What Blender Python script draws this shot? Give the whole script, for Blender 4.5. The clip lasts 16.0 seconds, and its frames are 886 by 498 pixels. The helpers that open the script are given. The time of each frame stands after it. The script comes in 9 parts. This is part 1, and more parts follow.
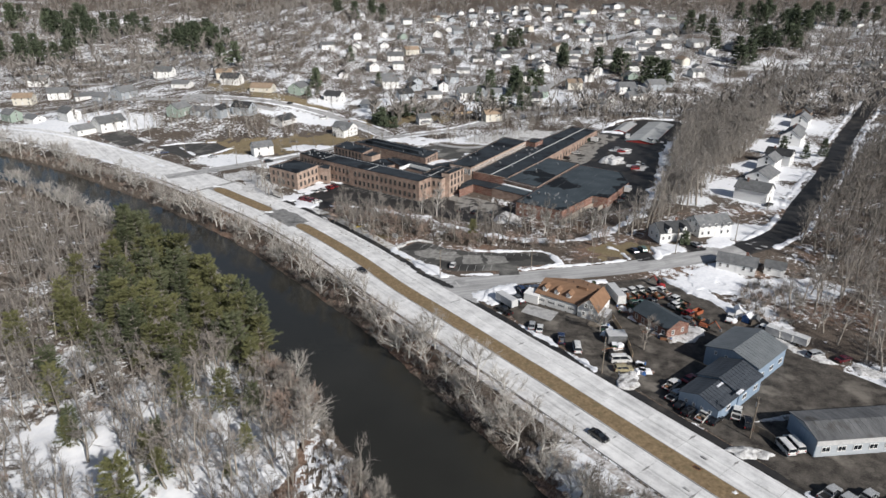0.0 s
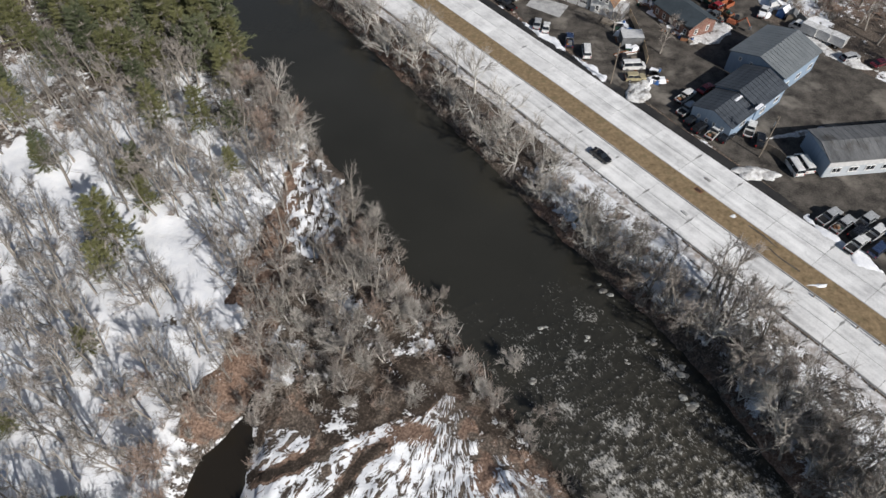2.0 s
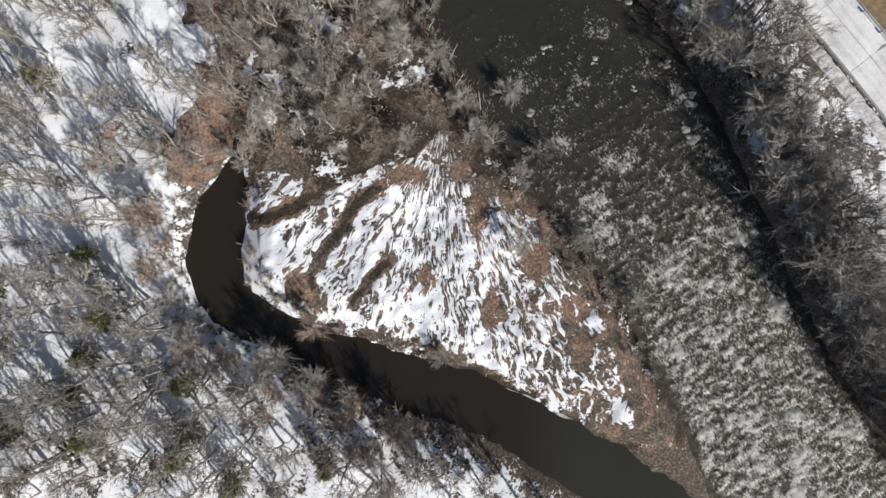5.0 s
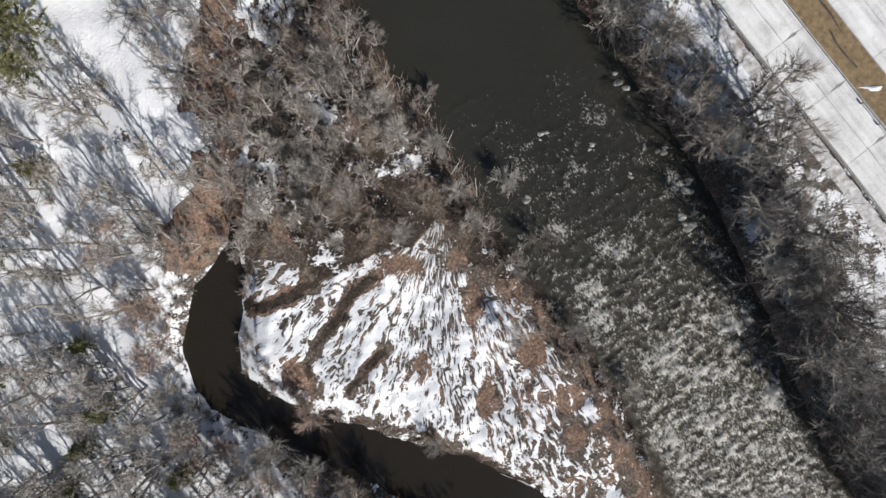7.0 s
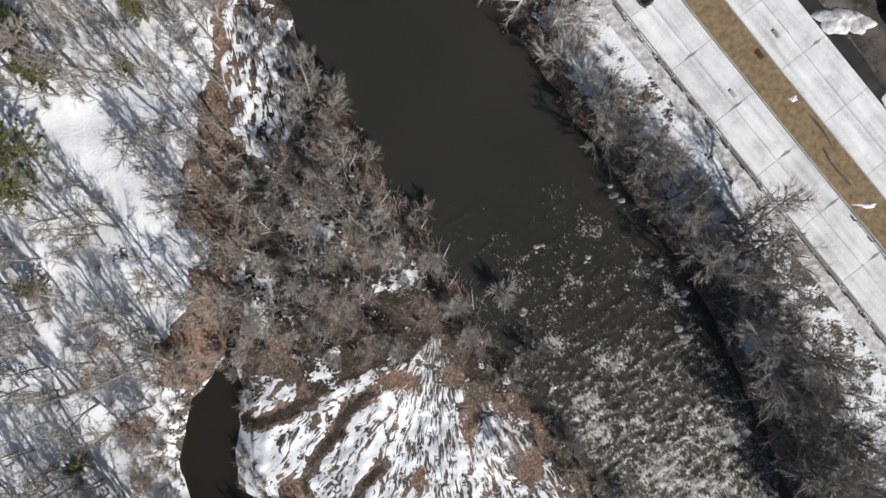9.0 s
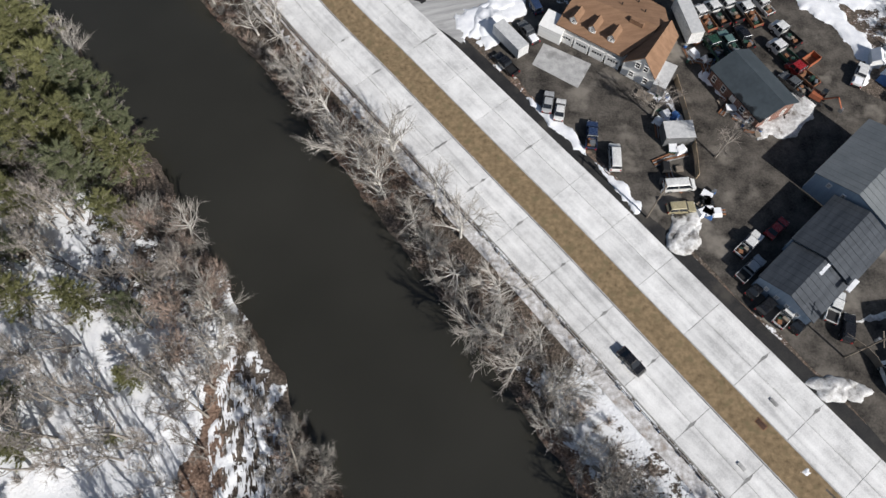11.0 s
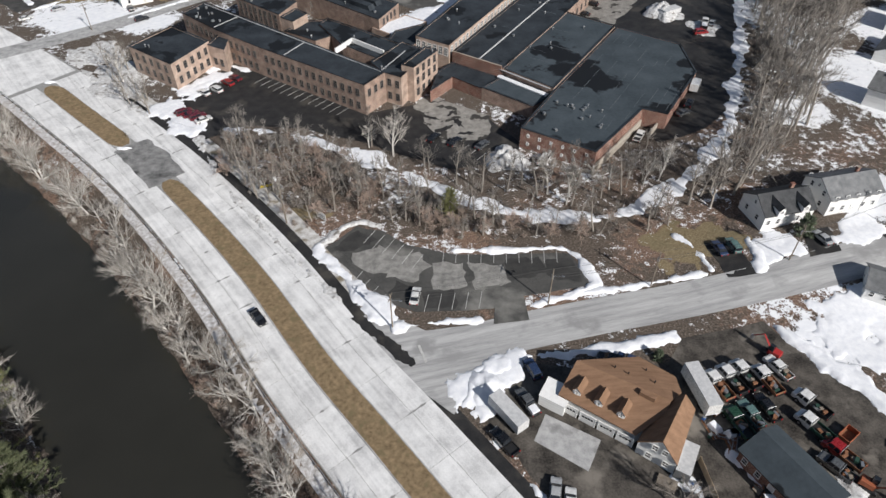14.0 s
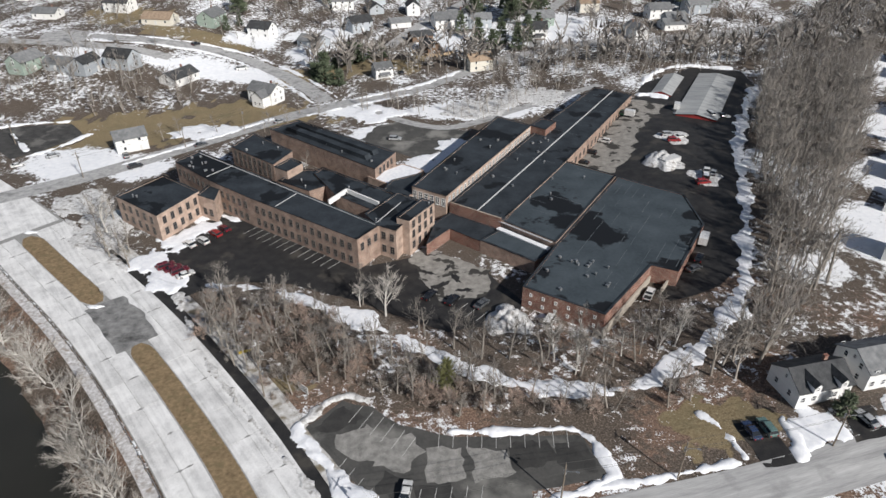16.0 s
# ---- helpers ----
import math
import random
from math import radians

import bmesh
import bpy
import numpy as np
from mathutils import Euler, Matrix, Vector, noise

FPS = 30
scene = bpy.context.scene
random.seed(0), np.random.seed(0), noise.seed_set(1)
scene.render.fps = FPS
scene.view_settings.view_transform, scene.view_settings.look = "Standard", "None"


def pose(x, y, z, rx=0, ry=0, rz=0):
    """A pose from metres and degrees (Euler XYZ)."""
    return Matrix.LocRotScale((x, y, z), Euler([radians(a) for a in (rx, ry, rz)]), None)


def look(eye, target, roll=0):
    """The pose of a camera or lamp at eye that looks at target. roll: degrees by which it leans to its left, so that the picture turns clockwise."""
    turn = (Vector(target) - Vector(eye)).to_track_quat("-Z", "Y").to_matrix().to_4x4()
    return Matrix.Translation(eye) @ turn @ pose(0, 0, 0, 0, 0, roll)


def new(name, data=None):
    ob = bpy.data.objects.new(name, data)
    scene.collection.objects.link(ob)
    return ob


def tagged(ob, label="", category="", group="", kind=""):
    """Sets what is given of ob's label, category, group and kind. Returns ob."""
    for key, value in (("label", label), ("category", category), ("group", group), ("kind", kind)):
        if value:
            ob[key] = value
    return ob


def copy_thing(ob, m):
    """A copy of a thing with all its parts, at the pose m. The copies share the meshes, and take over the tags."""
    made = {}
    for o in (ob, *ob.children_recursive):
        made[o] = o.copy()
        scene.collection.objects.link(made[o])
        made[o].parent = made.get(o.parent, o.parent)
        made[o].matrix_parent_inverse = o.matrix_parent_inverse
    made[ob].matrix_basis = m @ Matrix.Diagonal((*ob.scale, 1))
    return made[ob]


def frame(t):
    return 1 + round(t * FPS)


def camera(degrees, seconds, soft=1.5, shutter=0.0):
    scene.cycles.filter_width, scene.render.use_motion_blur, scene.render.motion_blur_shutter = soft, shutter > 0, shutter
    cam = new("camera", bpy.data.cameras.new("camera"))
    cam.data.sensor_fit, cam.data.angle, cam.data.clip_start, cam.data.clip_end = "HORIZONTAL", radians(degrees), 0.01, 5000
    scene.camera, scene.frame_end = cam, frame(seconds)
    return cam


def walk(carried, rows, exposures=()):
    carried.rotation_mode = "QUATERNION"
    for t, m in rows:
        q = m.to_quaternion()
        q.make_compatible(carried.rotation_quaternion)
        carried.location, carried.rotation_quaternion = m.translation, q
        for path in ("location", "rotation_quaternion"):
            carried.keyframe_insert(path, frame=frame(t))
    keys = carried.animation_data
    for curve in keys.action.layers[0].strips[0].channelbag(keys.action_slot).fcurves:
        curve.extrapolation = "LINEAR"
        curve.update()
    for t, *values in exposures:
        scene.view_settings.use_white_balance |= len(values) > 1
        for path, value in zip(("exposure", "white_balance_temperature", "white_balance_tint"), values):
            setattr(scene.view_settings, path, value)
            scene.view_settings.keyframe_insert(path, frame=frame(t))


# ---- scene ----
cam = camera(69.05, 16.0)
PATH = [
    (0.0, pose(1.53, -12.55, 90.01, 67.39, 0, 0.90) @ pose(0, 0, 0, 0, 0, 0.28)),
    (0.5, pose(1.77, -8.72, 90.30, 60.32, 0, 0.84) @ pose(0, 0, 0, 0, 0, 0.22)),
    (1.0, pose(2.01, -4.86, 90.60, 52.99, 0, 0.81) @ pose(0, 0, 0, 0, 0, 0.23)),
    (1.5, pose(2.19, -0.88, 90.92, 45.80, 0, 0.74) @ pose(0, 0, 0, 0, 0, 0.01)),
    (2.0, pose(2.36, 3.22, 91.26, 38.42, 0, 0.71) @ pose(0, 0, 0, 0, 0, -0.09)),
    (2.5, pose(2.53, 7.42, 91.63, 30.96, 0, 0.69) @ pose(0, 0, 0, 0, 0, -0.07)),
    (3.0, pose(2.70, 11.68, 92.00, 23.43, 0, 0.69) @ pose(0, 0, 0, 0, 0, -0.03)),
    (3.5, pose(2.87, 15.94, 92.36, 15.80, 0, 0.61) @ pose(0, 0, 0, 0, 0, 0.00)),
    (3.7, pose(2.93, 17.64, 92.51, 12.74, 0, 0.60) @ pose(0, 0, 0, 0, 0, 0.04)),
    (5.8, pose(2.91, 34.66, 94.66, 0.14, 0, -0.29) @ pose(0, 0, 0, 0, 0, -0.05)),
    (6.0, pose(3.00, 36.26, 94.66, 0.13, 0, -0.22) @ pose(0, 0, 0, 0, 0, -0.03)),
    (6.5, pose(3.27, 40.27, 94.62, 0.10, 0, -0.00) @ pose(0, 0, 0, 0, 0, 0.06)),
    (7.0, pose(3.50, 44.22, 94.57, 0.09, 0, 0.03) @ pose(0, 0, 0, 0, 0, 0.02)),
    (7.5, pose(3.67, 48.12, 94.57, 0.44, 0, 0.01) @ pose(0, 0, 0, 0, 0, -0.01)),
    (8.0, pose(3.76, 52.03, 94.66, 0.66, 0, -0.01) @ pose(0, 0, 0, 0, 0, 0.00)),
    (8.5, pose(3.87, 55.99, 94.81, 0.85, 0, -0.06) @ pose(0, 0, 0, 0, 0, 0.02)),
    (9.0, pose(4.02, 59.99, 95.00, 1.07, 0, -0.18) @ pose(0, 0, 0, 0, 0, 0.00)),
    (9.5, pose(4.22, 64.01, 95.21, 5.76, 0, -0.34) @ pose(0, 0, 0, 0, 0, -0.06)),
    (10.0, pose(4.47, 68.03, 95.47, 13.33, 0, -0.30) @ pose(0, 0, 0, 0, 0, 0.03)),
    (10.2, pose(4.56, 69.64, 95.57, 16.00, 0, -0.27) @ pose(0, 0, 0, 0, 0, 0.06)),
    (12.3, pose(5.47, 86.07, 95.26, 31.15, 0, -0.60) @ pose(0, 0, 0, 0, 0, -0.12)),
    (12.5, pose(5.59, 87.69, 95.26, 31.94, 0, -0.58) @ pose(0, 0, 0, 0, 0, -0.13)),
    (13.0, pose(5.91, 91.76, 95.26, 34.81, 0, -0.53) @ pose(0, 0, 0, 0, 0, -0.12)),
    (13.5, pose(6.25, 95.98, 95.21, 39.72, 0, -0.50) @ pose(0, 0, 0, 0, 0, -0.07)),
    (14.0, pose(6.58, 100.11, 95.14, 47.08, 0, -0.48) @ pose(0, 0, 0, 0, 0, -0.02)),
    (14.5, pose(6.85, 104.10, 95.08, 49.04, 0, -0.48) @ pose(0, 0, 0, 0, 0, -0.01)),
    (15.0, pose(7.04, 108.22, 95.03, 53.76, 0, -0.51) @ pose(0, 0, 0, 0, 0, 0.05)),
    (15.5, pose(7.18, 112.22, 95.02, 54.06, 0, -0.55) @ pose(0, 0, 0, 0, 0, 0.07)),
    (16.0, pose(7.31, 116.24, 95.04, 57.87, 0, -0.58) @ pose(0, 0, 0, 0, 0, 0.16)),
]
walk(cam, PATH, exposures=[(0.0, -0.02), (3.0, 0.06), (6.0, 0.16), (9.0, 0.14), (12.5, 0.1), (16.0, 0.0)])

# ---- sun and sky ----
SUN_FROM = Vector((0.64, -0.77, 0.0)).normalized()
SUN_HEIGHT = radians(33)
world = bpy.data.worlds.new("winter sky")
scene.world = world
world.use_nodes = True
wn = world.node_tree.nodes
sky = wn.new("ShaderNodeTexSky")
sky.sky_type = "NISHITA"
sky.sun_disc = False
sky.sun_elevation = SUN_HEIGHT
sky.sun_rotation = math.atan2(SUN_FROM.x, SUN_FROM.y)
sky.dust_density = 1.5
world.node_tree.links.new(sky.outputs[0], wn["Background"].inputs[0])
wn["Background"].inputs[1].default_value = 0.06
sun = new("sun", bpy.data.lights.new("sun", "SUN"))
sun.data.energy, sun.data.angle, sun.data.color = 5.0, radians(0.55), (1.0, 0.965, 0.92)
sun.matrix_world = look(SUN_FROM * 300 * math.cos(SUN_HEIGHT) + Vector((0, 100, 300 * math.sin(SUN_HEIGHT))), (0, 100, 0))

# ---- materials ----
def shader(name):
    m = bpy.data.materials.new(name)
    m.use_nodes = True
    t = m.node_tree
    return m, t, t.nodes["Principled BSDF"]


def node(t, kind, **values):
    n = t.nodes.new(kind)
    for key, value in values.items():
        n.inputs[key].default_value = value
    return n


def ramp(t, source, stops):
    """A colour ramp on a value: stops of (place, colour)."""
    n = t.nodes.new("ShaderNodeValToRGB")
    e = n.color_ramp.elements
    e[0].position, e[0].color = stops[0][0], (*stops[0][1], 1)
    e[1].position, e[1].color = stops[-1][0], (*stops[-1][1], 1)
    for place, colour in stops[1:-1]:
        k = e.new(place)
        k.color = (*colour, 1)
    t.links.new(source, n.inputs[0])
    return n.outputs[0]


def mixed(t, factor, a, b, how="MIX"):
    n = t.nodes.new("ShaderNodeMix")
    n.data_type, n.blend_type = "RGBA", how
    for socket, value in ((n.inputs[0], factor), (n.inputs[6], a), (n.inputs[7], b)):
        if isinstance(value, bpy.types.NodeSocket):
            t.links.new(value, socket)
        elif isinstance(value, tuple):
            socket.default_value = (*value, 1)
        else:
            socket.default_value = value
    return n.outputs[2]


def grain(t, scale, detail=4.0, stretch=(1, 1, 1), turn=0.0, rough=0.55):
    c = t.nodes.new("ShaderNodeTexCoord")
    m, k = t.nodes.new("ShaderNodeMapping"), t.nodes.new("ShaderNodeMapping")
    k.inputs["Rotation"].default_value = (0, 0, turn)
    m.inputs["Scale"].default_value = stretch
    n = node(t, "ShaderNodeTexNoise", Scale=scale, Detail=detail, Roughness=rough)
    t.links.new(c.outputs["Object"], k.inputs[0])
    t.links.new(k.outputs[0], m.inputs[0])
    t.links.new(m.outputs[0], n.inputs["Vector"])
    return n.outputs[0]


def maths(t, how, a, b=0.5):
    n = t.nodes.new("ShaderNodeMath")
    n.operation = how
    for socket, value in zip(n.inputs, (a, b)):
        if isinstance(value, bpy.types.NodeSocket):
            t.links.new(value, socket)
        else:
            socket.default_value = value
    return n.outputs[0]


def raised(t, p, height, strength, distance):
    b = node(t, "ShaderNodeBump", Strength=strength, Distance=distance)
    t.links.new(height, b.inputs["Height"])
    t.links.new(b.outputs[0], p.inputs["Normal"])


def surface(name, dark, light, size=1.0, rough=0.8, relief=0.2, deep=0.02, metal=0.0, stain=None, crisp=False, vary=0.0, stretch=(1, 1, 1), turn=0.0):
    """A worn surface: coarse patches between two colours, fine grain, an optional stain colour, and a shift from thing to thing."""
    m, t, p = shader(name)
    coarse, fine = grain(t, 1.0 / size, 5, stretch, turn), grain(t, 9.0 / size, 3, stretch, turn)
    both = maths(t, "ADD", maths(t, "MULTIPLY", coarse, 0.68), maths(t, "MULTIPLY", fine, 0.32))
    colour = ramp(t, both, [(0.32, dark), (0.66, light)])
    if stain:
        spots = ramp(t, grain(t, 0.37 / size, 6), [(0.55, (0, 0, 0)), (0.57 if crisp else 0.66, (1, 1, 1))])
        colour = mixed(t, spots, colour, stain)
    if vary:
        info = t.nodes.new("ShaderNodeObjectInfo")
        h = node(t, "ShaderNodeHueSaturation")
        t.links.new(maths(t, "ADD", maths(t, "MULTIPLY", info.outputs["Random"], vary), 1 - vary / 2), h.inputs["Value"])
        t.links.new(colour, h.inputs["Color"])
        colour = h.outputs[0]
    t.links.new(colour, p.inputs["Base Color"])
    p.inputs["Roughness"].default_value, p.inputs["Metallic"].default_value = rough, metal
    p.inputs["Specular IOR Level"].default_value = 0.5 if rough < 0.55 else 0.18
    if relief:
        raised(t, p, both, relief, deep)
    return m


def ground_material():
    """Leaf litter, winter grass and broken snow, laid out by the zones of the ground sheet."""
    m, t, p = shader("ground cover")
    z = t.nodes.new("ShaderNodeVertexColor")
    z.layer_name = "zone"
    s = t.nodes.new("ShaderNodeSeparateColor")
    t.links.new(z.outputs[0], s.inputs[0])
    fine, mid, big, broad = grain(t, 2.6, 6, rough=0.65), grain(t, 0.55, 5), grain(t, 0.13, 4), grain(t, 0.012, 4)
    litter = ramp(t, fine, [(0.3, (0.03, 0.025, 0.021)), (0.5, (0.095, 0.077, 0.063)), (0.7, (0.25, 0.205, 0.17))])
    rusty = ramp(t, fine, [(0.3, (0.06, 0.038, 0.028)), (0.5, (0.18, 0.12, 0.09)), (0.7, (0.37, 0.265, 0.205))])
    rust = maths(t, "ADD", mid, maths(t, "MULTIPLY", maths(t, "SUBTRACT", z.outputs[1], 0.5), 0.9))
    litter = mixed(t, ramp(t, rust, [(0.5, (0, 0, 0)), (0.66, (1, 1, 1))]), litter, rusty)
    lawn = ramp(t, fine, [(0.3, (0.12, 0.09, 0.05)), (0.55, (0.24, 0.19, 0.115)), (0.75, (0.33, 0.28, 0.18))])
    lawn = mixed(t, ramp(t, big, [(0.5, (0, 0, 0)), (0.7, (0.6, 0.6, 0.6))]), lawn, (0.14, 0.125, 0.075))
    edge = maths(t, "ADD", s.outputs[1], maths(t, "MULTIPLY", maths(t, "SUBTRACT", mid, 0.5), 0.5))
    under = mixed(t, ramp(t, edge, [(0.42, (0, 0, 0)), (0.58, (1, 1, 1))]), litter, lawn)
    dirt = ramp(t, fine, [(0.3, (0.018, 0.014, 0.011)), (0.55, (0.05, 0.039, 0.031)), (0.72, (0.15, 0.115, 0.092))])
    muddy = maths(t, "ADD", s.outputs[2], maths(t, "MULTIPLY", maths(t, "SUBTRACT", mid, 0.5), 0.6))
    under = mixed(t, ramp(t, muddy, [(0.42, (0, 0, 0)), (0.62, (1, 1, 1))]), under, dirt)
    broken = maths(t, "ADD", maths(t, "MULTIPLY", maths(t, "SUBTRACT", fine, 0.5), 0.9), maths(t, "MULTIPLY", maths(t, "SUBTRACT", mid, 0.5), 1.1))
    broken = maths(t, "ADD", broken, maths(t, "MULTIPLY", maths(t, "SUBTRACT", broad, 0.5), 0.35))
    flow = t.nodes.new("ShaderNodeVertexColor")
    flow.layer_name = "flow"
    way = t.nodes.new("ShaderNodeSeparateColor")
    t.links.new(flow.outputs[0], way.inputs[0])

    def streaks(across, lengthwise, detail):
        c = t.nodes.new("ShaderNodeCombineXYZ")
        t.links.new(maths(t, "MULTIPLY", way.outputs[0], across), c.inputs[0])
        t.links.new(maths(t, "MULTIPLY", way.outputs[1], lengthwise), c.inputs[1])
        n = node(t, "ShaderNodeTexNoise", Scale=1.0, Detail=detail, Roughness=0.6, Distortion=0.5)
        t.links.new(c.outputs[0], n.inputs["Vector"])
        return maths(t, "SUBTRACT", n.outputs[0], 0.5)
    combed = maths(t, "ADD", maths(t, "MULTIPLY", streaks(22, 0.2, 3), 1.5), maths(t, "MULTIPLY", streaks(66, 0.5, 4), 1.7))
    combed = maths(t, "ADD", combed, maths(t, "MULTIPLY", broken, 0.35))
    broken = maths(t, "ADD", maths(t, "MULTIPLY", combed, way.outputs[2]), maths(t, "MULTIPLY", broken, maths(t, "SUBTRACT", 1.0, way.outputs[2])))
    cover = maths(t, "ADD", s.outputs[0], broken)
    white = ramp(t, mid, [(0.3, (0.72, 0.74, 0.78)), (0.7, (0.84, 0.85, 0.87))])
    mask = ramp(t, cover, [(0.46, (0, 0, 0)), (0.54, (1, 1, 1))])
    t.links.new(mixed(t, mask, under, white), p.inputs["Base Color"])
    p.inputs["Roughness"].default_value = 0.9
    p.inputs["Specular IOR Level"].default_value = 0.2
    raised(t, p, maths(t, "ADD", maths(t, "MULTIPLY", fine, 0.6), maths(t, "MULTIPLY", mask, 0.3)), 0.8, 0.3)
    return m


def water_material():
    """Dark river water, smooth above and breaking white over the shallows, with sun glints put into the white."""
    m, t, p = shader("river water")
    z = t.nodes.new("ShaderNodeVertexColor")
    z.layer_name = "zone"
    s = t.nodes.new("ShaderNodeSeparateColor")
    t.links.new(z.outputs[0], s.inputs[0])
    turn = radians(-30)
    chop = grain(t, 1.5, 6, (1.0, 0.66, 1), turn, 0.7)
    glint = grain(t, 3.4, 4, (1.0, 0.6, 1), turn, 0.6)
    deep = ramp(t, grain(t, 0.03, 3), [(0.3, (0.023, 0.0225, 0.0185)), (0.7, (0.032, 0.0312, 0.0262))])
    shoal = ramp(t, chop, [(0.3, (0.028, 0.026, 0.02)), (0.7, (0.085, 0.077, 0.062))])
    body = mixed(t, s.outputs[1], deep, shoal)
    body = mixed(t, s.outputs[2], body, (0.019, 0.016, 0.012))
    broken = maths(t, "ADD", maths(t, "MULTIPLY", maths(t, "SUBTRACT", chop, 0.5), 1.35), maths(t, "MULTIPLY", maths(t, "SUBTRACT", glint, 0.5), 1.5))
    # The white is foam, and also sun glints painted onto the broken water.
    foam_and_glint = ramp(t, maths(t, "ADD", s.outputs[0], broken), [(0.46, (0, 0, 0)), (0.62, (0.35, 0.35, 0.35)), (0.95, (1, 1, 1))])
    t.links.new(mixed(t, foam_and_glint, body, (0.44, 0.43, 0.405)), p.inputs["Base Color"])
    t.links.new(ramp(t, foam_and_glint, [(0.0, (0.09, 0.09, 0.09)), (0.3, (0.24, 0.24, 0.24)), (1.0, (0.4, 0.4, 0.4))]), p.inputs["Roughness"])
    p.inputs["IOR"].default_value = 1.42
    rough_water = maths(t, "ADD", maths(t, "MULTIPLY", s.outputs[0], 1.3), 0.02)
    ripple = maths(t, "ADD", maths(t, "MULTIPLY", grain(t, 1.3, 3, (1, 0.6, 1), turn), 0.08), maths(t, "MULTIPLY", maths(t, "ADD", chop, maths(t, "MULTIPLY", glint, 0.35)), rough_water))
    raised(t, p, ripple, 0.9, 0.35)
    return m


def concrete_material():
    """Salt-bleached slabs with darker wheel paths and stains."""
    m, t, p = shader("salted concrete")
    fine, mid = grain(t, 6.0, 5), grain(t, 0.5, 5)
    streak = grain(t, 0.35, 5, (2.6, 0.1, 1), radians(141.5))
    colour = ramp(t, maths(t, "ADD", maths(t, "ADD", maths(t, "MULTIPLY", fine, 0.22), maths(t, "MULTIPLY", grain(t, 0.22, 6, rough=0.65), 0.43)), maths(t, "MULTIPLY", streak, 0.35)), [(0.38, (0.42, 0.42, 0.425)), (0.5, (0.64, 0.64, 0.64)), (0.62, (0.79, 0.79, 0.79))])
    colour = mixed(t, ramp(t, mid, [(0.58, (0, 0, 0)), (0.78, (0.6, 0.6, 0.6))]), colour, (0.4, 0.4, 0.395))
    info = t.nodes.new("ShaderNodeObjectInfo")
    h = node(t, "ShaderNodeHueSaturation")
    t.links.new(maths(t, "ADD", maths(t, "MULTIPLY", info.outputs["Random"], 0.14), 0.93), h.inputs["Value"])
    t.links.new(colour, h.inputs["Color"])
    t.links.new(h.outputs[0], p.inputs["Base Color"])
    p.inputs["Roughness"].default_value = 0.85
    p.inputs["Specular IOR Level"].default_value = 0.2
    raised(t, p, fine, 0.15, 0.02)
    return m


def brick_material(name, dark, light):
    m, t, p = shader(name)
    c = t.nodes.new("ShaderNodeTexCoord")
    mp = t.nodes.new("ShaderNodeMapping")
    mp.inputs["Rotation"].default_value = (radians(90), 0, 0)
    b = node(t, "ShaderNodeTexBrick", Scale=1.0)
    b.inputs["Brick Width"].default_value, b.inputs["Row Height"].default_value, b.inputs["Mortar Size"].default_value = 0.22, 0.075, 0.008
    b.inputs["Color1"].default_value, b.inputs["Color2"].default_value = (*dark, 1), (*light, 1)
    b.inputs["Mortar"].default_value = (0.36, 0.31, 0.26, 1)
    t.links.new(c.outputs["Object"], mp.inputs[0])
    t.links.new(mp.outputs[0], b.inputs["Vector"])
    dirt = ramp(t, grain(t, 0.4, 6), [(0.35, (0.62, 0.6, 0.58)), (0.65, (1.1, 1.08, 1.05))])
    t.links.new(mixed(t, 1.0, b.outputs[0], dirt, "MULTIPLY"), p.inputs["Base Color"])
    p.inputs["Roughness"].default_value = 0.9
    raised(t, p, grain(t, 7, 4), 0.2, 0.02)
    return m


def foliage_material(name, dark, light, rough=0.7, thin=0.0):
    m, t, p = shader(name)
    g = t.nodes.new("ShaderNodeNewGeometry")
    info = t.nodes.new("ShaderNodeObjectInfo")
    both = maths(t, "ADD", maths(t, "MULTIPLY", g.outputs["Random Per Island"], 0.6), maths(t, "MULTIPLY", info.outputs["Random"], 0.4))
    colour = ramp(t, both, [(0.1, dark), (0.9, light)])
    t.links.new(colour, p.inputs["Base Color"])
    p.inputs["Roughness"].default_value = rough
    p.inputs["Specular IOR Level"].default_value = 0.25
    if thin:
        through_light, blend = t.nodes.new("ShaderNodeBsdfTranslucent"), node(t, "ShaderNodeMixShader", Fac=thin)
        t.links.new(colour, through_light.inputs["Color"])
        t.links.new(p.outputs[0], blend.inputs[1])
        t.links.new(through_light.outputs[0], blend.inputs[2])
        t.links.new(blend.outputs[0], t.nodes["Material Output"].inputs["Surface"])
    return m


def glossy(name, colour, rough=0.3, metal=0.0, coat=0.0):
    m, t, p = shader(name)
    g = grain(t, 1.4, 4)
    dark = tuple(0.82 * c for c in colour)
    t.links.new(ramp(t, g, [(0.35, dark), (0.65, colour)]), p.inputs["Base Color"])
    t.links.new(ramp(t, grain(t, 5, 4), [(0.3, (rough * 0.75,) * 3), (0.7, (min(1, rough * 1.5),) * 3)]), p.inputs["Roughness"])
    p.inputs["Metallic"].default_value, p.inputs["Coat Weight"].default_value = metal, coat
    return m


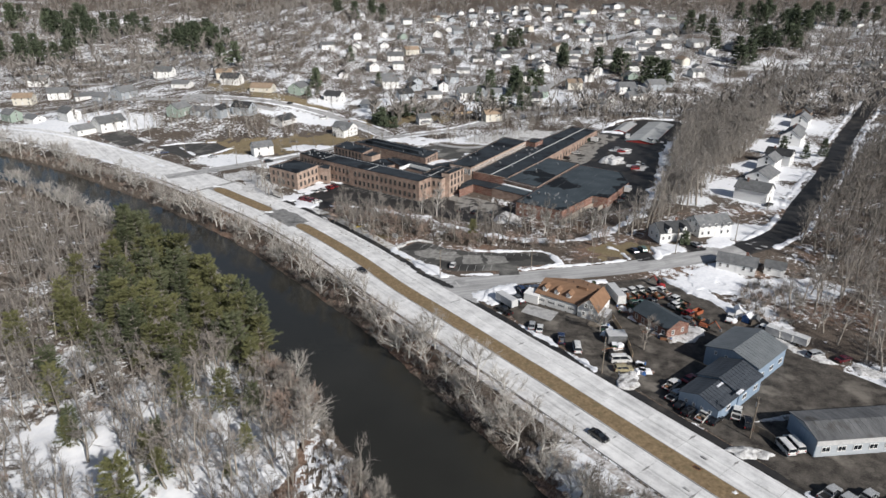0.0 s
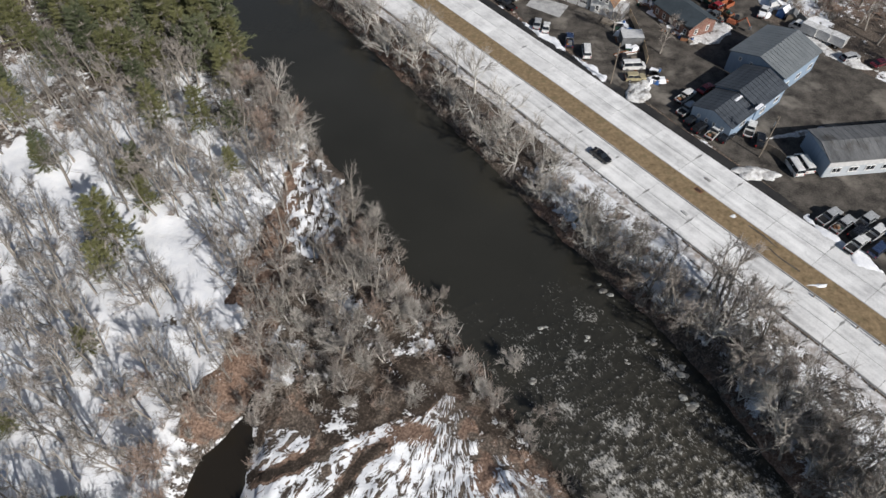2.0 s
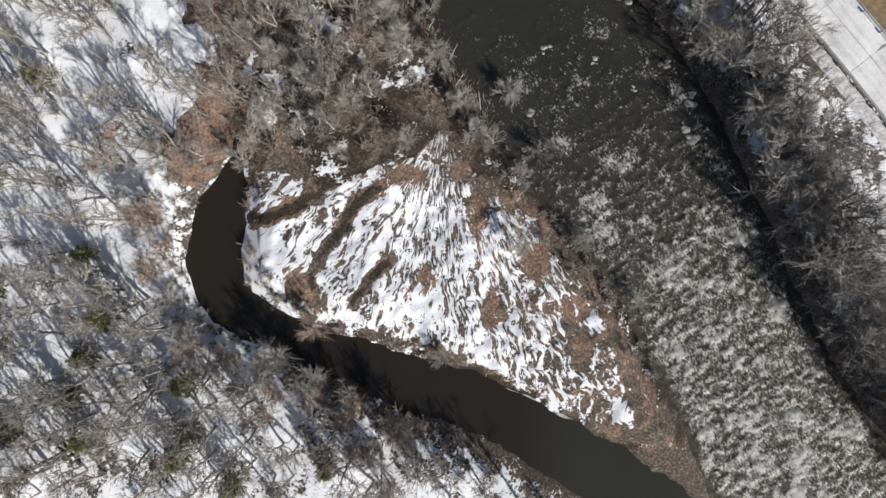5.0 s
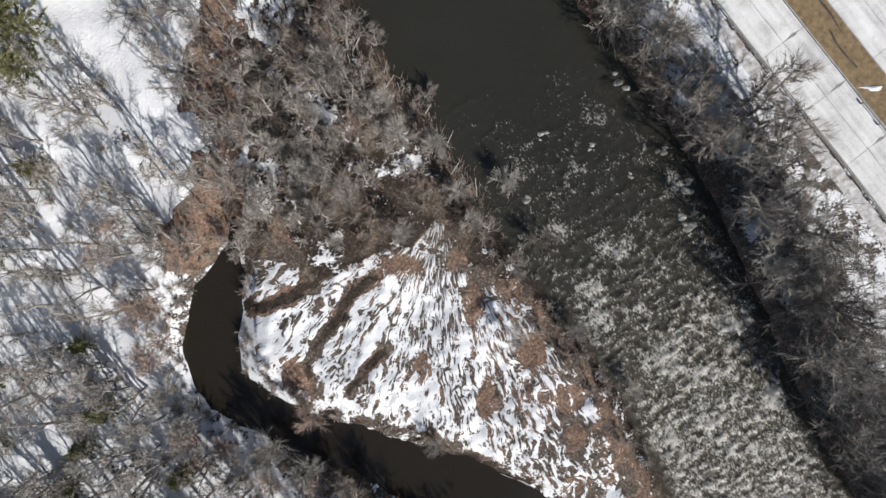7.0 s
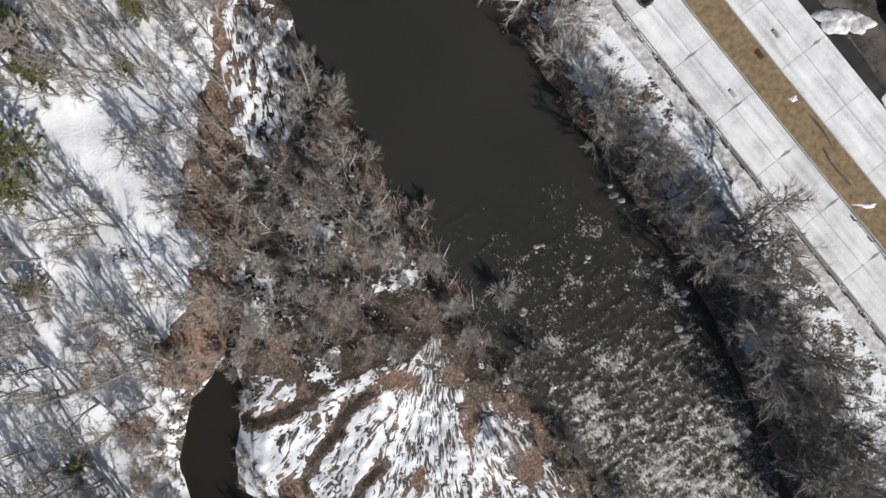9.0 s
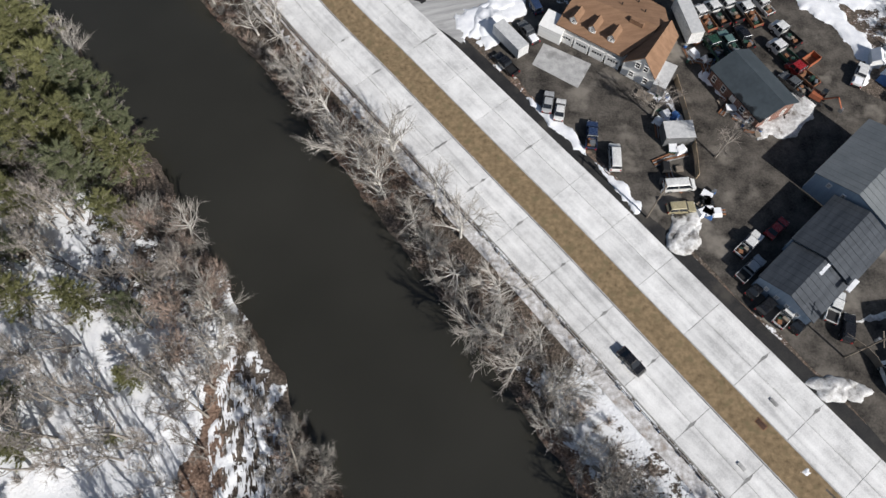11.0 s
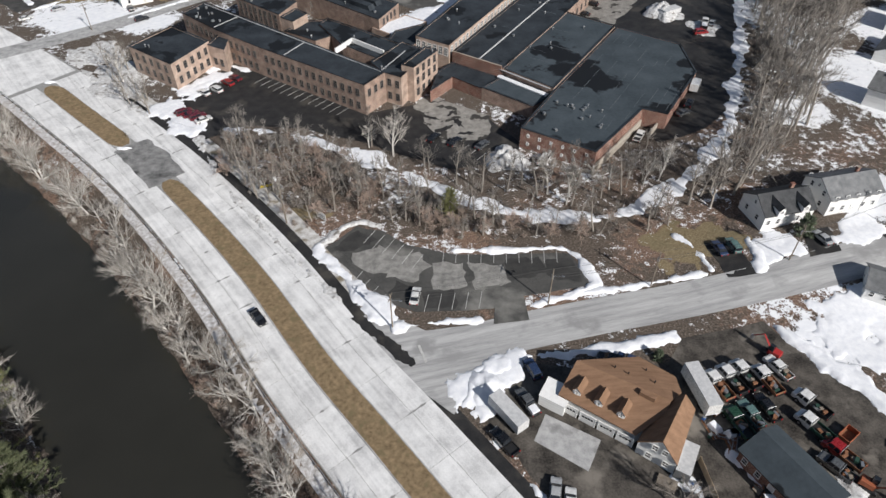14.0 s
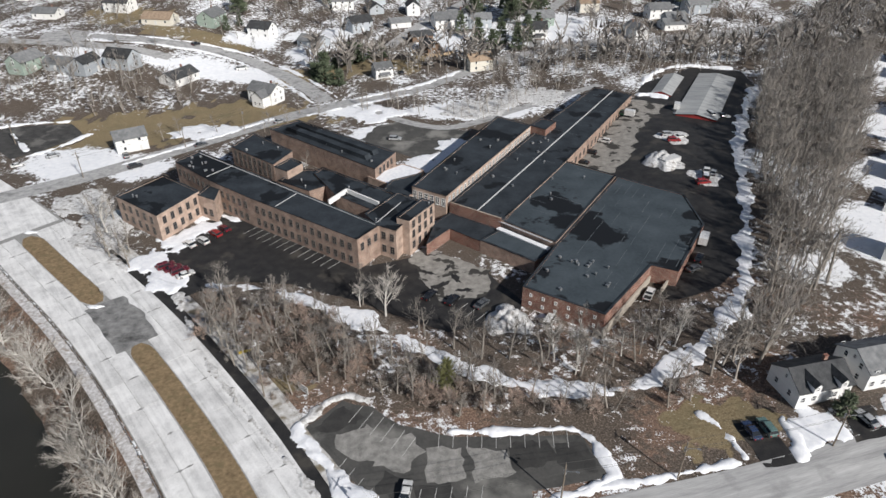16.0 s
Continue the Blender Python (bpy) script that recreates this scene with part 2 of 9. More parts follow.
GROUND, RIVER_WATER, CONCRETE = ground_material(), water_material(), concrete_material()
ASPHALT = surface("old asphalt", (0.035, 0.035, 0.036), (0.085, 0.083, 0.08), 3.0, 0.85, 0.25, 0.03, stain=(0.15, 0.146, 0.138))
WET_ASPHALT = surface("damp asphalt", (0.016, 0.016, 0.018), (0.042, 0.041, 0.04), 2.5, 0.6, 0.25, 0.03, stain=(0.065, 0.06, 0.054))
PALE_ASPHALT = surface("bleached asphalt", (0.25, 0.25, 0.252), (0.47, 0.47, 0.468), 1.6, 0.85, 0.2, 0.02, stain=(0.22, 0.22, 0.22))
SWEPT_ASPHALT = surface("swept asphalt", (0.24, 0.24, 0.242), (0.5, 0.5, 0.498), 3.0, 0.85, 0.2, 0.02, stain=(0.27, 0.27, 0.27), stretch=(0.14, 2.0, 1), turn=radians(-14))
PATCHED = surface("patched asphalt", (0.05, 0.05, 0.049), (0.1, 0.098, 0.093), 6.0, 0.85, 0.2, 0.02, stain=(0.23, 0.225, 0.21))
MUD = surface("dirty yard", (0.012, 0.011, 0.0105), (0.125, 0.112, 0.098), 3.2, 0.8, 0.6, 0.06, stain=(0.19, 0.172, 0.15))
DRY_GRASS = surface("winter grass", (0.12, 0.088, 0.052), (0.3, 0.22, 0.132), 0.7, 0.95, 0.9, 0.1, stain=(0.17, 0.135, 0.078))
SNOW = surface("packed snow", (0.66, 0.68, 0.73), (0.86, 0.87, 0.89), 1.1, 0.75, 0.7, 0.15)
DIRTY_SNOW = surface("dirty snow", (0.33, 0.32, 0.31), (0.78, 0.785, 0.79), 0.7, 0.8, 1.0, 0.25, stain=(0.2, 0.185, 0.17))
BRICK = brick_material("old brick", (0.25, 0.165, 0.135), (0.37, 0.265, 0.22))
PALE_BRICK = brick_material("pale brick", (0.4, 0.29, 0.24), (0.52, 0.4, 0.34))
RED_BRICK = brick_material("red brick", (0.165, 0.07, 0.055), (0.24, 0.105, 0.08))
TAR_ROOF = surface("tar roof", (0.016, 0.02, 0.025), (0.044, 0.053, 0.063), 5.0, 0.8, 0.2, 0.03, stain=(0.01, 0.012, 0.015), crisp=True)
GREY_ROOF = surface("grey felt roof", (0.036, 0.047, 0.056), (0.066, 0.082, 0.095), 7.0, 0.8, 0.15, 0.03, stain=(0.01, 0.012, 0.015), crisp=True)
SEAM_GREY = surface("roof flashing", (0.4, 0.41, 0.42), (0.6, 0.6, 0.6), 0.6, 0.5, 0)
ORANGE_ROOF = surface("brown asphalt shingle", (0.17, 0.1, 0.062), (0.27, 0.165, 0.105), 1.6, 0.9, 0.25, 0.02, stretch=(0.4, 2.5, 1))
SLATE_ROOF = surface("grey shingle", (0.1, 0.105, 0.11), (0.2, 0.205, 0.21), 1.4, 0.85, 0.25, 0.02, vary=0.5)
DARK_ROOF = surface("black shingle", (0.03, 0.032, 0.035), (0.075, 0.077, 0.08), 1.4, 0.85, 0.25, 0.02, vary=0.4)
TAN_ROOF = surface("tan shingle", (0.2, 0.15, 0.11), (0.34, 0.26, 0.19), 1.4, 0.9, 0.25, 0.02, vary=0.3)
# Worn dark wing roofs, colour darkened further for slopes turned from the sun.
SHADED_SHEET = surface("shaded sheet roof", (0.03, 0.036, 0.045), (0.08, 0.09, 0.105), 1.5, 0.5, 0.3, 0.03, metal=0.1, stretch=(0.3, 2, 1))
METAL_ROOF = surface("grey sheet roof", (0.13, 0.145, 0.155), (0.2, 0.215, 0.225), 3.0, 0.45, 0.1, 0.02, metal=0.15)
WORN_METAL = surface("worn sheet roof", (0.07, 0.073, 0.077), (0.18, 0.183, 0.188), 2.0, 0.6, 0.2, 0.02, stretch=(1, 0.2, 1), stain=(0.07, 0.065, 0.06))
WHITE_WALL = surface("white clapboard", (0.66, 0.66, 0.65), (0.8, 0.8, 0.79), 2.0, 0.7, 0.3, 0.02, vary=0.12, stretch=(0.3, 0.3, 8))
CREAM_WALL = surface("cream clapboard", (0.56, 0.53, 0.46), (0.7, 0.67, 0.6), 2.0, 0.75, 0.3, 0.02, vary=0.15, stretch=(0.3, 0.3, 8))
GREY_WALL = surface("grey clapboard", (0.3, 0.33, 0.36), (0.42, 0.45, 0.48), 2.0, 0.75, 0.3, 0.02, vary=0.3, stretch=(0.3, 0.3, 8))
BLUE_WALL = surface("blue steel siding", (0.2, 0.27, 0.36), (0.27, 0.35, 0.45), 2.0, 0.5, 0.3, 0.02, stretch=(6, 6, 0.2))
GREEN_WALL = surface("sage clapboard", (0.24, 0.3, 0.26), (0.35, 0.42, 0.37), 2.0, 0.75, 0.3, 0.02, stretch=(0.3, 0.3, 8))
BROWN_WALL = surface("brown clapboard", (0.13, 0.085, 0.06), (0.2, 0.14, 0.1), 2.0, 0.8, 0.3, 0.02, stretch=(0.3, 0.3, 8))
RED_WALL = surface("red steel siding", (0.27, 0.035, 0.035), (0.36, 0.055, 0.05), 2.0, 0.6, 0.3, 0.02, vary=0.2, stretch=(6, 6, 0.2))
TRIM = surface("white trim", (0.7, 0.7, 0.69), (0.82, 0.82, 0.81), 0.8, 0.6, 0)
GLASS = glossy("window glass", (0.02, 0.024, 0.03), 0.06)
DOOR_PAINT = surface("door paint", (0.5, 0.5, 0.5), (0.7, 0.7, 0.69), 1.0, 0.6, 0.1, 0.01, stretch=(0.2, 0.2, 6))
BARK = surface("grey bark", (0.16, 0.14, 0.12), (0.38, 0.35, 0.315), 0.5, 0.95, 0.5, 0.03, vary=0.5, stretch=(1, 1, 0.2))
PALE_BARK = surface("pale bark", (0.42, 0.4, 0.37), (0.68, 0.66, 0.62), 0.5, 0.9, 0.4, 0.03, vary=0.4, stretch=(1, 1, 0.2))
TWIG = foliage_material("twigs", (0.14, 0.12, 0.105), (0.43, 0.39, 0.355), 0.9)
PALE_TWIG = foliage_material("pale twigs", (0.2, 0.185, 0.165), (0.5, 0.47, 0.435), 0.9)
FAR_TWIG = foliage_material("distant twigs", (0.1, 0.091, 0.083), (0.33, 0.305, 0.28), 0.9)
WOOD_TWIG = foliage_material("woodland twigs", (0.1, 0.09, 0.08), (0.34, 0.315, 0.29), 0.9)
RED_TWIG = foliage_material("reddish twigs", (0.18, 0.13, 0.105), (0.44, 0.345, 0.29), 0.9)
NEEDLES = foliage_material("pine needles", (0.06, 0.076, 0.042), (0.24, 0.26, 0.15), 0.7, 0.5)
OLIVE_NEEDLES = foliage_material("olive needles", (0.085, 0.093, 0.042), (0.3, 0.3, 0.14), 0.7, 0.5)
DARK_NEEDLES = foliage_material("spruce needles", (0.04, 0.054, 0.034), (0.12, 0.145, 0.09))
STONE = surface("river stone", (0.1, 0.095, 0.088), (0.26, 0.25, 0.23), 0.7, 0.85, 0.6, 0.06)
STEEL = glossy("galvanised steel", (0.42, 0.43, 0.44), 0.4, 0.8)
RUST = surface("rusty steel", (0.13, 0.06, 0.035), (0.3, 0.15, 0.085), 0.5, 0.8, 0.3, 0.01)
WOOD = surface("weathered timber", (0.14, 0.115, 0.09), (0.27, 0.235, 0.195), 0.6, 0.9, 0.3, 0.01, stretch=(1, 1, 0.15))
PALE_WOOD = surface("sawn timber", (0.42, 0.31, 0.2), (0.58, 0.45, 0.31), 0.6, 0.85, 0.3, 0.01)
TYRE = surface("tyre rubber", (0.012, 0.012, 0.012), (0.025, 0.025, 0.025), 0.3, 0.85, 0)
RIM = glossy("wheel rim", (0.4, 0.4, 0.41), 0.35, 0.7)
LAMP_GLASS = glossy("lamp glass", (0.6, 0.6, 0.58), 0.15)
TAIL_RED = glossy("tail lamp red", (0.35, 0.02, 0.02), 0.25)
BLACK_TRIM = glossy("black trim", (0.015, 0.015, 0.016), 0.5)
PAINT = {name: glossy(name + " car paint", c, 0.25, 0.1, 0.6) for name, c in (("white", (0.75, 0.75, 0.74)), ("silver", (0.42, 0.43, 0.44)), ("black", (0.012, 0.012, 0.014)),
         ("grey", (0.1, 0.105, 0.11)), ("red", (0.3, 0.018, 0.02)), ("blue", (0.03, 0.05, 0.11)), ("tan", (0.4, 0.35, 0.22)), ("green", (0.02, 0.06, 0.035)), ("teal", (0.12, 0.2, 0.19)), ("maroon", (0.13, 0.012, 0.022)))}
LINE_PAINT = surface("road paint", (0.34, 0.34, 0.33), (0.58, 0.58, 0.57), 0.5, 0.8, 0)
CABLE = glossy("cable sheath", (0.02, 0.02, 0.02), 0.6)
SIGN_BLUE, SIGN_YELLOW, ORANGE_STEEL = glossy("blue sign", (0.03, 0.08, 0.3), 0.4), glossy("yellow sign", (0.55, 0.42, 0.03), 0.4), glossy("orange steel", (0.33, 0.1, 0.045), 0.6)
TARP_BLUE, TARP_GREEN = surface("blue tarpaulin", (0.04, 0.1, 0.28), (0.07, 0.17, 0.4), 0.8, 0.6, 0.6, 0.08), surface("green tank paint", (0.018, 0.045, 0.034), (0.035, 0.075, 0.058), 0.8, 0.6, 0.1, 0.02)

# ---- builders ----
class Form:
    """Collects the points and faces of one mesh."""

    def __init__(self):
        self.v, self.f, self.m = [], [], []

    def add(self, points, faces, slot=0):
        n = len(self.v)
        self.v.extend(tuple(p) for p in points)
        self.f.extend(tuple(i + n for i in face) for face in faces)
        self.m.extend([slot] * len(faces))
        return self

    def box(self, x, y, z, sx, sy, sz, turn=0.0, slot=0, taper=1.0):
        """A box on z, centred on x, y."""
        c, s = math.cos(turn), math.sin(turn)
        pts = []
        for k, h in ((1.0, 0), (taper, sz)):
            for u, w in ((-1, -1), (1, -1), (1, 1), (-1, 1)):
                a, b = u * sx / 2 * k, w * sy / 2 * k
                pts.append((x + a * c - b * s, y + a * s + b * c, z + h))
        return self.add(pts, [(0, 3, 2, 1), (4, 5, 6, 7), (0, 1, 5, 4), (1, 2, 6, 5), (2, 3, 7, 6), (3, 0, 4, 7)], slot)

    def prism(self, poly, z0, z1, slot=0, top=True):
        n = len(poly)
        pts = [(p[0], p[1], z0) for p in poly] + [(p[0], p[1], z1) for p in poly]
        faces = [(i, (i + 1) % n, n + (i + 1) % n, n + i) for i in range(n)]
        faces.append(tuple(range(n))[::-1])
        if top:
            faces.append(tuple(range(n, 2 * n)))
        return self.add(pts, faces, slot)

    def swept(self, profile, y0, y1, slot=0, shrink=None):
        """A closed outline of (x, z) drawn out along y; shrink: how far each point of it draws in at the sides."""
        n = len(profile)
        shrink = shrink or [0] * n
        pts = [(x, y0 + k, z) for (x, z), k in zip(profile, shrink)] + [(x, y1 - k, z) for (x, z), k in zip(profile, shrink)]
        faces = [(i, n + i, n + (i + 1) % n, (i + 1) % n) for i in range(n)] + [tuple(range(n)), tuple(range(n, 2 * n))[::-1]]
        return self.add(pts, faces, slot)

    def rod(self, a, b, r0, r1, n=5, slot=0, cap=False):
        a, b = np.array(a, float), np.array(b, float)
        d = b - a
        d = d / (np.linalg.norm(d) + 1e-9)
        u = np.cross(d, (0, 0, 1) if abs(d[2]) < 0.9 else (1, 0, 0))
        u /= np.linalg.norm(u)
        w = np.cross(d, u)
        ang = np.arange(n) * 2 * math.pi / n
        ring = np.cos(ang)[:, None] * u + np.sin(ang)[:, None] * w
        if r1 <= 0:
            return self.add(list(a + ring * r0) + [b], [(i, (i + 1) % n, n) for i in range(n)], slot)
        faces = [(i, (i + 1) % n, n + (i + 1) % n, n + i) for i in range(n)]
        if cap:
            faces += [tuple(range(n, 2 * n)), tuple(range(n))[::-1]]
        return self.add(list(a + ring * r0) + list(b + ring * r1), faces, slot)

    def twig(self, a, b, r):
        """A short tapering twig or needle spray of two faces."""
        a, b = np.array(a, float), np.array(b, float)
        d = b - a
        d = d / (np.linalg.norm(d) + 1e-9)
        u = np.cross(d, (0, 0, 1) if abs(d[2]) < 0.9 else (1, 0, 0))
        u /= np.linalg.norm(u)
        w = np.cross(u, d)
        w = w if w[2] > 0 else -w
        return self.add([a - u * r, a + w * r, a + u * r, b], [(0, 1, 3), (1, 2, 3)])

    def mesh(self, name, *materials, smooth=False):
        me = bpy.data.meshes.new(name)
        me.from_pydata(self.v, [], self.f)
        for m in materials:
            me.materials.append(m)
        if len(materials) > 1:
            me.polygons.foreach_set("material_index", self.m)
        if smooth:
            me.polygons.foreach_set("use_smooth", [True] * len(me.polygons))
        me.validate()
        me.update()
        return me


def holder(name, m, label="", category="", group=""):
    """The empty base of a thing made of parts."""
    ob = new(name)
    ob.empty_display_size = 0.3
    ob.matrix_world = m
    return tagged(ob, label, category, group)


def part(name, form, material, parent=None, label="", m=None, smooth=False):
    """Links a form, or a mesh, as one object under a thing or under a part."""
    me = form if isinstance(form, bpy.types.Mesh) else form.mesh(name, *(material if isinstance(material, tuple) else (material,)), smooth=smooth)
    ob = new(name, me)
    if m is not None:
        ob.matrix_world = m
    if parent:
        ob.parent = parent
    if label:
        ob["label"] = label
    return ob


def structure(name, form, material, label, category, smooth=False):
    return tagged(part(name, form, material, smooth=smooth), label, category, kind="structure")


def at(x, y, turn=0.0, up=0.0, scale=1.0):
    """A pose that stands on the ground."""
    return Matrix.Translation((x, y, float(land(x, y)) + up)) @ Matrix.Rotation(radians(turn), 4, "Z") @ Matrix.Scale(scale, 4)


def inside(poly, x, y):
    x, y = np.asarray(x, float), np.asarray(y, float)
    hit = np.zeros(x.shape, bool)
    for (ax, ay), (bx, by) in zip(poly, poly[1:] + poly[:1]):
        cross = ((ay > y) != (by > y)) & (x < (bx - ax) * (y - ay) / (by - ay + 1e-12) + ax)
        hit ^= cross
    return hit


def ragged(poly, step, wander, seed):
    """The outline with points at every step, pushed about a little."""
    r, out = random.Random(seed), []
    for (ax, ay), (bx, by) in zip(poly, poly[1:] + poly[:1]):
        n = max(1, int(math.hypot(bx - ax, by - ay) / step))
        out += [(ax + (bx - ax) * i / n + r.uniform(-wander, wander), ay + (by - ay) * i / n + r.uniform(-wander, wander)) for i in range(n)]
    return out


def sheet(name, poly, material, label, category, lift=0.05, step=5.0, kind="structure"):
    """A thin paved layer laid over the ground within an outline."""
    bm = bmesh.new()
    face = bm.faces.new([bm.verts.new((x, y, 0)) for x, y in poly])
    if face.calc_area() and face.normal.z < 0:
        face.normal_flip()
    xs, ys = [p[0] for p in poly], [p[1] for p in poly]
    for axis, lo, hi in ((0, min(xs), max(xs)), (1, min(ys), max(ys))):
        for c in np.arange(lo + step, hi, step):
            place, normal = [0, 0, 0], [0, 0, 0]
            place[axis], normal[axis] = c, 1
            bmesh.ops.bisect_plane(bm, geom=bm.verts[:] + bm.edges[:] + bm.faces[:], plane_co=place, plane_no=normal)
    z = land([v.co.x for v in bm.verts], [v.co.y for v in bm.verts])
    for v, h in zip(bm.verts, z):
        v.co.z = h + lift
    bmesh.ops.recalc_face_normals(bm, faces=bm.faces[:])
    rim = [e for e in bm.edges if e.is_boundary]
    made = bmesh.ops.extrude_edge_only(bm, edges=rim)
    for v in made["geom"]:
        if isinstance(v, bmesh.types.BMVert):
            v.co.z -= lift + 0.1
    me = bpy.data.meshes.new(name)
    bm.to_mesh(me)
    bm.free()
    me.materials.append(material)
    if sum(p.normal.z for p in me.polygons) < 0:
        me.flip_normals()
    return tagged(new(name, me), label, category, kind=kind)


def strip(line, a, b, lift, form=None, step=1):
    """A ribbon along a line, between two distances to its left."""
    form = form or Form()
    d = np.gradient(line[:, :2], axis=0)
    d /= np.linalg.norm(d, axis=1)[:, None]
    n = np.stack([-d[:, 1], d[:, 0]], 1)
    k = max(1, int(abs(b - a) / 4))
    offs = np.linspace(a, b, k + 1)
    pts = np.concatenate([line[:, :2] + n * o for o in offs])
    z = land(pts[:, 0], pts[:, 1]) + lift
    m = len(line)
    faces = [(j * m + i, (j + 1) * m + i, (j + 1) * m + i + 1, j * m + i + 1) for j in range(k) for i in range(m - 1)]
    if b > a:
        faces = [f[::-1] for f in faces]
    return form.add(np.c_[pts, z], faces)


def snow_field(name, lines, height, seed, material, label, cell=0.5, rough=1.0):
    """Snow heaped along lines of (x, y, half width), with a ragged foot and a lumpy top."""
    pts = np.concatenate(lines)
    pad = pts[:, 2].max() + 3
    X, Y = np.meshgrid(np.arange(pts[:, 0].min() - pad, pts[:, 0].max() + pad, cell), np.arange(pts[:, 1].min() - pad, pts[:, 1].max() + pad, cell))
    d = np.full(X.shape, 1e9)
    wide = float(pts[:, 2].mean())
    for line in lines:
        d = np.minimum(d, near_line(line, X, Y)[0])
    d = d + rough * (0.75 * lumps(X, Y, 6, seed) * min(1.5, 0.4 + wide * 0.5) + 0.3 * lumps(X, Y, 1.7, seed + 5))
    keep = d < 0
    if not keep.any():
        return None
    top = height * ease(-d, 0, max(0.8, wide * 0.8)) * (0.75 + 0.3 * lumps(X, Y, 4.5, seed + 9)) + 0.16 * height * np.abs(lumps(X, Y, max(1.3, 3.2 * cell), seed + 11, 2)) * ease(-d, 0, 0.5)
    i = np.arange(X.size).reshape(X.shape)
    quads = np.stack([i[:-1, :-1], i[:-1, 1:], i[1:, 1:], i[1:, :-1]], -1).reshape(-1, 4)
    quads = quads[keep.ravel()[quads].sum(1) >= 1]
    gy, gx = np.gradient(d, cell)
    slope = np.maximum(0.3, gx * gx + gy * gy)
    step = np.where(keep, 0, np.clip(d / slope, 0, 1.2 * cell))
    X, Y = X - step * gx, Y - step * gy
    used = np.unique(quads)
    index = np.zeros(X.size, int)
    index[used] = np.arange(len(used))
    px, py, k = X.ravel()[used], Y.ravel()[used], keep.ravel()[used]
    z = land(px, py) + np.where(k, 0.1 + np.maximum(0.02, top.ravel()[used]), -0.02)
    me = bpy.data.meshes.new(name)
    me.from_pydata(np.stack([px, py, z], 1).tolist(), [], index[quads].tolist())
    me.materials.append(material)
    me.polygons.foreach_set("use_smooth", [True] * len(me.polygons))
    return tagged(new(name, me), label, "snow bank", kind="stuff")


def ridge(name, line, width, height, seed, material, label, gaps=0.0):
    """A ploughed bank of snow along a line, lumpy and uneven."""
    line = along(line, 4.0 if len(line) < 12 else 6.0)
    size = np.clip(0.85 + 0.9 * lumps(line[:, 0], line[:, 1], 11, seed) - gaps, 0.15, 1.6)
    long = len(line) > 40
    return snow_field(name, [np.c_[line, 0.5 * width * size]], 0.55 * height, seed, material, label, 0.55 if not long else 0.8, 1.35)


def drift(name, poly, height, seed, material, label, cell=0.5):
    """Snow lying over an area."""
    c = np.mean(poly, axis=0)
    X, Y = np.array([p[0] for p in poly]), np.array([p[1] for p in poly])
    ring = [np.array([[a[0] * 0.6 + c[0] * 0.4, a[1] * 0.6 + c[1] * 0.4, 0.4 * math.hypot(a[0] - c[0], a[1] - c[1]) * 0.9], [b[0] * 0.6 + c[0] * 0.4, b[1] * 0.6 + c[1] * 0.4, 0.4 * math.hypot(b[0] - c[0], b[1] - c[1]) * 0.9]]) for a, b in zip(poly, poly[1:] + poly[:1])]
    spokes = [np.array([[c[0], c[1], 0.5], [a[0] * 0.7 + c[0] * 0.3, a[1] * 0.7 + c[1] * 0.3, 0.28 * math.hypot(a[0] - c[0], a[1] - c[1])]]) for a in poly]
    return snow_field(name, ring + spokes, height, seed, material, label, cell, 2.3)


def mound(name, x, y, rx, ry, h, seed, material, label):
    """A heap of snow with an uneven foot and a lumpy top."""
    r = np.random.RandomState(seed)
    rings, n = 9, 26
    q, a = [k.ravel() for k in np.meshgrid(np.linspace(0, 1, rings), 2 * math.pi * np.arange(n) / n, indexing="ij")]
    e = 1 + 0.16 * np.sin(3 * a + seed) + 0.1 * np.sin(5 * a + 2 * seed) + 0.06 * np.sin(9 * a + seed)
    px, py = x + rx * e * q * np.cos(a), y + ry * e * q * np.sin(a)
    top = h * (1 - q ** 2.2) * (1 + 0.3 * np.sin(2.1 * px + seed) * np.sin(1.7 * py)) + r.uniform(-0.09, 0.09, q.size) * h - np.where(q > 0.99, 0.2, 0)
    faces = [(i * n + k, (i + 1) * n + k, (i + 1) * n + (k + 1) % n, i * n + (k + 1) % n) for i in range(rings - 1) for k in range(n)]
    return tagged(part(name, Form().add(np.stack([px, py, land(px, py) + top], 1), faces), material, smooth=True), label, "snow pile", kind="stuff")

# ---- the lie of the land ----
RIVER = [(-900, 520, 20), (-420, 402, 16), (-300, 354, 14), (-228, 316, 13), (-168, 275, 12), (-133, 248, 12), (-94.8, 214.3, 12.3), (-60.2, 176, 12.9),
         (-36, 146.2, 13.8), (-16.8, 118.5, 14.3), (-2.2, 96.4, 15), (10, 77, 15.5), (27.3, 52, 16), (40.5, 31, 13.8), (49, 13, 13), (62, -12, 15), (95, -60, 17), (190, -180, 20), (700, -700, 22)]
CREEK = [(-28.9, 49, 0.5), (-28.9, 46.5, 1.3), (-29.6, 41.5, 3.1), (-31.4, 36, 4.4), (-32.3, 30, 4.8), (-31.2, 25, 4.6), (-27.0, 20.6, 3.9), (-20, 16.6, 4.0), (-13, 14.2, 4.2), (-4.5, 11.2, 4.8), (7, 7.6, 4.8), (17, 2.6, 5), (30, -5, 5.5), (45, -18, 7)]
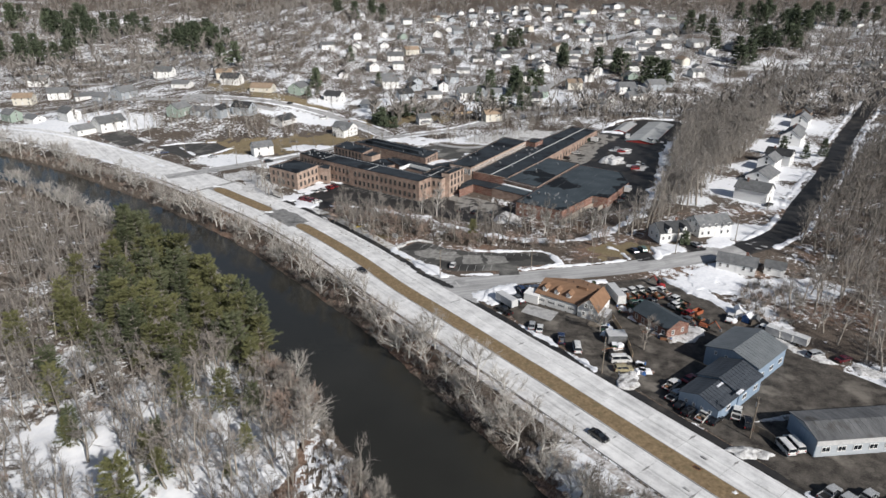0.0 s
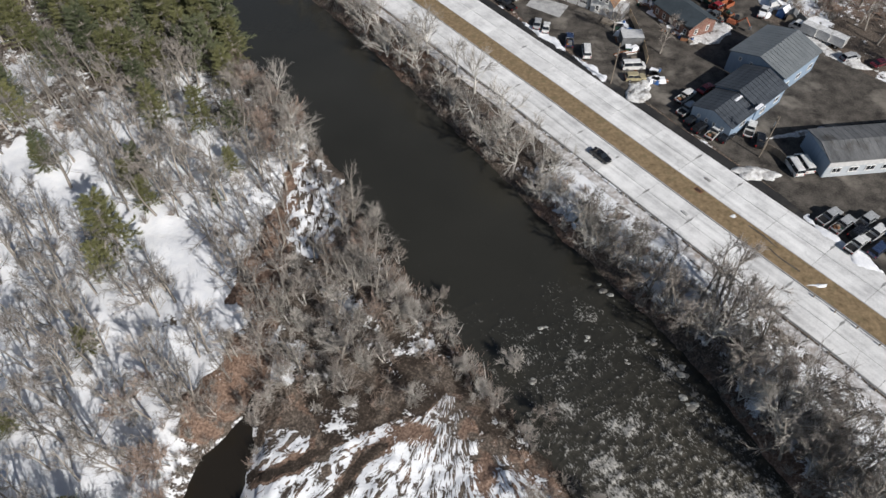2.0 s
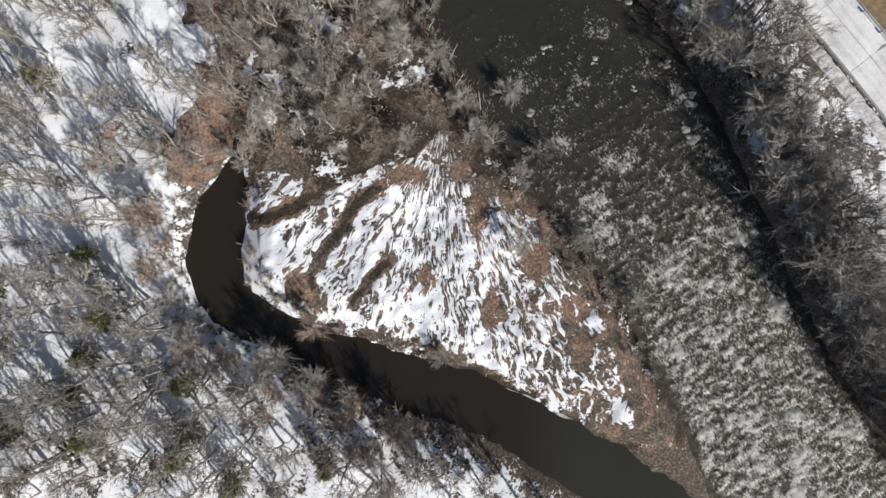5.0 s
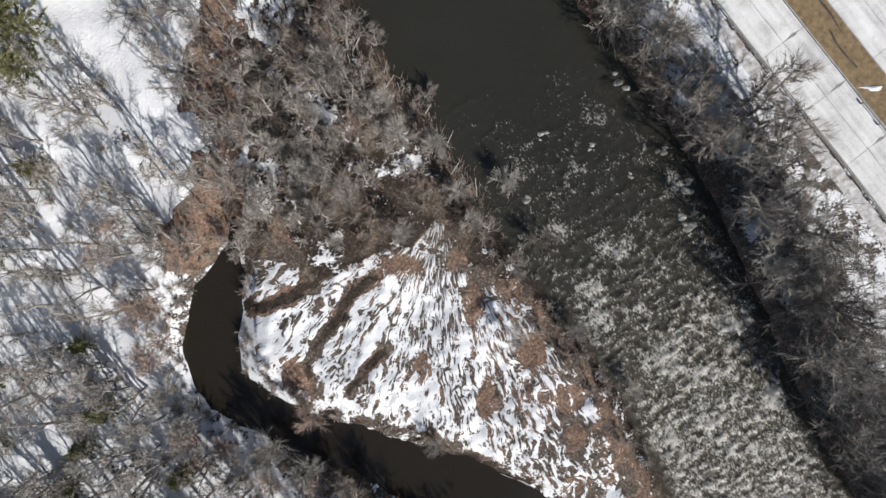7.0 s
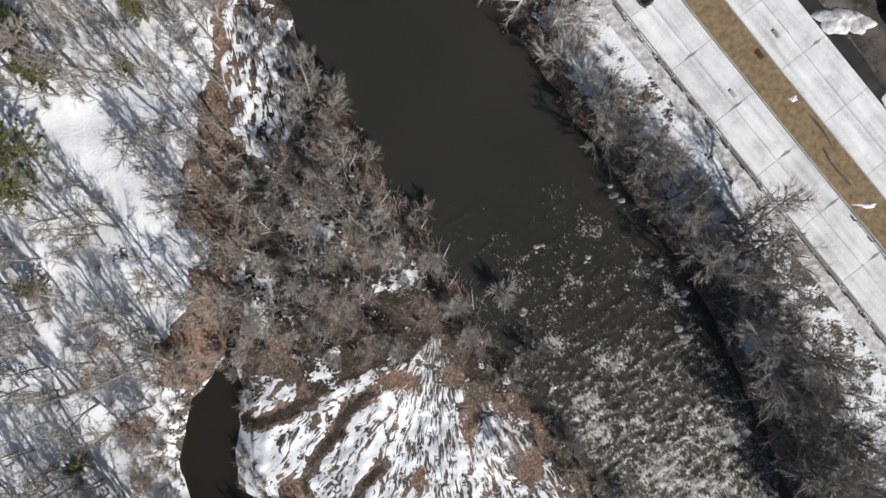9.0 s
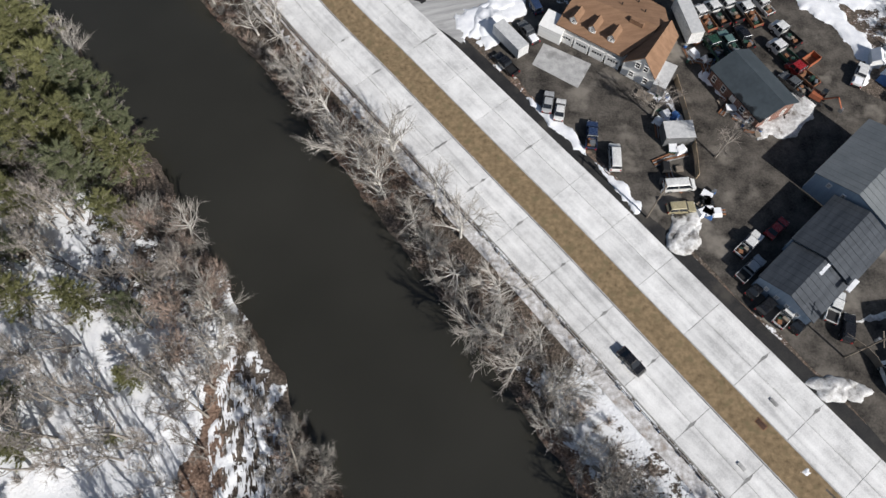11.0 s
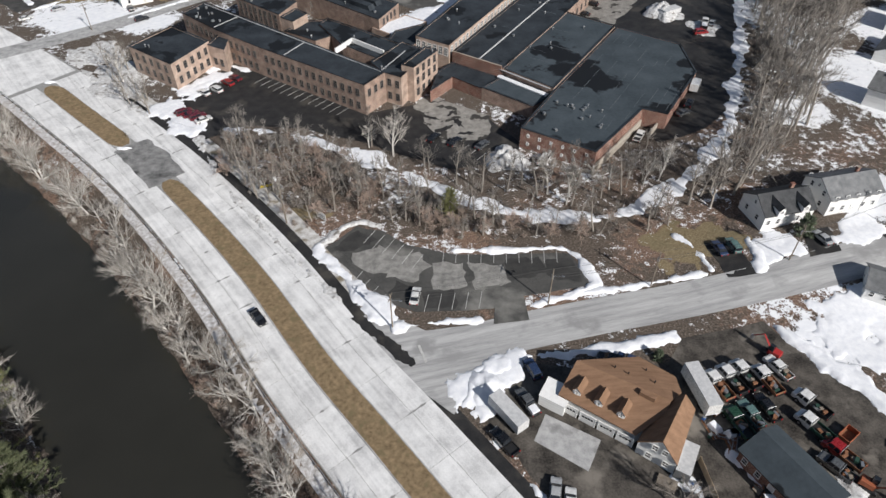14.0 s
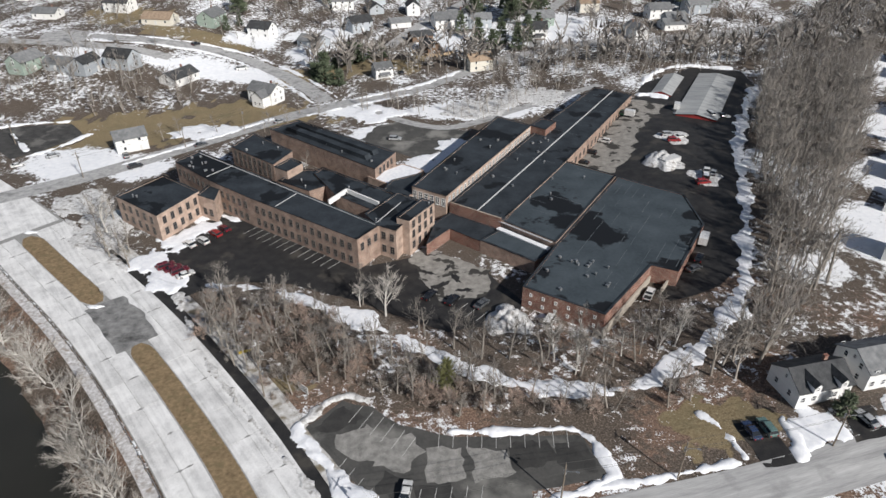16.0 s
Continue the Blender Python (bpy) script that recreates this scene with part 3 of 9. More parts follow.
MEDIAN = [(-900, 760), (-480, 470), (-380, 428), (-286, 389), (-237, 365), (-190, 337), (-143, 302), (-111, 275.5), (-93.5, 259.5), (-75, 242.5), (-60, 227.3), (-45.5, 211), (-31, 193.3),
          (-15.4, 171.8), (-2.3, 155.7), (7.7, 143.2), (16.6, 132), (24.9, 121.7), (37.6, 105.3), (55.8, 82), (66.5, 68.5), (74.3, 58.6), (110, 12), (150, -38), (260, -170), (700, -700)]


def along(points, step):
    """A smooth line through the given places: its points at even steps."""
    p = np.array(points, float)
    q = np.vstack([2 * p[0] - p[1], p, 2 * p[-1] - p[-2]])
    out = []
    for i in range(1, len(q) - 2):
        a, b, c, d = q[i - 1], q[i], q[i + 1], q[i + 2]
        n = max(2, int(np.linalg.norm(c[:2] - b[:2]) / step * 3))
        for u in np.linspace(0, 1, n, endpoint=False):
            out.append(0.5 * (2 * b + (c - a) * u + (2 * a - 5 * b + 4 * c - d) * u * u + (3 * b - a - 3 * c + d) * u ** 3))
    out = np.array(out + [p[-1]])
    s = np.r_[0, np.cumsum(np.linalg.norm(np.diff(out[:, :2], axis=0), axis=1))]
    even = np.arange(0, s[-1], step)
    return np.stack([np.interp(even, s, out[:, k]) for k in range(out.shape[1])], 1)


def ease(v, a, b):
    u = np.clip((v - a) / (b - a), 0, 1)
    return u * u * (3 - 2 * u)


def near_line(line, x, y):
    """Signed distance to the edge of a line with half widths, and on which side of it a place lies (+1: to its left as it runs)."""
    best, side = np.full(x.shape, 1e9), np.zeros(x.shape)
    for (ax, ay, aw), (bx, by, bw) in zip(line[:-1], line[1:]):
        dx, dy = bx - ax, by - ay
        u = np.clip(((x - ax) * dx + (y - ay) * dy) / (dx * dx + dy * dy), 0, 1)
        ex, ey = x - ax - u * dx, y - ay - u * dy
        d = np.hypot(ex, ey) - aw - u * (bw - aw)
        less = d < best
        best = np.where(less, d, best)
        side = np.where(less, np.sign(dx * ey - dy * ex), side)
    return best, side


def wavy(x, y, scale, seed):
    """Cheap rolling noise from sines, about -1 to 1."""
    r = np.random.RandomState(seed)
    v = np.zeros(np.shape(x))
    for k in range(7):
        a, f, ph = r.uniform(0, 6.3), r.uniform(0.6, 1.9) / scale, r.uniform(0, 6.3, 2)
        u = np.cos(a) * x + np.sin(a) * y
        w = -np.sin(a) * x + np.cos(a) * y
        v += np.sin(u * f * 6.28 + ph[0] + 1.3 * np.sin(w * f * 3.1 + ph[1]))
    return v / 4.2


def cells(x, y, seed):
    """Smooth lattice noise, about -1 to 1, one lump to a unit."""
    r = np.random.RandomState(seed)
    ang = r.uniform(0, 6.2832, (64, 64))
    gx, gy = np.cos(ang), np.sin(ang)
    i, j = np.floor(x).astype(int), np.floor(y).astype(int)
    u, v = x - i, y - j
    su, sv = u * u * u * (u * (6 * u - 15) + 10), v * v * v * (v * (6 * v - 15) + 10)

    def corner(a, b):
        p, q = (i + a) % 64, (j + b) % 64
        return gx[p, q] * (u - a) + gy[p, q] * (v - b)
    low = corner(0, 0) * (1 - su) + corner(1, 0) * su
    high = corner(0, 1) * (1 - su) + corner(1, 1) * su
    return 1.5 * (low * (1 - sv) + high * sv)


def lumps(x, y, scale, seed, octaves=3):
    """Layered noise, about -1 to 1."""
    v, k = 0, 1.0
    for n in range(octaves):
        v = v + k * cells(x / scale * 2 ** n + 7.3 * n, y / scale * 2 ** n - 3.1 * n, seed + n)
        k *= 0.55
    return v


WATER = -5.0
RIVER_LINE = along(RIVER, 8.0)
CREEK = along(CREEK, 4.0)
ROADBED = np.c_[along(MEDIAN, 20.0), np.full(len(along(MEDIAN, 20.0)), 13.6)]


def land(x, y):
    """The height of the ground."""
    x, y = np.asarray(x, float), np.asarray(y, float)
    river, side = near_line(RIVER_LINE, x, y)
    creek, _ = near_line(CREEK, x, y)
    creek = creek + 0.7 * lumps(x, y, 4.5, 12, 2)
    river = river + np.where(side > 0, 0.6, 1.0) * lumps(x, y, 6, 13, 2)
    east = side > 0
    far = y + 0.12 * np.abs(x)
    hill = 30 * ease(far, 400, 950) + 110 * ease(far, 800, 2300) + 30 * ease(-x - 0.3 * y, 150, 700) * ease(far, 330, 700)
    hill = hill + 60 * ease(x - 0.45 * y, 60, 600) + 11 * ease(-x, 72, 150) * ease(y, 345, 450) * ease(300 + x, 0, 80)
    level = np.where(east, hill + 3.5 * ease(x, 50, 95) * ease(y, 172, 205), -2.6 + 0.5 * wavy(x, y, 22, 3) + 45 * ease(-x - 0.6 * y, 60, 700))
    roll = wavy(x, y, 90, 5) * 6 * ease(far, 520, 900)
    level = level + np.where(east, roll, roll * 0.4)
    wet = np.minimum(river, creek)
    reach = np.where(east, 10.5, 7.0)
    rise = np.clip(wet / reach, 0, 1)
    bank = WATER + 0.25 + (level - WATER - 0.25) * np.where(east, rise ** 0.8, 1 - (1 - rise) ** 2)
    bank = bank + np.where(wet > 0, 0.22 * wavy(x, y, 5, 8) * np.where(east, ease(13 - river, 0, 5), 1) * ease(wet, 0, 3), 0)
    bed, _ = near_line(ROADBED, x, y)
    bank = np.where(east, bank + (level - bank) * ease(-bed, -1.2, 0.6), bank)
    return np.where(wet > 0, bank, WATER + 0.25 - 1.9 * ease(-wet, 0, 3))

# ---- ground and water ----
def spread(core, low, high, first, growth):
    """Grid lines: even in the core, ever wider outside it."""
    a, b, s = core[0], core[1], first
    mid = list(np.arange(a, b + 1e-6, s))
    left, right, x, k = [], [], a, s
    while x > low:
        k *= growth
        x -= k
        left.append(x)
    x, k = b, s
    while x < high:
        k *= growth
        x += k
        right.append(x)
    return np.array(left[::-1] + mid + right)


MED_LINE = along(MEDIAN, 2.0)
ISLE = [(-28, 47), (-14, 52), (-6, 60), (8, 50), (20, 41), (27, 30), (32, 21), (36, 12), (38, 3), (30, 0), (20, 4.5), (6, 11.5), (-10, 18.5), (-19, 23), (-25.5, 30)]
SNOWFIELD = [(-26.2, 37.5), (-25.4, 43.2), (-18, 42.6), (-18.5, 39.2), (-12, 41), (-7, 43), (-1, 45), (2.5, 48.5), (5.5, 45), (9, 40.5), (15, 35), (20, 30), (25.5, 23.5), (28.5, 16), (31.5, 6), (30, 0.8), (24.5, 3), (22, 6.4), (16, 9.2), (9, 12.6), (3.7, 15), (-2.9, 17.0), (-9.5, 18.4), (-16.7, 20.2), (-22, 21.4), (-25.6, 24.5), (-26.2, 30)]
SPIT = [(-29, 101), (-24, 103), (-19, 97), (-17.5, 86), (-18.5, 79), (-21, 75), (-27, 77), (-29.3, 88)]
CRACKS = [[(-26.5, 35, 0.5), (-20.7, 36.6, 0.8), (-16.1, 39.5, 0.7), (-12.5, 41.5, 0.5)], [(-16.4, 21.7, 0.2), (-16.8, 26.3, 0.35), (-15.4, 30.3, 0.5), (-12.5, 33.6, 0.55), (-10.2, 37.5, 0.55), (-6.2, 40.5, 0.5)], [(-10.8, 22.4, 0.2), (-7.5, 27, 0.4), (-4.2, 29.8, 0.35)]]
BROWN_SPOTS = [(-18.7, 25.2, 1.8, 2.6), (22.8, 21.7, 2.2, 1.7), (23.2, 15.6, 1.6, 2.6), (28.6, 3.4, 2.2, 1.4), (5.5, 43, 1.4, 2.4), (-3, 42, 3.0, 1.4), (8, 37.5, 1.5, 3.0), (17, 29, 2.0, 2.0), (0.5, 27, 1.2, 1.8), (10, 22, 1.5, 2.5), (-20, 37.2, 1.6, 1.2)]
LEAVES = [(-37, 66), (-33, 83), (-30, 100), (-27, 102), (-28, 90), (-25, 82), (-26, 56), (-27, 46), (-29.6, 47), (-33, 41), (-37, 40), (-38.5, 48), (-34, 54)]
CLEARINGS = [(-54, 79, 6, 5.5), (-47, 76, 6.5, 7), (-41, 69, 5, 4.5), (-84, 99, 8, 7), (-71, 87, 9, 5.5), (-96, 130, 5, 10), (-62, 82, 8, 4), (-36, 62, 3, 3)]
LAWNS = [(-112, 355, 30, 16), (-70, 372, 28, 14), (-45, 350, 8, 6), (60, 203, 10, 5.5), (-165, 490, 22, 12), (-120, 465, 26, 8), (-60, 425, 20, 10), (-20, 440, 20, 12), (28, 196, 6, 2.5), (-25, 214, 5, 3)]


def ground_zones(x, y):
    """How much snow, lawn, mud and red leaf litter lie at each place."""
    river, side = near_line(RIVER_LINE, x, y)
    creek, _ = near_line(CREEK, x, y)
    wet, east = np.minimum(river, creek), side > 0
    big, mid = wavy(x, y, 45, 21), lumps(x, y, 9, 22)
    far = y + 0.12 * np.abs(x)
    west_snow = 0.82 - 0.22 * ease(20 - y, 0, 14) - 0.32 * ease(y, 95, 140) - 0.14 * ease(-x, 66, 100) + 0.1 * big + 0.2 * mid - 0.34 * ease(13 - river, 0, 9) - 0.3 * ease(3.5 - creek + 1.5 * mid, 0, 3)
    for cx, cy, rx, ry in CLEARINGS:
        west_snow = west_snow + 0.55 * ease(1.4 - np.hypot((x - cx) / rx, (y - cy) / ry) + 0.25 * mid, 0, 0.6)
    rust = np.where(inside(LEAVES, x + 1.5 * mid, y), 0.9, 0.25)
    west_snow = west_snow - np.where(inside(LEAVES, x + 1.5 * mid, y), 0.6, 0)
    # the island: snow combed into streaks that fan out from the northern tip
    field = inside(SNOWFIELD, x + 0.9 * lumps(x, y, 5, 63), y + 0.9 * lumps(x, y, 5, 64))
    crack = np.full(np.shape(x), 9.0)
    for line in CRACKS:
        crack = np.minimum(crack, near_line(along(line, 1.5), x + 0.5 * lumps(x, y, 3, 65), y + 0.4 * lumps(x, y, 2.5, 68))[0])
    spots = np.zeros(np.shape(x))
    for cx, cy, rx, ry in BROWN_SPOTS:
        spots = np.maximum(spots, ease(1.5 - np.hypot((x - cx) / rx, (y - cy) / ry) + 0.5 * mid, 0, 0.8))
    snowy = 0.61 - 0.13 * ease(x - 0.4 * (46 - y), -6, 10) - 0.1 * ease(y, 34, 46) + 0.1 * mid - 0.75 * ease(0.8 - crack, 0, 0.8) - 0.34 * spots
    isle = inside(ISLE, x, y) | ((x > -29) & (x < 40) & (y < 62) & ~east & (river < 40) & (y > 0) & (x > -29 + 0.0 * y) & (creek > 0) & (y > 9 - 0.44 * x) & (y < 50 + 0 * x))
    north = (~east) & (x > -26.8 + 1.2 * mid) & (y >= 40) & (y < 108) & (river < 26) & ~field
    spit = inside(SPIT, x + lumps(x, y, 5, 66), y + lumps(x, y, 5, 67))
    grow = cells((x * 0.9 - y * 0.3) * 1.1, (x * 0.3 + y * 0.9) * 0.35, 68)
    west_snow = np.where(north, 0.33 + 0.3 * mid + 0.16 * grow - 0.3 * ease(4.5 - river, 0, 4), west_snow)
    west_snow = np.where(isle, 0.28 + 0.25 * mid, west_snow)
    west_snow = np.where(spit, 0.52 + 0.5 * grow + 0.1 * mid, west_snow)
    west_snow = np.where(field, snowy, west_snow)
    east_snow = 0.33 + 0.15 * big + 0.18 * mid
    east_snow = east_snow + 0.16 * ease(river, 7, 12) * ease(22 - river, 0, 5) + np.where(y < 100, 0.26 - 0.1 * ease(40 - y, 0, 20), -0.2) * ease(13 - river, 0, 4)
    east_snow = east_snow - 0.55 * ease(3.5 - river, 0, 3.5)
    town = ease(far, 330, 430) * ease(1250 - far, 0, 250)
    east_snow = east_snow + 0.1 * town - 0.12 * ease(far, 1000, 1300)
    for cx, cy, rx, ry in ((138, 265, 20, 20), (162, 303, 18, 18), (110, 215, 14, 8), (190, 345, 20, 26), (114, 174, 12, 6), (100, 172, 12, 7), (108, 118, 10, 12), (84, 176, 11, 5), (93, 152, 5, 12), (225, 412, 22, 22), (-120, 326, 17, 13), (-96, 322, 10, 12), (-78, 424, 14, 9), (-104, 424, 22, 8), (-150, 426, 26, 8), (-96, 474, 12, 10), (-62, 462, 10, 10), (-30, 380, 12, 8), (20, 376, 26, 9), (-10, 352, 14, 9), (70, 500, 34, 22), (-60, 492, 18, 9), (10, 478, 16, 12), (-240, 396, 50, 16), (122, 290, 6, 26), (104, 252, 9, 6), (120, 318, 7, 10)):
        east_snow = east_snow + 0.42 * ease(1.3 - np.hypot((x - cx) / rx, (y - cy) / ry), 0, 0.5)
    lawn = 0.1 * mid + 0.42 * town * (0.6 + 0.5 * wavy(x, y, 60, 41))
    for cx, cy, rx, ry in LAWNS:
        k = ease(1.3 - np.hypot((x - cx) / rx, (y - cy) / ry) + 0.7 * mid, 0, 0.4)
        lawn, east_snow = np.maximum(lawn, k), east_snow - 0.2 * k
    rust = np.where(east, np.where(far < 260, 0.5 + 0.34 * big, 0.25 + 0.2 * big), np.where(field, 0.55 + 0.3 * mid + 0.4 * spots, np.where(isle, 0.6 + 0.3 * mid, np.where(north, 0.35 + 0.3 * mid, rust))))
    mud = np.where(east, 0.25 * ease(4 - wet, 0, 4), 0.4 * ease(1.5 - wet, 0, 1.5)) + np.where(north & ~east, 0.36 + 0.45 * mid, 0) + np.where(isle & ~field, 0.35 + 0.3 * mid, 0) + np.where(field, 0.7 * ease(0.6 - crack, 0, 0.6), 0)
    return np.clip(np.stack([np.where(east, east_snow, west_snow), np.where(east, lawn, 0), mud, rust], -1), 0, 1)


def streak_flow(x, y):
    """The lie of the island's snow: the angle and the reach of its fan, and how far the snow is combed that way."""
    tip = 51 + 7 * ease(-x, -3, 16)
    field = inside(SNOWFIELD, x + 0.9 * lumps(x, y, 5, 63), y + 0.9 * lumps(x, y, 5, 64)) | inside(SPIT, x, y)
    angle = np.where(y > 60, (x + 0.25 * y) / 22, np.arctan2(x - 3, np.maximum(0.5, tip - y)) + 0.03 * lumps(x, y, 7, 72))
    return np.stack([angle, np.hypot(x - 3, y - tip), 1.0 * field, 1 + 0 * x], -1)


def mesh_of(name, X, Y, Z, zones, keep, material, flow=None):
    """A grid as one smooth mesh, with its zones."""
    i = np.arange(X.size).reshape(X.shape)
    quads = np.stack([i[:-1, :-1], i[:-1, 1:], i[1:, 1:], i[1:, :-1]], -1).reshape(-1, 4)
    quads = quads[keep.ravel()[quads].any(1)]
    used = np.unique(quads)
    index = np.zeros(X.size, int)
    index[used] = np.arange(len(used))
    quads = index[quads]
    me = bpy.data.meshes.new(name)
    me.vertices.add(len(used))
    me.vertices.foreach_set("co", np.stack([X, Y, Z], -1).reshape(-1, 3)[used].ravel())
    me.loops.add(quads.size)
    me.loops.foreach_set("vertex_index", quads.ravel())
    me.polygons.add(len(quads))
    me.polygons.foreach_set("loop_start", np.arange(len(quads)) * 4)
    me.polygons.foreach_set("use_smooth", [True] * len(quads))
    me.update()
    me.color_attributes.new("zone", "FLOAT_COLOR", "POINT").data.foreach_set("color", zones.reshape(-1, 4)[used].ravel())
    if flow is not None:
        me.color_attributes.new("flow", "FLOAT_COLOR", "POINT").data.foreach_set("color", flow.reshape(-1, 4)[used].ravel())
    me.materials.append(material)
    return new(name, me)


def ground_sheet():
    xs = spread((-112, 112), -3200, 3200, 1.3, 1.05)
    ys = spread((-12, 300), -1500, 3600, 1.3, 1.045)
    X, Y = np.meshgrid(xs, ys)
    Z = land(X, Y)
    ob = mesh_of("ground", X, Y, Z, ground_zones(X, Y), np.ones(X.shape, bool), GROUND)
    return tagged(ob, "uneven winter ground of brown leaves, dry grass and patchy snow", "ground", kind="structure")


def island_sheet():
    """The island's and the spit's broken snow and mud, laid finely over the ground."""
    X, Y = np.meshgrid(np.arange(-40, 41, 0.36), np.arange(-2, 106, 0.36))
    river, side = near_line(RIVER_LINE, X, Y)
    creek, _ = near_line(CREEK, X, Y)
    wet = np.minimum(river, creek)
    keep = (side < 0) & (wet > 0.1) & ((inside(ISLE, X, Y)) | inside([(-29, 48), (-26, 40), (0, 30), (16, 46), (4, 66), (-8, 80), (-14, 96), (-22, 108), (-38, 104), (-40, 66), (-38, 44)], X, Y) | inside(SNOWFIELD, X, Y))
    zones = ground_zones(X, Y)
    Z = land(X, Y) + 0.05 + 0.16 * (zones[..., 0] - 0.5) * ease(wet, 0, 2) + 0.12 * lumps(X, Y, 2.4, 71)
    inner = keep.copy()
    for k in range(3):
        n = inner.copy()
        n[1:] &= inner[:-1]
        n[:-1] &= inner[1:]
        n[:, 1:] &= inner[:, :-1]
        n[:, :-1] &= inner[:, 1:]
        inner = n
    Z = np.where(inner, Z, land(X, Y) - 0.12)
    return tagged(mesh_of("island_ground", X, Y, Z, zones, keep, GROUND, streak_flow(X, Y)), "island of streaky snow, dead grass and brown mud", "island", kind="structure")


def river_surface():
    """The water's face, choppy where it runs over the shallows."""
    xs, ys = np.r_[np.arange(-900, -62, 12.0), np.arange(-62, 0, 1.2), np.arange(0, 84, 0.36), np.arange(84, 720, 15)], np.r_[np.arange(-720, -14, 15.0), np.arange(-14, 80, 0.36), np.arange(80, 540, 6)]
    X, Y = np.meshgrid(xs, ys)
    river, bank = near_line(RIVER_LINE, X, Y)
    creek, _ = near_line(CREEK, X, Y)
    keep = np.minimum(river, creek) < 6
    down = -(Y - 0.45 * X) + 4 * lumps(X, Y, 14, 51)
    fast = ease(down, -58, -12) * np.where(bank > 0, ease(-river, 0.3, 4.0), ease(-river, 0.5, 3.0))
    start = ease(down, -76, -48) * ease(-river, -0.5, 2.0)
    u, v = 0.87 * X + 0.5 * Y, -0.5 * X + 0.87 * Y
    u2 = u + 0.6 * lumps(X, Y, 3, 52)
    wave = cells(u2 / 1.7, v / 1.15, 53) + 0.6 * cells(u2 / 0.9 + 9, v / 0.7, 54)
    boil = np.maximum(0, lumps(X, Y, 6, 56) - 0.05)
    Z = WATER + fast * 0.17 * wave + 0.1 * start * np.maximum(0, wave)
    # The last term whitens the lower reach in place of sun glints.
    foam_and_glint = start * (0.23 + 0.36 * boil + 0.14 * np.maximum(0, wave)) + fast * (0.13 + 0.14 * wave + 0.12 * boil) + 0.15 * fast * ease(down, -26, 8)
    shoal = ease(-(Y - 0.45 * X), -50, 0) * ease(-river, -1, 1)
    still = ease(-creek, -0.5, 1.0) * ease(-X, -24, -12)
    zones = np.stack([np.clip(foam_and_glint, 0, 1), shoal, still, 0 * fast + 1], -1)
    ob = mesh_of("water", X, Y, Z, zones, keep, RIVER_WATER)
    return tagged(ob, "dark brown river, smooth then breaking into rapids", "river", kind="structure")


ground_sheet()
island_sheet()
river_surface()

# ---- roads, lots and snow banks ----
def piece_of(line, a, b):
    """The part of a line whose x lies between a and b."""
    return line[(line[:, 0] >= a) & (line[:, 0] <= b)]


def paved(name, points, width, material, label, lift=0.06):
    return structure(name, strip(along(points, 3.0), -width / 2, width / 2, lift), material, label, "road")


def slab_form(line, i, j, a, b):
    """One cast slab between two steps of the road line, with its sides and a joint left open round it."""
    d = np.gradient(line[:, :2], axis=0)
    d /= np.linalg.norm(d, axis=1)[:, None]
    n = np.stack([-d[:, 1], d[:, 0]], 1)
    f, m = Form(), j - i + 1
    sel = line[i:j + 1, :2].copy()
    sel[0] += d[i] * 0.035
    sel[-1] -= d[j] * 0.035
    left, right = sel + n[i:j + 1] * (b - 0.03), sel + n[i:j + 1] * (a + 0.03)
    zl, zr = land(left[:, 0], left[:, 1]), land(right[:, 0], right[:, 1])
    pts = np.concatenate([np.c_[right, zr + 0.09], np.c_[left, zl + 0.09], np.c_[right, zr - 0.05], np.c_[left, zl - 0.05]])
    faces = []
    for k in range(m - 1):
        faces += [(k, k + 1, m + k + 1, m + k), (2 * m + k, 2 * m + k + 1, k + 1, k), (m + k, m + k + 1, 3 * m + k + 1, 3 * m + k)]
    faces += [(2 * m, 0, m, 3 * m), (m - 1, 3 * m - 1, 4 * m - 1, 2 * m - 1)]
    return f.add(pts, faces)


highway = structure("road", strip(piece_of(MED_LINE, -128, 130), -10.4, 11.2, 0.03), surface("joint filler", (0.2, 0.2, 0.2), (0.34, 0.34, 0.33), 0.6, 0.9, 0.2, 0.02), "divided highway of pale salt-stained concrete slabs", "road")
NEAR = piece_of(MED_LINE, -112, 118)
for lane_a, lane_b in ((2.6, 6.8), (6.8, 11.0), (-6.4, -2.6), (-10.2, -6.4)):
    for k in range(0, len(NEAR) - 5, 5):
        part("slab", slab_form(NEAR, k, k + 5, lane_a, lane_b), CONCRETE, highway)
structure("road_north", strip(piece_of(MED_LINE, -480, -111), -10.2, 10.5, 0.05), CONCRETE, "bleached highway running on upriver", "road")
structure("road_south", strip(piece_of(MED_LINE, 117, 300), -10.2, 11, 0.05), CONCRETE, "bleached highway running on downriver", "road")
structure("shoulder", strip(piece_of(MED_LINE, -105, 118), 11.05, 13.4, 0.035), WET_ASPHALT, "dark asphalt shoulder beside the highway", "shoulder")


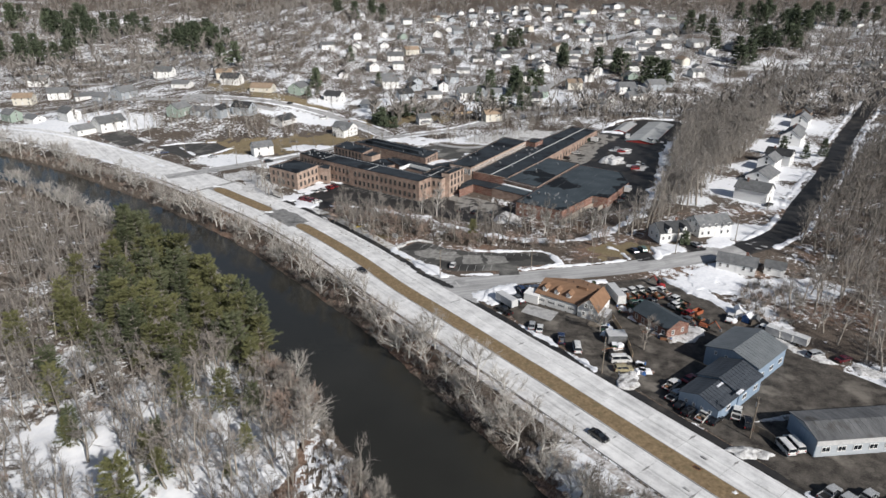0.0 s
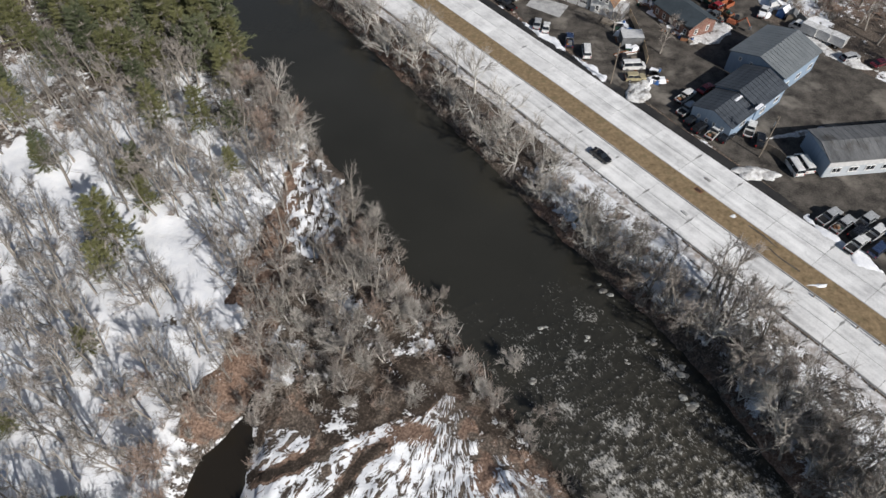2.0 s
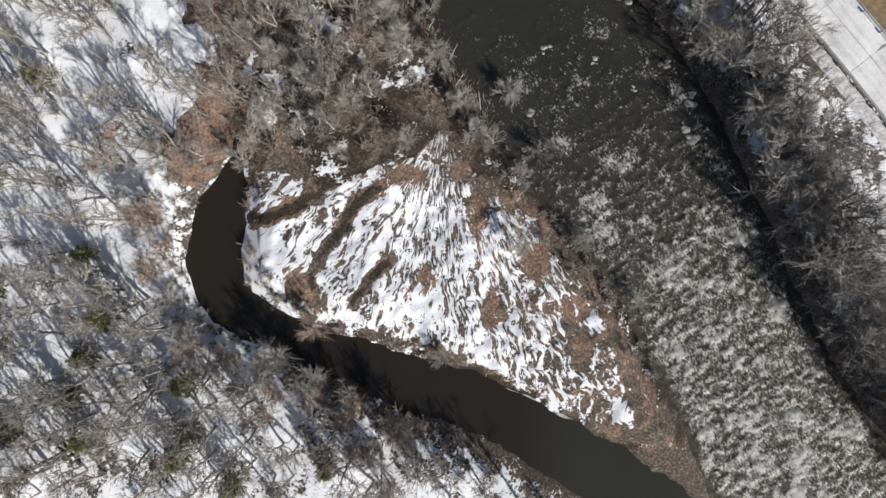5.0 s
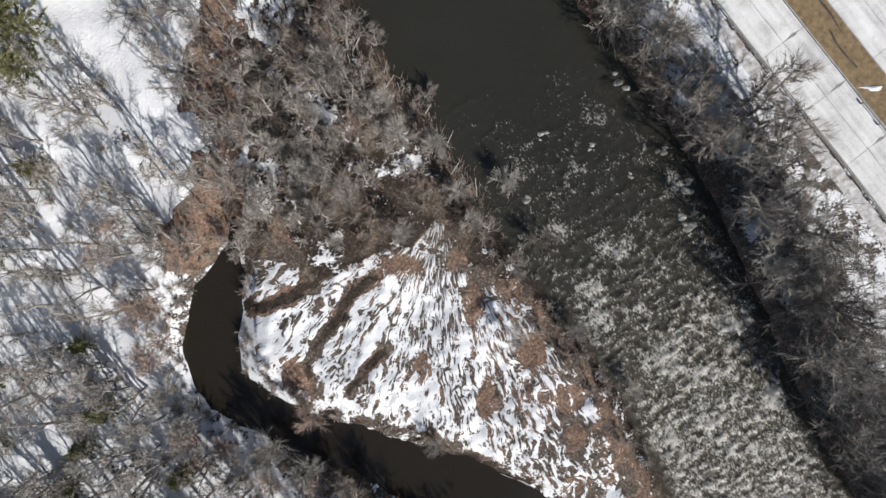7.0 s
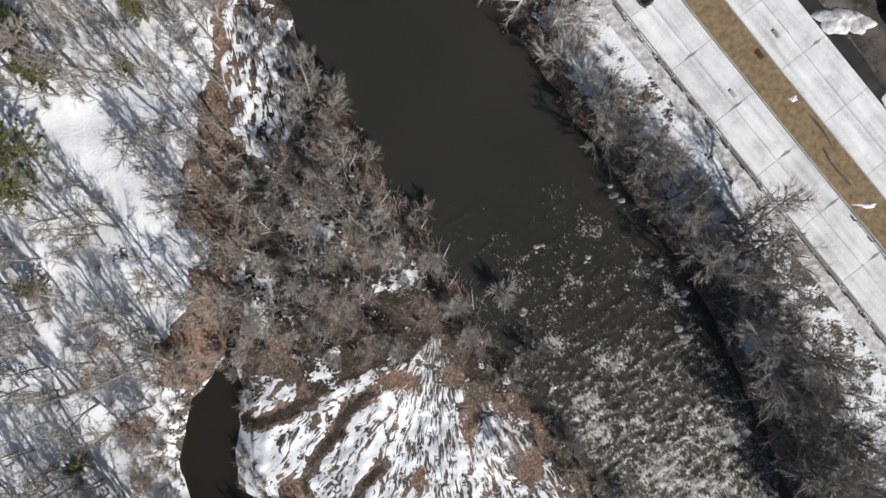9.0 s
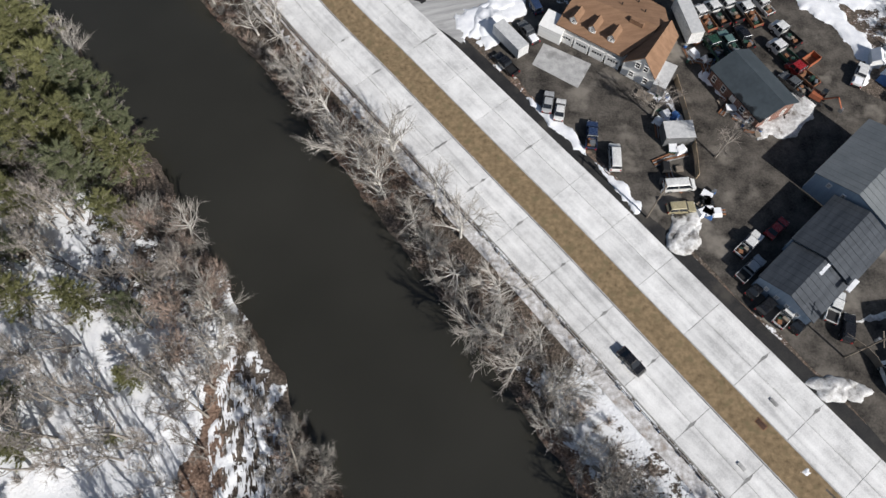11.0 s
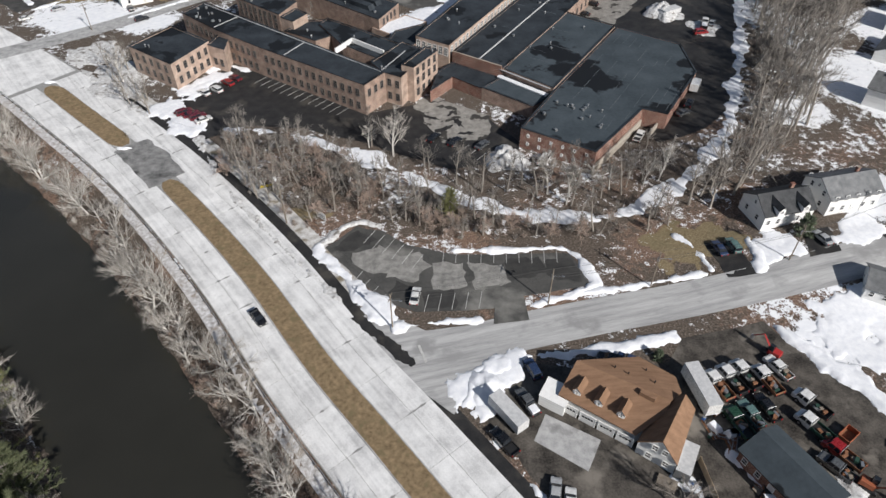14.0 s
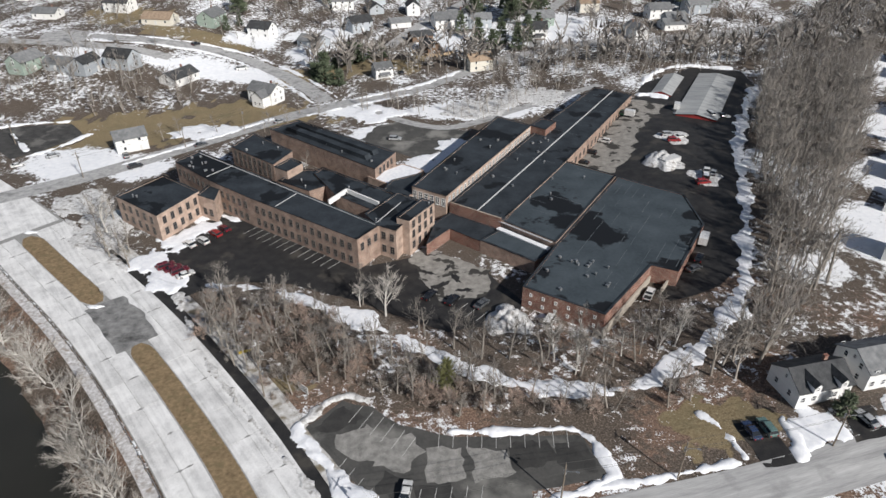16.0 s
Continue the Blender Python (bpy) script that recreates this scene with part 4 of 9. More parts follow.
def median_island(name, a, b, half):
    line = piece_of(MED_LINE, a, b)
    d = np.gradient(line[:, :2], axis=0)
    d /= np.linalg.norm(d, axis=1)[:, None]
    n = np.stack([-d[:, 1], d[:, 0]], 1)
    m = len(line)
    w = np.minimum(half, np.minimum(np.arange(m), np.arange(m)[::-1]) * 1.1 + 1.2)[:, None]
    rows = [np.c_[line[:, :2] + n * w * u, land(line[:, 0], line[:, 1]) + h] for u, h in ((-1, 0), (-1, 0.2), (-0.93, 0.21), (-0.4, 0.24 + 0.05), (0.4, 0.26 + 0.05), (0.93, 0.21), (1, 0.2), (1, 0))]
    f = Form().add(np.concatenate(rows), [(j * m + i, (j + 1) * m + i, (j + 1) * m + i + 1, j * m + i + 1)[::-1] for j in (2, 3, 4) for i in range(m - 1)])
    ob = structure(name, f, DRY_GRASS, "grassy median strip of dry tan winter turf", "median", smooth=True)
    kerb = Form().add(np.concatenate(rows), [(j * m + i, (j + 1) * m + i, (j + 1) * m + i + 1, j * m + i + 1)[::-1] for j in (0, 1, 5, 6) for i in range(m - 1)])
    part("kerb", kerb, PALE_ASPHALT, ob, "worn concrete kerb")
    return ob


median_island("median_1", -110, -74.5, 2.9)
median_island("median_2", -60, 300, 2.55)
sheet("median_gap", ragged([(-77.5, 240), (-71, 246), (-63, 239), (-56.5, 230.5), (-63, 224.5), (-69, 231)], 2, 0.35, 30), surface("worn asphalt", (0.1, 0.1, 0.1), (0.3, 0.3, 0.298), 2.2, 0.85, 0.2, 0.02, stain=(0.06, 0.06, 0.06)), "stained asphalt crossing between the median strips", "road", 0.1)

paved("side_road", [(-2, 167), (6, 172), (16, 177.3), (36, 182.6), (60, 188), (86, 193.8), (103, 199), (113, 206)], 9.0, SWEPT_ASPHALT, "grey side road passing the car park and houses")
paved("upper_side_road", [(103, 199), (115, 205.5), (130, 220), (150, 249), (188, 301), (238, 376), (300, 462), (346, 524), (424, 620), (580, 820)], 9.2, WET_ASPHALT, "dark wet side road climbing past houses into woods", 0.075)
sheet("side_road_mouth", [(-10, 182), (-6, 185), (4, 179.5), (20, 182), (22, 174.5), (13, 170), (9, 161), (2, 167)], SWEPT_ASPHALT, "pale asphalt mouth of the side road", "road", 0.075)
paved("mill_road", [(-140, 292), (-122, 305), (-106, 318), (-83, 341), (-56, 368), (-35, 384), (-10, 399), (23, 432), (48, 456), (90, 468), (141, 477), (215, 500), (330, 560)], 8.5, PALE_ASPHALT, "grey street running behind the mill")
paved("hill_street", [(-41, 389), (-52, 406), (-64, 422), (-87, 444), (-107.6, 450.5), (-127, 449), (-147, 448), (-172, 452)], 8.0, PALE_ASPHALT, "grey residential street with ploughed edges")
sheet("turning_circle", ragged([(-168, 444), (-180, 440), (-191, 446), (-194, 456), (-186, 463), (-172, 460)], 4, 0.6, 4), PALE_ASPHALT, "grey turning circle of a residential street", "road", 0.09)
for n, line in enumerate(([(-20, 470), (0, 520), (40, 590), (70, 660), (110, 760)], [(60, 470), (80, 540), (150, 640), (230, 720)], [(-140, 560), (-60, 590), (20, 610), (120, 640), (240, 650)], [(-110, 680), (-20, 700), (90, 720), (220, 760)],
                          [(-330, 440), (-260, 445), (-190, 442), (-120, 430)], [(-420, 560), (-320, 540), (-240, 560), (-160, 590)])):
    paved("town_street", line, 7.0, PALE_ASPHALT, "narrow grey street between the town's houses")

sheet("car_park", ragged([(-18, 203), (-12, 210), (-6, 208.5), (0, 203.5), (10.7, 200.6), (34.6, 201), (37.5, 191.2), (22, 188), (18, 185), (2, 184.2), (-4, 187), (-13, 196.5)], 3, 0.25, 1), PATCHED, "patched dark asphalt car park with faded bays", "car park")
sheet("car_park_entry", [(18, 189), (23.5, 189.5), (24, 182), (17, 181)], PATCHED, "asphalt entrance to the car park", "car park", 0.085)
sheet("works_yard", ragged([(13, 163), (20.5, 150), (28.5, 140), (37.2, 128), (46, 117.3), (56.5, 103.8), (63, 95), (69.5, 84.5), (76.5, 75.4), (83, 67), (104, 62), (112, 92), (108, 118), (96, 131), (87, 146), (81, 150), (84, 160), (77, 170), (69, 181), (52, 177), (48, 171.5), (30, 171), (22, 172)], 4, 0.5, 2), MUD, "dirty asphalt yard strewn with parked vehicles", "yard", 0.04)
sheet("mill_front_lot", ragged([(-73, 262), (-68, 268), (-58, 288), (-12, 259), (-3, 262), (4, 265), (20, 256), (28, 243), (26, 236), (10, 231.5), (-12, 243), (-30, 251), (-47, 252), (-58, 243.5), (-63, 246)], 4, 0.3, 3), WET_ASPHALT, "dark asphalt lot in front of the mill", "yard")
STAINED = surface("stained concrete", (0.16, 0.152, 0.14), (0.34, 0.325, 0.3), 1.8, 0.85, 0.2, 0.02, stain=(0.05, 0.048, 0.045), crisp=True)
sheet("mill_court", ragged([(-1, 262), (4, 268), (21, 257), (20, 246), (8, 243)], 1.6, 0.7, 6), STAINED, "pale worn concrete court beside the mill", "yard", 0.09)
sheet("mill_back_yard", ragged([(47, 302), (52, 316), (92, 383), (100, 402), (130, 425), (152, 420), (150, 395), (130, 355), (112, 318), (99, 283), (88, 257), (78, 246), (64, 242), (62, 250), (80, 272), (82, 290), (64, 304)], 5, 0.5, 7), WET_ASPHALT, "dark asphalt storage yard behind the mill", "yard")
sheet("pale_yard", ragged([(49, 312), (60, 306), (74, 322), (84, 346), (102, 374), (92, 382)], 2.2, 1.2, 8), STAINED, "worn concrete apron along the mill wall", "yard", 0.09)
paved("mill_rear_drive", [(-26, 386), (-10, 368), (8, 358), (22, 363), (40, 378), (60, 392), (82, 404)], 4.6, PALE_ASPHALT, "narrow pale driveway behind the mill blocks")
sheet("mill_rear_lot", ragged([(-22, 346), (-8, 334), (2, 328), (16, 344), (20, 354), (6, 361), (-8, 366), (-16, 360)], 3, 0.8, 9), PATCHED, "patched asphalt lot behind the mill blocks", "yard", 0.045)
drift("snow_bank", [(-30, 372), (-20, 362), (-10, 370), (-4, 376), (-18, 384)], 0.3, 51, SNOW, "thin snow lying behind the mill")
drift("snow_bank", [(-4, 320), (2, 316), (12, 328), (22, 342), (18, 346), (6, 332)], 0.3, 52, SNOW, "snow lying along the mill's rear wall")
drift("snow_bank", [(10, 372), (24, 372), (44, 388), (64, 400), (58, 404), (34, 392), (14, 380)], 0.3, 53, DIRTY_SNOW, "broken snow beside the rear driveway")
drift("snow_bank", [(-84, 268), (-92, 278), (-100, 288), (-112, 300), (-108, 304), (-96, 294), (-84, 282)], 0.25, 54, DIRTY_SNOW, "patchy snow beside the highway near the mill")
drift("snow_bank", [(-84, 345), (-96, 352), (-88, 362), (-70, 356)], 0.2, 55, SNOW, "thin snow lying round the roadside house")
sheet("roadside_lot", ragged([(-170, 352), (-158, 358), (-138, 361), (-129, 351), (-136, 337), (-144, 328), (-158, 340)], 4, 0.4, 10), ASPHALT, "dark asphalt car park with snow between bays", "car park", 0.05)
sheet("roadside_lot", ragged([(-215, 372), (-190, 352), (-181, 362), (-205, 382)], 4, 0.4, 11), ASPHALT, "dark asphalt forecourt beside the highway", "car park", 0.05)
sheet("driveway", ragged([(66, 192.5), (72, 193), (70.5, 203), (64, 203)], 2, 0.2, 12), WET_ASPHALT, "black asphalt driveway in front of a house", "driveway", 0.06, 2)
sheet("driveway", ragged([(84, 196.5), (91, 198), (91, 205), (85, 204)], 2, 0.2, 13), WET_ASPHALT, "black asphalt driveway in front of a house", "driveway", 0.06, 2)


def bays(origin, along_dir, count, gap, length, turn, lift=0.11):
    """Faded bay lines, one object each."""
    for k in range(count):
        x, y = origin[0] + along_dir[0] * gap * k, origin[1] + along_dir[1] * gap * k
        tagged(part("bay_line", Form().box(x, y, float(land(x, y)) + lift - 0.03, length, 0.1, 0.035, turn), LINE_PAINT), "faded white parking bay line on asphalt", "marking", "bay lines", "structure")


bays((4, 186.6), (1, 0.07), 5, 2.7, 4.6, radians(80))
bays((-10.5, 193.6), (0.62, -0.78), 4, 2.8, 4.6, radians(60))
bays((-8.8, 206.5), (0.8, -0.6), 6, 2.7, 5, radians(62))
bays((7.5, 200.2), (1, 0.0), 10, 2.7, 4.6, radians(86))
bays((-47, 277.8), (0.83, -0.56), 13, 2.7, 5.2, radians(52))
bays((13, 240.5), (0.85, -0.53), 4, 2.9, 5, radians(50))

ridge("snow_bank", [(-106, 287), (-90, 272), (-73, 256)], 1.6, 0.5, 1, DIRTY_SNOW, "low dirty snow bank along the highway shoulder")
ridge("snow_bank", [(-57, 246), (-54, 240), (-49, 232)], 2.2, 0.8, 2, DIRTY_SNOW, "ploughed snow at the lot's corner")
ridge("snow_bank", [(-46, 226), (-34, 211), (-22, 197), (-12, 186)], 1.3, 0.35, 3, DIRTY_SNOW, "thin dirty snow along the roadside verge")
ridge("snow_bank", [(-19.5, 203), (-16, 197), (-9.5, 190), (-5, 184), (-1.5, 180.5)], 4.2, 1.0, 4, SNOW, "high white snow bank at the car park's edge")
ridge("snow_bank", [(-1.5, 180.3), (6, 181.5), (16.5, 182.5)], 3.0, 0.7, 5, SNOW, "white snow bank between car park and side road")
ridge("snow_bank", [(10.5, 201.8), (20, 201.9), (33, 202.3), (36.5, 200), (38.2, 194), (38.6, 190.5), (30, 188.4)], 1.9, 0.9, 6, SNOW, "white snow ridge bordering the car park")
ridge("snow_bank", [(-19, 204), (-13, 211.5), (-6, 210)], 1.5, 0.6, 7, DIRTY_SNOW, "broken snow along the car park's edge")
ridge("snow_bank", [(25, 186), (36, 189), (52, 192.2), (63, 194.3)], 1.8, 0.6, 8, SNOW, "white snow bank on the side road's verge")
ridge("snow_bank", [(63.5, 195), (62.5, 199), (61, 203.5), (57, 207)], 2.0, 0.7, 9, SNOW, "white snow heaped beside a driveway")
ridge("snow_bank", [(73, 194.8), (74, 199), (73, 203)], 2.2, 0.8, 10, SNOW, "white snow heaped between two driveways")
drift("snow_bank", [(74, 195.8), (84, 197.9), (83.5, 203), (78, 205.5), (74, 202)], 0.15, 11, SNOW, "snow lying on a front lawn")
drift("snow_bank", [(91.5, 199.5), (101, 202), (104, 208), (99, 210), (92.5, 206)], 0.15, 57, SNOW, "snow lying beside a driveway")
ridge("snow_bank", [(-50, 250), (-40, 250), (-29, 246), (-12, 237), (7, 223.5), (16, 217.8), (35, 212.7), (52, 215.3), (69, 228), (83, 245), (93, 270), (104, 297), (114, 327), (132, 366), (152, 400)], 4.6, 0.3, 12, SNOW, "long lumpy snow bank curving round the mill yard")
ridge("snow_bank", [(11.5, 163.5), (13, 168.5), (20, 172.5), (30, 173.8), (40, 175), (51, 178)], 2.8, 0.8, 13, SNOW, "white snow bank behind the brown-roofed building")
ridge("snow_bank", [(20.5, 148.5), (28, 139.5), (34, 131), (37.5, 126.2)], 1.7, 0.6, 14, SNOW, "narrow snow bank between yard and shoulder")
ridge("snow_bank", [(42.5, 118.8), (44.5, 121), (46, 124), (49, 125.5)], 3.2, 1.0, 15, DIRTY_SNOW, "dirty snow heap at the yard's edge")
ridge("snow_bank", [(71, 180), (77, 171.5), (83, 164), (85.5, 157), (80.5, 148.5), (83, 147)], 3.6, 1.1, 16, SNOW, "high snow bank along the yard's far edge")
ridge("snow_bank", [(88, 145), (96, 133), (110, 124), (122, 116)], 4.0, 0.9, 17, DIRTY_SNOW, "lumpy snow at the edge of the yard")
ridge("snow_bank", [(68, 105.5), (76, 107.5), (88, 108.5), (97, 109)], 2.6, 0.8, 18, DIRTY_SNOW, "ploughed snow behind the steel shed")
mound("snow_bank", 62.6, 95.6, 3.6, 2.2, 0.7, 19, DIRTY_SNOW, "dirty snow heap beside a utility pole")
mound("snow_bank", 66.0, 95.0, 2.4, 1.6, 0.4, 20, DIRTY_SNOW, "dirty snow heap beside a utility pole")
ridge("snow_bank", [(69.5, 84), (75, 76), (80, 69)], 1.8, 0.5, 20, SNOW, "thin snow between parked cars and shoulder")
ridge("snow_bank", [(53.5, 153.5), (56.4, 148.5), (58.6, 143.5), (60.5, 140.5)], 1.3, 0.7, 21, SNOW, "snow piled along the brick workshop")
ridge("snow_bank", [(44, 150), (46.5, 147), (48, 142)], 1.6, 0.6, 22, SNOW, "thin snow strip between fences")
ridge("snow_bank", [(-64, 284), (-59, 287), (-52, 284)], 3.4, 0.7, 23, SNOW, "snow pushed against the mill wall")
ridge("snow_bank", [(-46, 281.5), (-38, 276), (-28, 269)], 1.4, 0.5, 24, SNOW, "snow strip along the mill's front wall")
ridge("snow_bank", [(-71, 259), (-66, 253), (-59, 248.5)], 3.2, 0.9, 25, SNOW, "snow heap at the end of parking bays")
ridge("snow_bank", [(100, 402), (112, 420), (128, 428), (148, 424)], 3.4, 1.3, 26, SNOW, "high snow bank behind the red sheds")
ridge("snow_bank", [(94, 386), (101, 388), (104, 384)], 5, 1.8, 27, SNOW, "white snow heap beside the red shed")
mound("snow_pile", 23.8, 235.5, 5.8, 5.6, 2.6, 3, DIRTY_SNOW, "tall dirty snow pile in the mill yard")
mound("snow_pile", 84, 319, 5.2, 8, 2.4, 5, DIRTY_SNOW, "tall dirty snow pile behind the mill")
for n, (x, y, rx, ry) in enumerate(((94.8, 339.5, 6.5, 7.5), (94.6, 305.5, 5.5, 7.0), (108, 366, 6.5, 4.5), (119, 362, 6.0, 3.5), (86.8, 316.5, 5, 5))):
    mound("snow_patch", x, y, rx, ry, 0.25, 31 + n, DIRTY_SNOW, "trampled snow round vehicles stored behind the mill")
mound("snow_pile", 14.5, 166.5, 3.2, 4.2, 1.0, 7, SNOW, "snow pile at the corner of the yard")
mound("snow_pile", -92.5, 274, 1.6, 1.0, 0.3, 8, SNOW, "melting snow at the tip of the median")
for n, (x, y, rx, ry) in enumerate(((55.7, 83.8, 1.1, 0.7), (66.5, 68.0, 2.4, 0.6), (-75.5, 241.5, 2.2, 0.8), (-110, 277, 2.0, 0.9))):
    mound("snow_patch", x, y, rx, ry, 0.45, 11 + n, SNOW, "small melting snow patch on the median")
for n, line in enumerate(([(-142, 289), (-190, 325), (-240, 352), (-290, 376)], [(-150, 312), (-196, 352), (-244, 376), (-292, 398)], [(-37, 394), (-47, 410), (-60, 427), (-84, 450), (-107, 456), (-127, 454), (-147, 453), (-168, 458)], [(-47, 388), (-57, 403), (-68, 417), (-89, 438.5), (-108, 445), (-127, 443.5), (-147, 442.5), (-166, 446)],
                          [(-102, 324), (-78, 348), (-60, 368)], [(-30, 391), (0, 412), (20, 434)], [(-46, 372), (-28, 384), (-5, 398)], [(-127, 351), (-134, 337), (-142, 328)], [(-171, 354), (-158, 360), (-138, 363)], [(-156, 351), (-148, 342), (-142, 335)], [(108, 207), (125, 224), (144, 253), (182, 306), (232, 380), (292, 464)], [(116, 200), (136, 217), (156, 246), (194, 297), (244, 371), (308, 460)])):
    ridge("roadside_snow", line, 2.2, 0.6, 60 + n, SNOW, "ploughed snow lining the street")

sheet("wet_corner", ragged([(-10.5, 182.5), (-6, 178), (-1.4, 173), (1.2, 170.8), (2.4, 171.6), (0.4, 174.6), (-3, 178), (-6.5, 181.4), (-9.5, 184)], 0.7, 0.3, 21), WET_ASPHALT, "damp dark asphalt at the side road's mouth", "road", 0.11, 3)
drift("snow_bank", [(9.4, 168.5), (12, 172.2), (17, 173.8), (21.5, 173.4), (20, 168), (18, 165.4), (15.5, 162), (13, 160.5), (9.6, 164)], 0.25, 41, SNOW, "broad white snow bank at the yard's corner")
drift("snow_bank", [(79, 184), (95, 189), (98, 181), (90, 171), (82, 170), (78, 176)], 0.18, 43, SNOW, "broad white snow beyond the yard's edge")
drift("snow_bank", [(-71, 268.5), (-66, 279), (-61, 284.5), (-57.5, 283), (-60, 276), (-66, 266)], 0.25, 44, SNOW, "white snow lying beside the mill annex")
drift("snow_bank", [(-76, 264), (-68, 257), (-60, 247.5), (-57.5, 250), (-63, 259), (-72, 267)], 0.25, 45, SNOW, "white snow bank beside parked cars")
drift("snow_bank", [(60, 140.6), (63, 142.5), (66.5, 145), (69.5, 149), (72, 147), (70.5, 143), (64, 139.6)], 0.4, 47, DIRTY_SNOW, "trampled snow at the end of the brick workshop")
drift("snow_bank", [(41.6, 120.6), (43.4, 123.6), (46, 124), (47.6, 122.5), (46, 118.6), (43.4, 118)], 0.5, 48, DIRTY_SNOW, "dirty snow heap at the yard's roadside edge")

# ---- buildings ----
def plate(name, xs, zs, cell, back, materials):
    """A panel cut into cells, each at its own depth and of its own material: one closed sheet of frame, rails and panes."""
    f, at_point = Form(), {}

    def point(i, k, y):
        key = (i, k, round(y, 4))
        if key not in at_point:
            at_point[key] = len(f.v)
            f.v.append((xs[i], y, zs[k]))
        return at_point[key]

    def face(slot, *ids):
        f.f.append(ids)
        f.m.append(slot)

    nx, nz = len(xs) - 1, len(zs) - 1
    for i in range(nx):
        for k in range(nz):
            y, s = cell(i, k)
            face(s, point(i + 1, k, y), point(i, k, y), point(i, k + 1, y), point(i + 1, k + 1, y))
            for di, dk, a, b in ((1, 0, (i + 1, k), (i + 1, k + 1)), (0, 1, (i + 1, k + 1), (i, k + 1)), (-1, 0, (i, k + 1), (i, k)), (0, -1, (i, k), (i + 1, k))):
                inner = 0 <= i + di < nx and 0 <= k + dk < nz
                other = cell(i + di, k + dk)[0] if inner else back
                if other < y - 1e-6:
                    face(s, point(*a, y), point(*b, y), point(*b, other), point(*a, other))
    return f.mesh(name, *materials)


def window_mesh(w, h, frame, bars=1, rows=2):
    b = 0.1
    xs, zs = [-w / 2, -w / 2 + b], [0, b]
    for k in range(1, bars + 1):
        c = -w / 2 + w * k / (bars + 1)
        xs += [c - 0.03, c + 0.03]
    for k in range(1, rows):
        c = h * k / rows
        zs += [c - 0.03, c + 0.03]
    xs, zs = xs + [w / 2 - b, w / 2], zs + [h - b, h]
    return plate("window", xs, zs, lambda i, k: (0.0, 1) if i % 2 and k % 2 else ((0.14 if k == 0 else 0.09), 0), -0.06, (frame, GLASS))


STONE_SILL = surface("pale sill stone", (0.3, 0.27, 0.23), (0.42, 0.38, 0.33), 0.6, 0.85, 0.1, 0.01)
SASH = surface("dark sash paint", (0.09, 0.08, 0.075), (0.17, 0.155, 0.145), 0.6, 0.7, 0)
MILL_WINDOW, TALL_WINDOW = window_mesh(1.3, 2.2, SASH, 1, 3), window_mesh(1.4, 2.6, TRIM, 1, 3)
HOUSE_WINDOW, SMALL_WINDOW, WIDE_WINDOW = window_mesh(1.0, 1.35, TRIM, 0, 2), window_mesh(0.7, 0.9, TRIM, 0, 2), window_mesh(1.9, 1.3, TRIM, 1, 1)
FAR_WINDOW = plate("window", [-0.52, -0.42, 0.42, 0.52], [0, 0.1, 1.3, 1.4], lambda i, k: (0.02, 1) if i == 1 and k == 1 else (0.07, 0), -0.06, (TRIM, GLASS))
DOOR = plate("door", [-0.58, -0.45, 0.3, 0.38, 0.45, 0.58], [0, 1.0, 1.1, 2.05, 2.15], lambda i, k: (0.14, 2) if (i, k) == (2, 1) else ((0.04, 1) if 0 < i < 4 and k < 3 else (0.09, 0)), -0.06, (TRIM, DOOR_PAINT, STEEL))


def roller_door_mesh(w, h, paint):
    n = int(h / 0.5)
    zs = [0]
    for k in range(n):
        zs += [(k + 1) * h / n - 0.04, (k + 1) * h / n]
    zs.append(h + 0.15)
    xs = [-w / 2 - 0.15, -w / 2] + [u * w for u in (-0.38, -0.22, -0.18, -0.02, 0.02, 0.18, 0.22, 0.38)] + [w / 2, w / 2 + 0.15]

    def cell(i, k):
        if i in (0, len(xs) - 2) or k == len(zs) - 2:
            return 0.09, 0
        if k == 2 * (n - 2) and i in (2, 4, 6, 8):
            return 0.025, 2
        return (0.06, 1) if k % 2 == 0 else (0.035, 1)
    return plate("garage_door", xs, zs, cell, -0.06, (TRIM, paint, GLASS))


GARAGE_DOOR, BAY_DOOR = roller_door_mesh(2.6, 2.3, DOOR_PAINT), roller_door_mesh(3.4, 3.4, DOOR_PAINT)


def on_wall(name, mesh, parent, p, q, s, z, label=""):
    """Sets a mesh into the wall from p to q (the outside on its right), s along it and z up."""
    dx, dy = q[0] - p[0], q[1] - p[1]
    n = math.hypot(dx, dy)
    m = Matrix.Translation((p[0] + dx / n * s + dy / n * 0.02, p[1] + dy / n * s - dx / n * 0.02, z)) @ Matrix.Rotation(math.atan2(dy, dx) + math.pi, 4, "Z")
    return part(name, mesh, None, parent, label, m)


